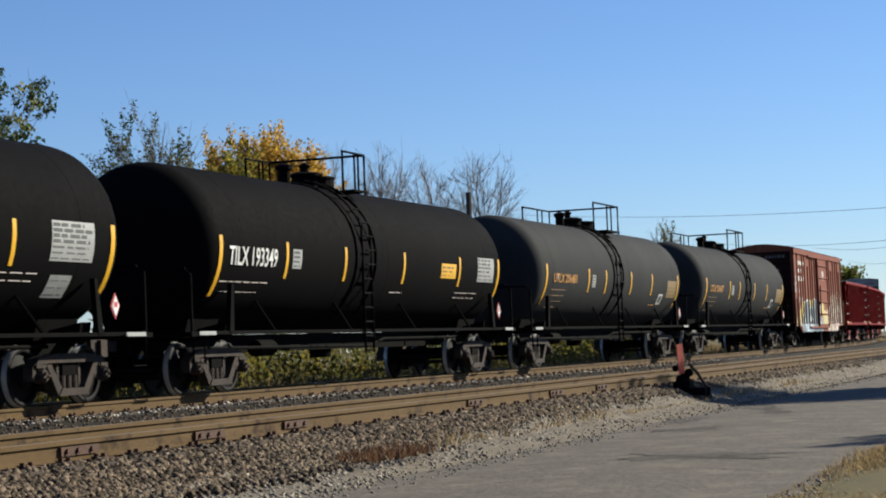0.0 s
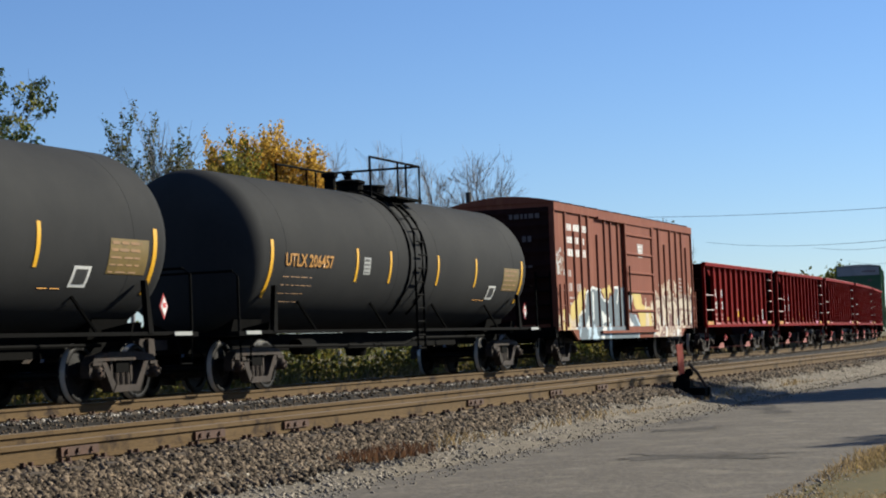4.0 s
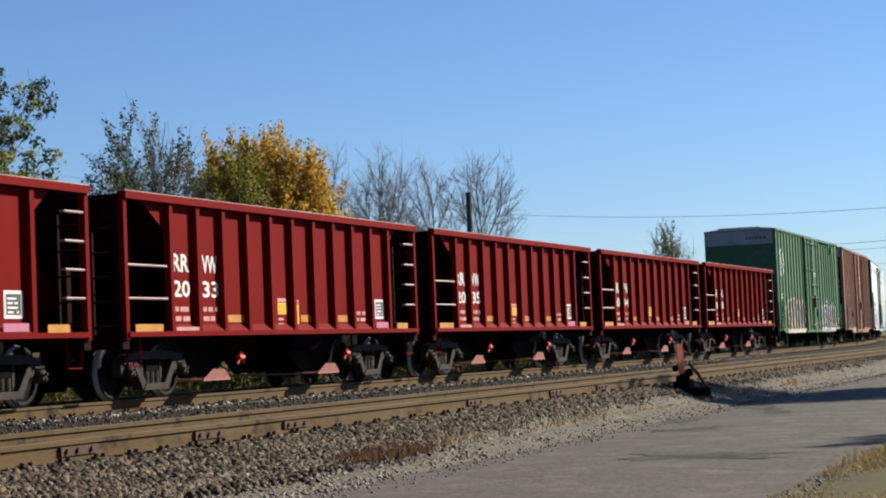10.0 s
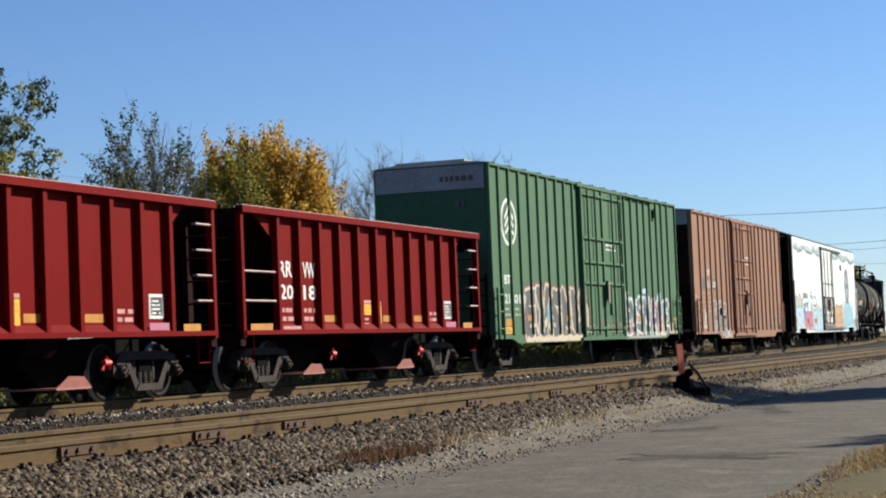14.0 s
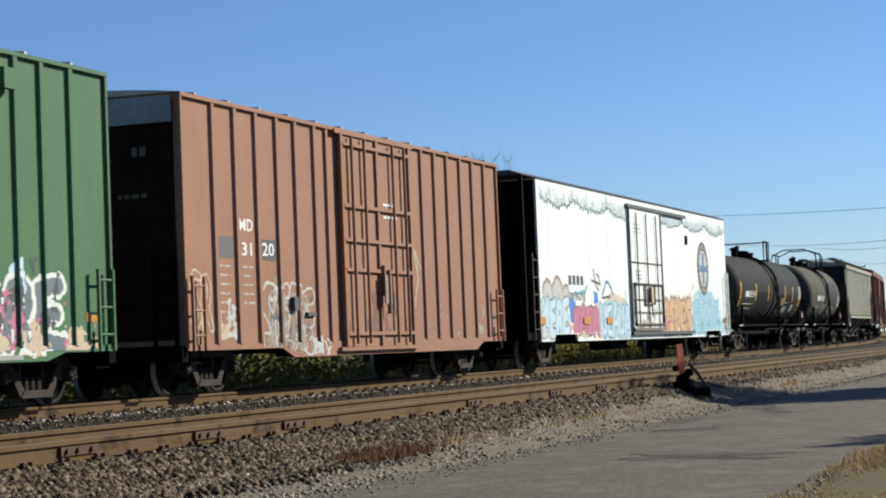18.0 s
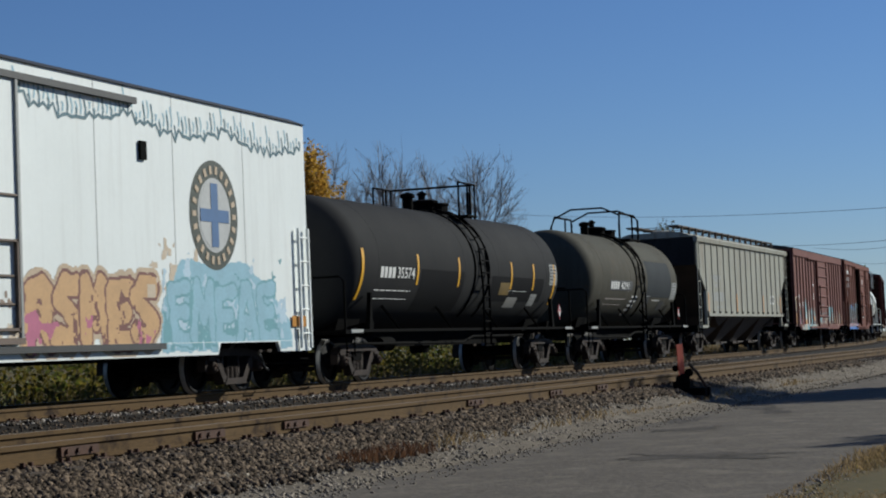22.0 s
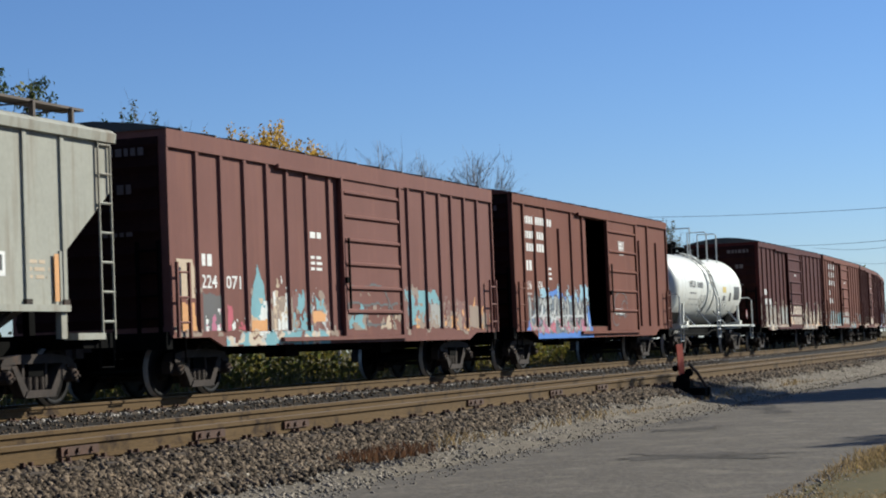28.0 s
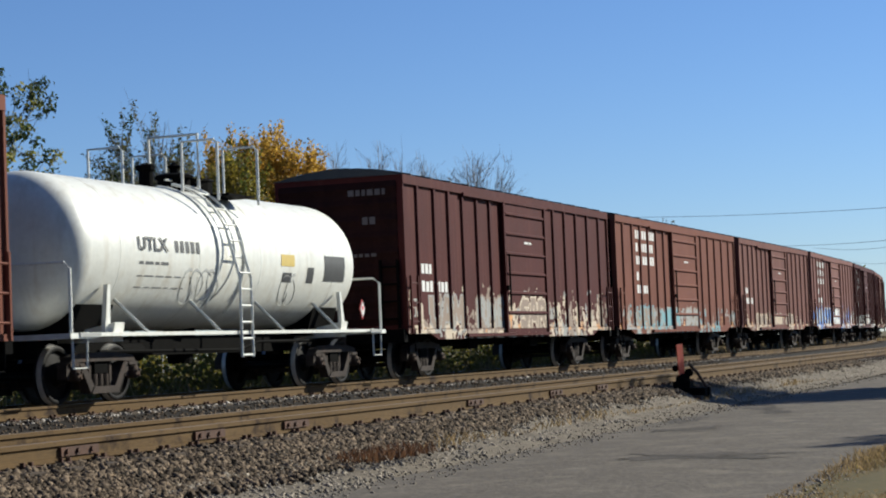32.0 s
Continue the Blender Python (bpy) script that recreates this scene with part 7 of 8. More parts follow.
        sh.add([(8.22 + 0.9 * r * math.cos(2 * math.pi * i / n), y - 0.005 - 0.004 * k, 3.08 + 0.95 * r * math.sin(2 * math.pi * i / n)) for i in range(n)], [tuple(range(n))])
        part("emblem", sh, mt, root, "dark and cream round emblem" if k == 0 else "")
    sh = Shape()
    for i in range(22):
        a = 2 * math.pi * i / 22
        ribbon(sh, [(8.22 + 0.9 * k * math.cos(a), 3.08 + 0.95 * k * math.sin(a)) for k in (0.75, 0.9)], 0.09, y - 0.0145)
    part("emblem_ring", sh, G["buff"], root)
    part("emblem_cross", Shape().box(8.09, 8.35, y - 0.02, y - 0.017, 2.53, 3.63).box(7.69, 8.75, y - 0.0205, y - 0.0175, 2.96, 3.18), G["navy"], root)
    part("side_box", Shape().box(5.65, 5.85, y - 0.05, y, 3.85, 4.15), M_UNDER, root)
    # lettering and spray paint
    for k in range(4):
        part("number_bar", Shape().box(-8.38 + k * 0.39, -8.1 + k * 0.39, y - 0.004, y + 0.001, 2.24, 2.5), M_INK, root)
    lettering(root, "793678", -8.4, 1.8, 0.23, M_INK, y - 0.006, 1.6, label="black stencilled car number")
    m = Mural(x0 + 0.05, x1 - 0.05, 0.7, 2.6, 51, 0.03, 0.024)
    m.rough(["cream", "buff"], -11.2, -2.4, 0.75, 1.7, 0.35, 0.5, 3)
    for cx, r in ((-10.35, 0.42), (-9.45, 0.5), (-8.65, 0.3)):
        m.blob("dun", [(cx + (r + 0.05) * math.cos(q * 0.3), 1.9 + (r * 1.05 + 0.05) * math.sin(q * 0.3)) for q in range(21)])
        m.blob("silver", [(cx + r * math.cos(q * 0.3), 1.86 + r * math.sin(q * 0.3)) for q in range(21)])
    m.rough(["buff", "grey"], -10.7, -8.4, 1.6, 2.35, 0.2, 0.3, 4)
    m.letters(-10.85, -8.45, 0.76, 1.85, 4, 0.26, "pale", "steel", 0.04, None, 52)
    m.blob("blue", [(-8.35, 1.2), (-8.4, 1.75), (-8.1, 1.95), (-7.8, 1.7), (-7.95, 1.2)]).blob("blue", [(-5.95, 1.75), (-5.9, 2.1), (-5.5, 2.05), (-5.5, 1.75)])
    m.line("teal", 0.12, [(-7.8, 2.0), (-6.8, 2.05), (-6.6, 2.2)])
    m.letters(-8.0, -5.55, 0.86, 1.65, 4, 0.3, "pink", "plum", 0.04, None, 53)
    m.blob("cream", [(-5.3, 0.75), (-5.2, 1.5), (-4.6, 1.9), (-4.0, 2.1), (-2.5, 1.9), (-2.4, 0.75)])
    m.letters(-5.3, -2.05, 0.76, 1.75, 5, 0.2, "pale", "steel", 0.035, "sky", 54)
    m.line("navy", 0.09, [(-5.0 + 1.15 * i / 10, 2.0 + 0.38 * math.sin(math.pi * i / 10)) for i in range(11)])
    m.line("black", 0.07, [(-5.05, 1.93), (-4.2, 1.93)])
    m.rough(["sky"], -3.6, -2.4, 1.4, 2.25, 0.6, 0.3, 6)
    m.rough(["silver", "cream", "dun"], d0, d1, 0.95, 1.6, 0.3, 0.3, 7)
    m.letters(2.25, 6.1, 0.8, 1.95, 5, 0.32, "sand", "umber", 0.05, "buff", 55)
    m.rough(["pink"], 2.2, 6.0, 0.8, 1.5, 0.12, 0.4, 8).rough(["umber"], 2.2, 6.0, 0.8, 1.8, 0.1, 0.2, 12)
    m.rough(["cream"], 5.8, 7.6, 1.6, 2.6, 0.4, 0.4, 9)
    m.blob("sky", [(6.2, 0.75), (6.3, 1.6), (7.0, 2.3), (8.2, 2.2), (9.4, 2.3), (10.4, 1.8), (11.2, 1.2), (11.2, 0.75)])
    m.rough(["pale", "teal"], 6.3, 11.0, 0.78, 2.1, 0.45, 0.3, 57)
    m.letters(6.5, 10.6, 0.8, 1.95, 5, 0.24, "sky", "teal", 0.04, None, 56)
    m.on(root, lambda x: dy - 0.004 if d0 < x < d1 else y - 0.004, (0.9, y - 0.014), lambda x: 0.7 if x < -9.9 or -7.7 < x < 8.2 or x > 10.7 else 0.9)
    sh = Shape()
    for pts in ([(-5.9, 2.75), (-5.7, 2.3), (-5.4, 2.1)], [(-6.1, 2.4), (-5.2, 2.3)], [(-5.6, 2.6), (-5.3, 2.5), (-5.2, 2.25)]):
        ribbon(sh, pts, 0.07, y - 0.006)
    part("spray_tag", sh, M_INK, root, "small black sprayed tag")
    for x in (-11.3, -7.1, -4.7, 11.2):
        plate_on(root, x, x + 0.62, 1.15, 1.35, y - 0.03, M_AMBER, "reflector", "amber reflector")


mat_rustrod = mat("rust_stained_steel", (0.13, 0.09, 0.065), (0.07, 0.045, 0.03), 0.7, big=2, fine=20)
mat_garland = mat("garland_paint", (0.032, 0.085, 0.11), (0.08, 0.17, 0.2), 0.6, big=2, fine=20)

black_tanks()
brown_boxcars()
hoppers()
plug_door_cars()
reefer()
grey_tanks()
covered_hopper()
white_tank()
tail_boxcars()

# ---- trees and weeds ----
def bent(p, q, lift, rng, n=4):
    p, q = np.array(p), np.array(q)
    mid = (p + q) / 2 + np.array([rng.normal(0, 0.12), rng.normal(0, 0.12), lift])
    return [tuple((1 - t) ** 2 * p + 2 * t * (1 - t) * mid + t * t * q) for t in np.linspace(0, 1, n)]


def leaf_cards(centres, spread, size, per, rng, up=0.2):
    """Small folded leaves scattered round the ends of twigs."""
    n = len(centres) * per
    c = np.repeat(np.array(centres), per, axis=0) + rng.normal(0, 1, (n, 3)) * spread
    a = rng.normal(0, 1, (n, 3))
    a[:, 2] += up
    a /= np.linalg.norm(a, axis=1)[:, None]
    b = np.cross(a, rng.normal(0, 1, (n, 3)))
    b /= np.linalg.norm(b, axis=1)[:, None]
    s = size * rng.uniform(0.6, 1.4, (n, 1))
    k = np.cross(a, b) * s * 0.25
    v = np.stack([c - a * s, c + b * s * 0.55 + k, c + a * s, c - b * s * 0.55 + k], 1)
    f = np.arange(n * 4).reshape(n, 4)
    return v.reshape(-1, 3), f


def tree(name, label, x, y, height, width, seed, bark, leaves=(), limbs=22, twigs=7, finer=0, leaf=0.16, per=16, spread=0.33, low=0.3, ground_z=-0.62, thick=0.22, shape=1.0, droop=0.0, group="trees"):
    """A tapered trunk, limbs that reach an uneven crown, twigs, and leaves where leaves is given: (material, share)."""
    rng = np.random.default_rng(seed)
    root = thing(name, label, "tree", group)
    root.location = (x, y, ground_z)
    wood = Shape()
    top = np.array([rng.normal(0, 0.3), rng.normal(0, 0.3), height * 0.86])
    trunk = [(0, 0, 0), (0.1, 0.05, height * 0.2), (0.05, -0.1, height * 0.45), tuple(top * (0.8, 0.8, 0.8)), tuple(top)]
    wood.tube(trunk, thick, 7, taper=0.03)
    fine = Shape()
    ends = []
    for i in range(limbs):
        az = rng.uniform(0, 2 * math.pi)
        h = low + (1 - low) * rng.random() ** 0.75
        r = width / 2 * math.sqrt(max(0.02, 1 - ((h - low * 0.9) / (1.02 - low * 0.9)) ** 2 * shape)) * rng.uniform(0.55, 1.08)
        start_h = max(low * 0.6, h - rng.uniform(0.16, 0.34))
        start = np.array([0.05, 0, height * start_h]) + rng.normal(0, 0.05, 3)
        tip = np.array([r * math.cos(az), r * math.sin(az), height * h - droop * r])
        path = bent(start, tip, 0.4, rng, 5)
        wood.tube(path, 0.075 * thick / 0.22, 5, taper=0.022)
        for j in range(twigs):
            t = rng.uniform(0.3, 1.0)
            base = np.array(path[min(4, int(t * 4.99))])
            end = base + rng.normal(0, 1, 3) * np.array([0.6, 0.6, 0.45]) * (width / 6.5) + np.array([0.25 * math.cos(az), 0.25 * math.sin(az), 0.5])
            tw = bent(base, end, 0.15, rng, 3)
            fine.tube(tw, 0.028, 3, taper=0.012)
            ends.append(tw[2])
            for m in range(finer):
                b2 = np.array(tw[1 + (m % 2)])
                e2 = b2 + rng.normal(0, 1, 3) * 0.42 + np.array([0.12 * math.cos(az), 0.12 * math.sin(az), 0.38])
                fine.tube([tuple(b2), tuple((b2 + e2) / 2 + rng.normal(0, 0.04, 3)), tuple(e2)], 0.017, 3, taper=0.008)
                ends.append(tuple(e2))
    part("trunk", wood, bark, root)
    part("branchwork", fine, bark, root)
    ends = np.array(ends)
    order = rng.permutation(len(ends))
    at = 0
    for material, share in leaves:
        cnt = int(len(ends) * share)
        v, f = leaf_cards(ends[order[at:at + cnt]], spread, leaf, per, rng)
        at += cnt
        tagged(part("crown", mesh_of("crown", v, f, material), None, root), kind="stuff")
    return root


def branchy(name, label, x, y, height, width, seed, bark, leaves=(), crown=0.4, tips=320, mains=9, subs=6, twigs=4, rise=0.35, thick=0.16, fine_r=0.013, leaf=0.09, per=10, spread=(0.12, 0.12, 0.2),
            keep=1.0, toward=(0, 0, 0), ground_z=-0.62, group="trees", fork=0.16, ragged=0.22, wide=0.42, shell=0.42):
    """A tree whose limbs part again and again to fill an uneven crown from crown * height upwards; leaves cling in clumps to the last twigs.
    wide: how high in the crown it is widest; keep: the share of clumps in leaf; toward: where the first of the leaf colours gathers."""
    rng = np.random.default_rng(seed)
    root = thing(name, label, "tree", group)
    root.location = (x, y, ground_z)
    deep = height * (1 - crown)
    d = rng.normal(size=(tips, 3))
    d /= np.linalg.norm(d, axis=1)[:, None]
    bump = 1 + ragged * np.array([noise.noise(Vector(v) * 2.3 + Vector((seed, 0, 0))) + 0.6 * noise.noise(Vector(v) * 5.5) for v in d])
    p = d * (rng.random(tips) ** shell * bump)[:, None]
    zc = height * crown + deep * wide
    p = np.stack([p[:, 0] * width / 2, p[:, 1] * width / 2, zc + p[:, 2] * np.where(p[:, 2] > 0, deep * (1 - wide), deep * wide)], 1)
    p[:, 2] *= height / p[:, 2].max()
    wood, fine, spots = Shape(), Shape(), []
    wood.tube([(0, 0, 0), (0.05, 0.03, height * 0.2), (0.02, -0.04, height * 0.4), (0, 0, height * 0.6)], thick, 7, taper=thick * 0.35)

    def groups(pts, k):
        seeds = pts[rng.choice(len(pts), min(k, len(pts)), replace=False)]
        for _ in range(3):
            near = np.argmin(((pts[:, None] - seeds[None]) ** 2).sum(2), 1)
            seeds = np.array([pts[near == m].mean(0) if (near == m).any() else seeds[m] for m in range(len(seeds))])
        return [pts[near == m] for m in range(len(seeds)) if (near == m).any()]

    def limb(a, b, lift, n=5):
        mid = a + (b - a) * 0.5 + np.array([0, 0, -lift * np.linalg.norm((b - a)[:2])]) + rng.normal(0, 0.05, 3) * np.linalg.norm(b - a)
        t = np.linspace(0, 1, n)[:, None]
        return (1 - t) ** 2 * a + 2 * t * (1 - t) * mid + t * t * b

    for cluster in groups(p, mains):
        c = cluster.mean(0)
        foot = np.array([0, 0, min(height * 0.58, max(height * fork, c[2] - 0.9 * np.hypot(c[0], c[1]) - height * 0.12))])
        hub = foot + (c - foot) * 0.72
        path = limb(foot, hub, 0.12)
        wood.tube([tuple(q) for q in path], thick * 0.5, 5, taper=thick * 0.24)
        for sub in groups(cluster, subs):
            sc = sub.mean(0)
            joint = path[rng.integers(2, 5)]
            knee = joint + (sc - joint) * 0.75
            path2 = limb(joint, knee, 0.1, 4)
            wood.tube([tuple(q) for q in path2], thick * 0.22, 4, taper=fine_r * 1.6)
            leafed = rng.random() < keep
            for tip in sub:
                start = path2[rng.integers(1, 4)]
                path3 = limb(start, tip, 0.12, 4)
                fine.tube([tuple(q) for q in path3], fine_r * 1.5, 3, taper=fine_r)
                out = tip - start
                out = out / (np.linalg.norm(out) + 1e-6)
                if leaves and leafed:
                    spots += [path3[2], path3[3], path3[3] + (out * 0.5 + np.array([0, 0, rise])) * 0.35, path3[3] + (out * 0.5 + np.array([0, 0, rise])) * 0.7]
                for k in range(twigs):
                    b = path3[rng.integers(1, 4)]
                    e = b + (out * 0.6 + rng.normal(0, 0.5, 3) + np.array([0, 0, rise])) * rng.uniform(0.35, 0.75)
                    fine.tube([tuple(b), tuple((b + e) / 2 + rng.normal(0, 0.03, 3)), tuple(e)], fine_r * 0.8, 3, taper=fine_r * 0.45)
    part("trunk", wood, bark, root)
    part("branchwork", fine, bark, root)
    if leaves:
        spots = np.array(spots)
        score = spots @ np.array(toward) + 0.9 * np.sin(spots[:, 0] * 2.1 + 2 * np.sin(spots[:, 2] * 1.3)) + rng.normal(0, 0.4, len(spots))
        order = np.argsort(-score)
        at = 0
        for material, share in leaves:
            cnt = int(len(order) * share)
            v, f = leaf_cards(spots[order[at:at + cnt]], np.array(spread), leaf, per, rng, 0.6)
            at += cnt
            tagged(part("crown", mesh_of("crown", v, f, material), None, root), kind="stuff")
    return root


branchy("leafy_tree", "yellow-green tree with leafy boughs behind the line", 66.6, 45, 14.4, 7.2, 2, M_BARK, [(M_LIMELEAF, 0.75), (M_DARKLEAF, 0.25)], 0.3, 330, 16, 5, 2, 0.1, leaf=0.1, per=16, spread=(0.15, 0.15, 0.1), toward=(0, 0, -0.3), ragged=0.5, wide=0.3, shell=0.3)
branchy("sparse_tree", "thin half-bare tree with dull green leaves", 82.0, 45, 13.0, 5.6, 5, M_PALEBARK, [(M_DARKLEAF, 0.5), (M_DULLLEAF, 0.5)], 0.42, 330, 9, 6, 3, 0.4, leaf=0.085, per=12, spread=(0.1, 0.1, 0.16), keep=0.5, thick=0.13, ragged=0.4, wide=0.5, shell=0.32)
branchy("golden_tree", "round golden autumn tree behind the railway", 93.8, 45, 12.8, 8.0, 7, M_BARK, [(M_OLIVELEAF, 0.4), (M_GOLD, 0.6)], 0.36, 760, 18, 8, 1, 0.6, leaf=0.105, per=18, shell=0.22, spread=(0.13, 0.13, 0.22), toward=(-0.25, 0.35, -0.5), ragged=0.3, wide=0.5)
branchy("green_bush_tree", "small olive-green tree beside the golden one", 88.8, 44, 11.6, 5.0, 8, M_BARK, [(M_GREENLEAF, 0.4), (M_OLIVELEAF, 0.6)], 0.36, 260, 10, 6, 1, 0.6, leaf=0.09, per=15, spread=(0.13, 0.13, 0.22), ragged=0.35)
branchy("bush_tree", "low grey-green bushy tree", 77.6, 44, 10.0, 3.0, 9, M_PALEBARK, [(M_DULLLEAF, 1.0)], 0.4, 100, 6, 5, 3, 0.4, leaf=0.08, per=8, keep=0.8)
for tx, ty, th, tw, seed, label in ((110.2, 45, 13.7, 4.2, 11, "bare grey autumn tree with upright limbs"), (105.6, 46, 13.0, 4.2, 18, "small bare autumn tree"), (114.4, 45.5, 13.8, 4.0, 12, "slender bare autumn tree"),
                                    (129.6, 45, 14.9, 6.0, 13, "bare grey autumn tree with a wide crown"), (121.9, 46, 14.2, 4.4, 17, "bare grey autumn tree")):
    branchy("bare_tree", label, tx, ty, th, tw, seed, M_PALEBARK, (), 0.4, 300 if tw > 5 else 190, 8, 6, 6, 0.4, thick=0.12, fine_r=0.013, group="bare trees", ragged=0.3, wide=0.5, shell=0.3)
branchy("far_tree", "distant thin tree losing its leaves", 182.5, 45, 12.2, 3.2, 19, M_BARK, [(M_DULLLEAF, 1.0)], 0.4, 120, 7, 5, 4, 0.4, leaf=0.12, per=4, keep=0.3, fine_r=0.018, group="far trees")
branchy("far_tree", "distant thin tree losing its leaves", 191.2, 46, 12.7, 4.2, 23, M_BARK, [(M_DULLLEAF, 1.0)], 0.4, 170, 7, 5, 4, 0.4, leaf=0.12, per=5, keep=0.4, fine_r=0.018, group="far trees")
branchy("roadside_tree", "young roadside tree with a few leafy limbs that shade the road", 32.6, -6.65, 8.2, 3.4, 71, M_BARK, [(M_DULLLEAF, 1.0)], 0.4, 70, 5, 4, 2, 0.5, leaf=0.12, per=34, spread=(0.12, 0.12, 0.16), keep=0.8, thick=0.12)
branchy("roadside_tree", "dense roadside tree that shades the road", 47.4, -3.6, 9.9, 5.2, 29, M_BARK, [(M_GREENLEAF, 1.0)], 0.25, 260, 12, 6, 1, 0.4, leaf=0.16, per=26, spread=(0.25, 0.25, 0.28))
for k, (tx, ty, th, tw) in enumerate(((296, 45, 10.6, 9.0), (304, 48, 9.6, 8.0), (330, 52, 10.5, 9.0), (352, 56, 10.2, 10.0), (268, 48, 8.0, 8.0))):
    tree("far_tree", "distant dark green tree", tx, ty, th, tw, 31 + k, M_BARK, [(M_GREENLEAF, 1.0)], 26, 7, 0, 0.34, 16, 0.5, 0.15, group="far trees")


def weeds(name, n, place, height, width, material, label, seed, lean=0.35):
    """Upright blades and stalks: place(rng, n) gives feet and a height factor."""
    rng = np.random.default_rng(seed)
    foot, tall = place(rng, n)
    h = height * tall[:, None] * rng.uniform(0.5, 1.1, (n, 1))
    d = rng.normal(0, lean, (n, 3)) * h
    d[:, 2] = h[:, 0]
    az = rng.uniform(0, math.pi, n)
    w = np.stack([np.cos(az), np.sin(az), np.zeros(n)], 1) * width * rng.uniform(0.6, 1.4, (n, 1))
    v = np.stack([foot - w * 0.5, foot + w * 0.5, foot + d * 0.6 + w * 0.5, foot + d, foot + d * 0.6 - w * 0.5], 1)
    f = np.arange(n * 5).reshape(n, 5)
    return tagged(new(name, mesh_of(name, v.reshape(-1, 3), f, material)), label, "weeds", kind="stuff")


def bank(x0, x1, y0, y1, z=-0.62, wave=0.5):
    def place(rng, n):
        x = x0 + (x1 - x0) * rng.random(n)
        y = y0 + (y1 - y0) * rng.random(n)
        t = 1 - wave * (0.5 + 0.5 * np.sin(x * 0.9 + 1.3 * np.sin(x * 0.31) + y * 0.8))
        return np.stack([x, y, np.full(n, z)], 1), t
    return place


def bushes(name, n, x0, x1, y0, y1, height, material, label, seed):
    """Low tangled shrubs: leaves heaped in uneven mounds."""
    rng = np.random.default_rng(seed)
    m = n // 60
    cx, cy = x0 + (x1 - x0) * rng.random(m), y0 + (y1 - y0) * rng.random(m)
    hh = height * rng.uniform(0.45, 1.0, m)
    heads = np.stack([cx, cy, -0.62 + hh * 0.5], 1)
    c = np.repeat(heads, 60, axis=0) + rng.normal(0, 1, (m * 60, 3)) * np.stack([np.full(m * 60, 0.42), np.full(m * 60, 0.42), np.repeat(hh * 0.3, 60)], 1)
    c[:, 2] = np.maximum(c[:, 2], -0.6)
    v, f = leaf_cards(c, 0.02, 0.075, 1, rng, 0.5)
    return tagged(new(name, mesh_of(name, v, f, material)), label, "bushes", kind="stuff")


bushes("yellow_brush", 26000, 26, 92, 20.6, 25, 1.75, M_WEED, "yellow-green autumn brush along the far side of the line", 41)
bushes("green_brush", 12000, 26, 92, 21.5, 27, 1.85, M_GREENLEAF, "dark green brush along the far side of the line", 42)
weeds("dry_weeds", 9000, bank(24, 120, 19.3, 23), 1.0, 0.02, M_DRYWEED, "dry brown weed stalks beyond the track", 43)
weeds("far_grass", 7000, bank(60, 220, 21, 40), 0.9, 0.05, M_DRYWEED, "tall dry grass in the distance", 44)
weeds("verge_weeds", 520, bank(16.9, 18.6, 7.0, 7.6, -0.42, 0.3), 0.17, 0.012, M_REDWEED, "red-brown dead weeds on the ballast edge", 45, 0.5)
weeds("ballast_weeds", 1300, bank(19, 44, 7.2, 8.0, -0.42, 0.8), 0.16, 0.012, M_DRYWEED, "dry weeds growing through the ballast", 46, 0.5)
weeds("roadside_grass", 9000, bank(11.5, 24, 1.3, 2.75, -0.54, 0.85), 0.12, 0.008, M_DRYWEED, "dry straw-coloured grass at the road's edge", 47, 0.6)
weeds("roadside_green_grass", 1500, bank(11.5, 24, 1.3, 2.6, -0.54, 0.9), 0.08, 0.008, M_WEED, "green grass blades at the road's edge", 48, 0.6)


def grit(rng, n):
    x = 11.5 + 12 * rng.random(n)
    return np.stack([x, 2.05 + 0.7 * rng.random(n) ** 1.4, np.full(n, -0.53)], 1)


stones("roadside_grit", 1300, grit, 0.0085, "grey grit at the edge of the dry grass", M_PEBBLE, 49)


def far_woods():
    rng = np.random.default_rng(77)
    n = 9000
    x = rng.uniform(40, 900, n)
    y = 150 + 0.12 * x + rng.uniform(0, 30, n)
    hh = 4.5 + 2.0 * np.sin(x * 0.07) * np.sin(x * 0.023) + 1.0 * np.sin(x * 0.31)
    c = np.stack([x, y, -0.6 + hh * rng.random(n) ** 0.7], 1)
    v, f = leaf_cards(c, 0.4, 0.9, 1, rng)
    tagged(new("far_woods", mesh_of("far_woods", v, f, M_DULLLEAF)), "low line of distant autumn woods", "woods", kind="stuff")


far_woods()


# ---- poles and wires ----
def utility_pole():
    p = thing("utility_pole", "dark weathered wooden pole beyond the track", "pole")
    p.location = (84.5, 30, -0.62)
    part("shaft", Shape().tube([(0, 0, 0), (0.02, 0, 4.2), (0.05, 0, 8.45)], 0.17, 9, taper=0.13), M_POLE, p)
    part("stub", Shape().tube([(-0.5, 0.1, 0), (-0.3, 0.05, 6.6)], 0.09, 7, taper=0.08), M_POLE, p)


utility_pole()


def wire(p, q, sag, r):
    p, q = np.array(p), np.array(q)
    pts = [tuple(p + (q - p) * t - np.array([0, 0, 4 * sag * t * (1 - t)])) for t in np.linspace(0, 1, 17)]
    sh = Shape().tube(pts, r, 4)
    tagged(new("overhead_wire", sh.mesh("overhead_wire", M_WIRE)), "thin grey overhead wire against the sky", "wire", "overhead wires")


wire((178, 61, 13.6), (120, 3, 8.4), 0.9, 0.016)
wire((268.6, 60, 14.1), (150, 11.5, 8.0), 0.9, 0.02)
wire((286.7, 48, 13.3), (160, 14, 8.3), 0.8, 0.02)
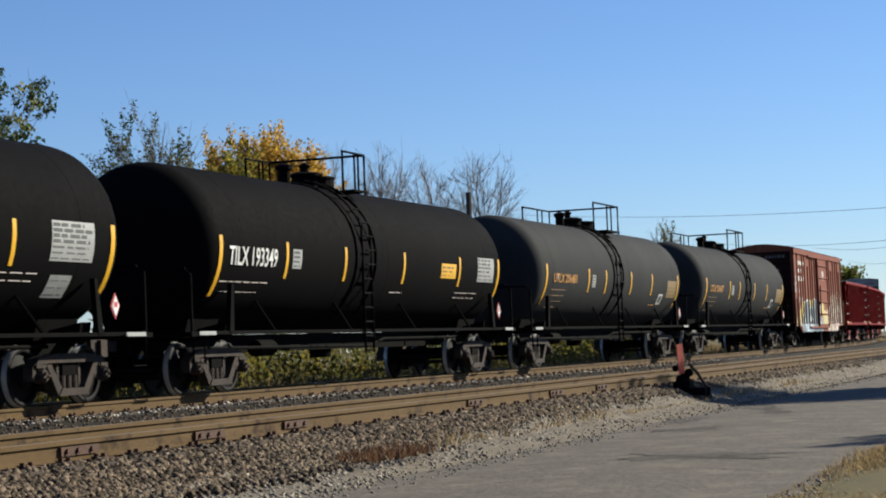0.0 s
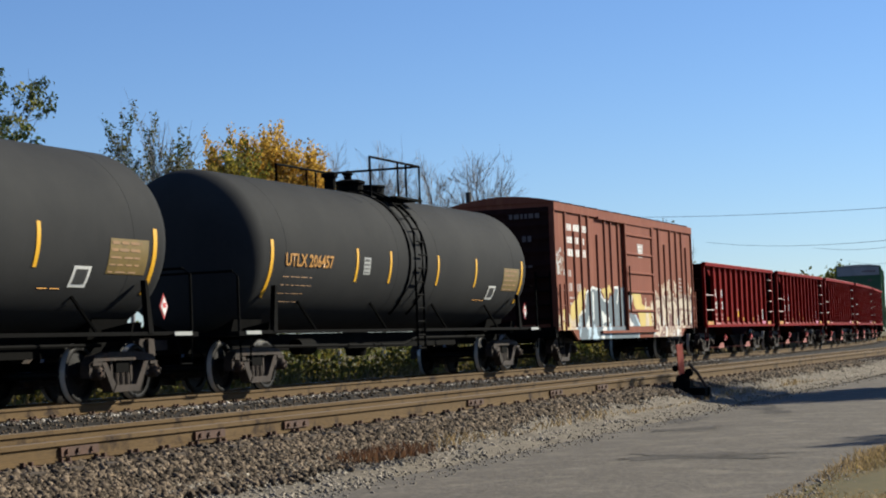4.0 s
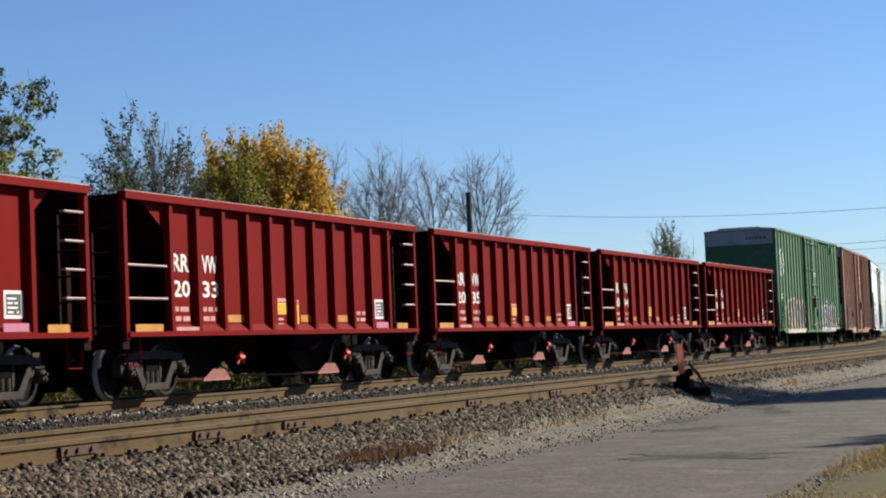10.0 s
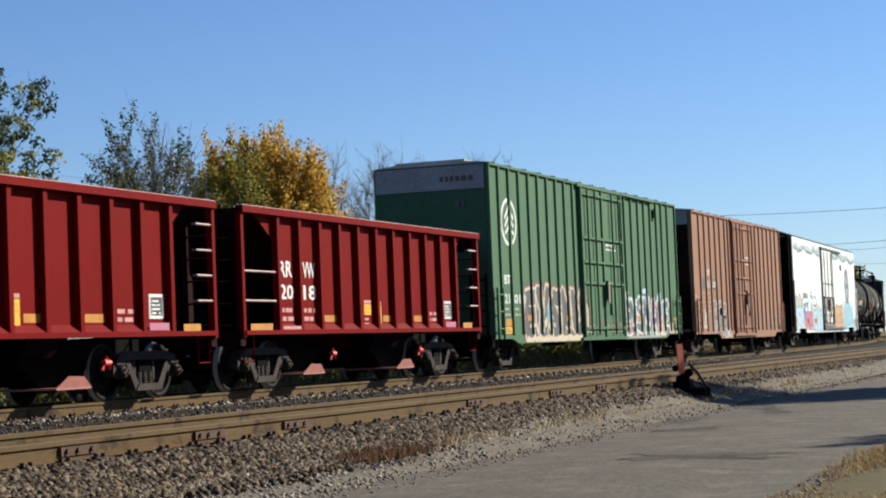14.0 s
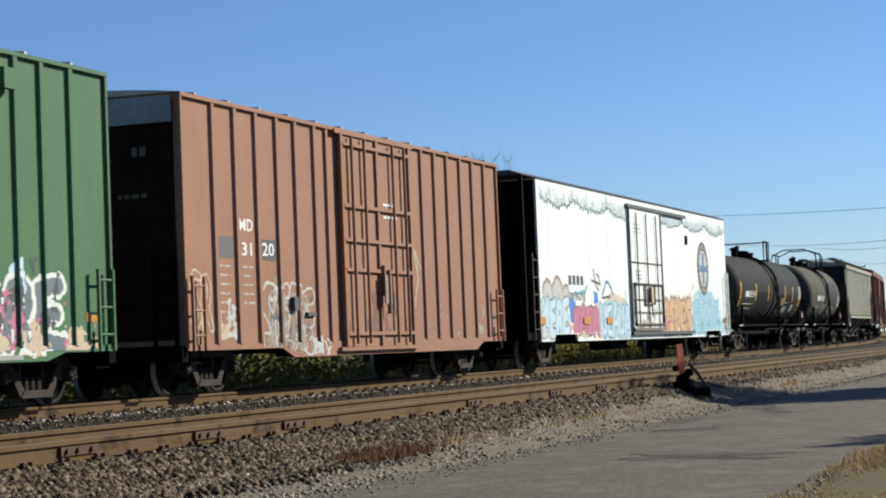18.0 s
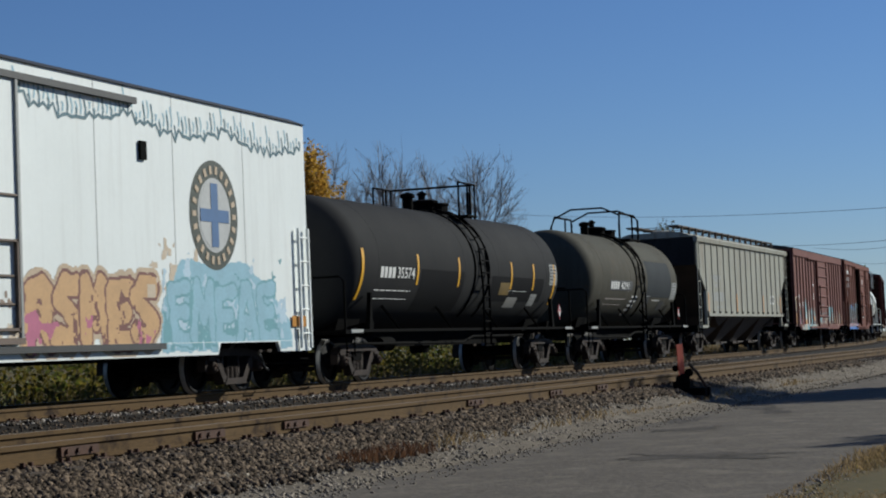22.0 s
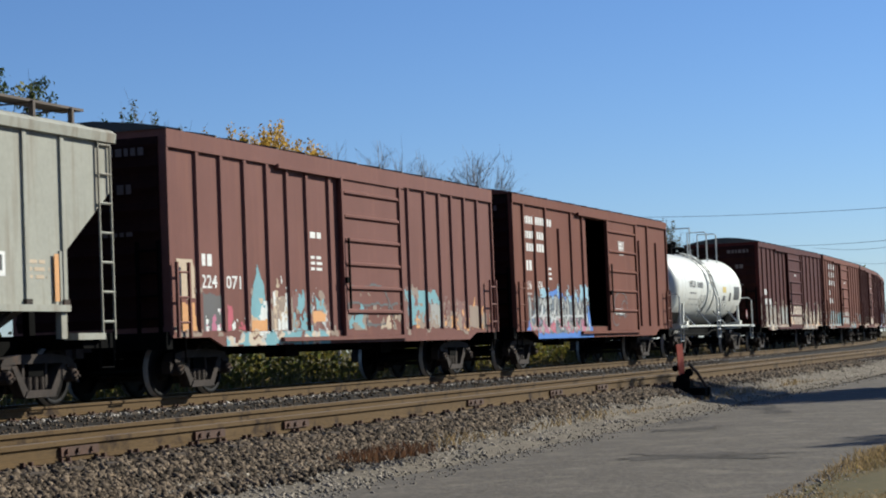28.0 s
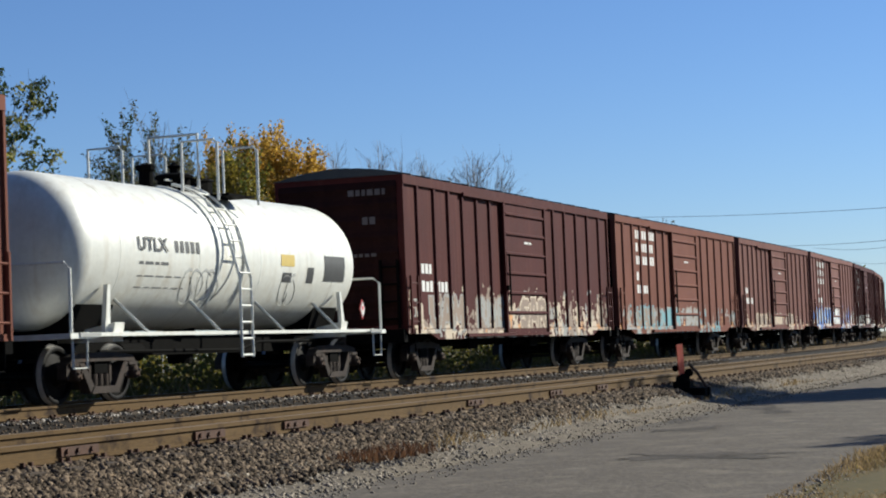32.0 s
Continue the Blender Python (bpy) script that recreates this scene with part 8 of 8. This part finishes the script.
wire((319, 48, 12.3), (180, 19, 7.6), 0.8, 0.02)
wire((69.0, 61, 12.3), (133.0, 59, 12.0), 0.5, 0.014)


# ---- switch stand beside the siding ----
def switch_stand():
    s = thing("switch_stand", "low black switch stand with a faded orange target", "switch stand")
    s.location = (32.8, 7.85, -0.3)
    part("base", Shape().box(-0.2, 0.26, -0.42, 0.2, -0.06, 0.08).prism([(-0.17, 0.06), (0.2, 0.06), (0.13, 0.2), (-0.12, 0.2)], -0.15, 0.15), M_UNDER, s)
    part("housing", Shape().lathe([(0.18, 0.13), (0.27, 0.12), (0.31, 0.08), (0.33, 0.03)], "z", (0, 0, 0), 14), M_UNDER, s)
    part("mast", Shape().tube([(0.02, 0.03, 0.25), (0.02, 0.03, 0.82)], 0.022, 7), M_UNDER, s)
    t = part("target", Shape().prism([(-0.065, 0.24), (0.065, 0.24), (0.075, 0.5), (0.075, 0.84), (-0.075, 0.84), (-0.075, 0.5)], -0.008, 0.008), M_STANDRED, s, "faded orange target blade")
    t.rotation_euler = (0, radians(-4), radians(-28))
    part("cross_blade", Shape().lathe([(-0.012, 0.02), (-0.012, 0.055), (0.012, 0.055), (0.012, 0.02)], "x", (0.02, 0.13, 0.42), 14), M_UNDER, s, "small dark round blade beside the target")
    part("lever", Shape().tube([(0.02, -0.1, 0.5), (0.06, -0.24, 0.34), (0.1, -0.36, 0.12), (0.1, -0.4, 0.0)], 0.026, 7), M_TRUCK, s)
    part("lever_latch", Shape().box(0.04, 0.16, -0.44, -0.36, -0.06, 0.08), M_UNDER, s)
    part("weight", Shape().lathe([(-0.05, 0.02), (-0.04, 0.07), (0.04, 0.07), (0.05, 0.02)], "x", (0.05, -0.1, 0.34), 12), M_UNDER, s)
    for x in (-0.3, 0.32):
        part("head_tie", Shape().box(x - 0.11, x + 0.11, -0.4, 1.3, -0.24, -0.05), M_TIE, s, "long dark timber under the stand")
    part("rod", Shape().tube([(0, 0.1, 0.04), (0, 1.6, 0.1)], 0.025, 6), M_TRUCK, s)


switch_stand()


# ---- an insect that crosses before the lens ----
def insect_thing():
    b = thing("insect", "small dark flying insect with pale wings", "insect")
    part("body", Shape().lathe([(-0.0016, 0.0002), (-0.001, 0.0008), (0.0005, 0.001), (0.0016, 0.0003)], "x", (0, 0, 0), 8), M_INK, b)
    for s in (-1, 1):
        part("wing", Shape().add([(0, 0, 0.0006), (0.0012, s * 0.002, 0.003), (-0.0004, s * 0.0024, 0.0032), (-0.001, s * 0.001, 0.001)], [(0, 1, 2, 3)]), M_PLATE, b)
    return b


INSECT = insect_thing()


# ---- what moves ----
def travelled(t):
    """Metres that the train has gone after t seconds: it gathers speed slightly."""
    return 8.91422 * t + 0.0116818 * t * t + 0.0000241776 * t ** 3


def car_pose(middle, trucks, t):
    u = middle - travelled(t)
    ax, ay, _ = on_line(u - trucks, MAIN)
    bx, by, _ = on_line(u + trucks, MAIN)
    return pose((ax + bx) / 2, (ay + by) / 2, 0, 0, 0, math.degrees(math.atan2(by - ay, bx - ax)))


def motions():
    turns = [k / 15 for k in range(481)]
    times = [0.5 * k for k in range(65)]
    for root, middle, trucks, wheels in CARS:
        walk(root, [(t, car_pose(middle, trucks, t)) for t in times])
        for w in wheels:
            at = w.location.copy()
            walk(w, [(t, pose(at.x, at.y, at.z, 0, -math.degrees(travelled(t) / WHEEL_R), 0)) for t in turns])
    low, high = pose(1.121, 0.392, 0.802), pose(1.121, 0.392, 0.90)
    walk(INSECT, [(0.0, high), (12.8, high), (12.9, pose(1.12, 0.392, 0.87)), (13.0, low), (13.1, pose(1.122, 0.392, 0.87)), (13.2, high), (32.0, high)])


motions()
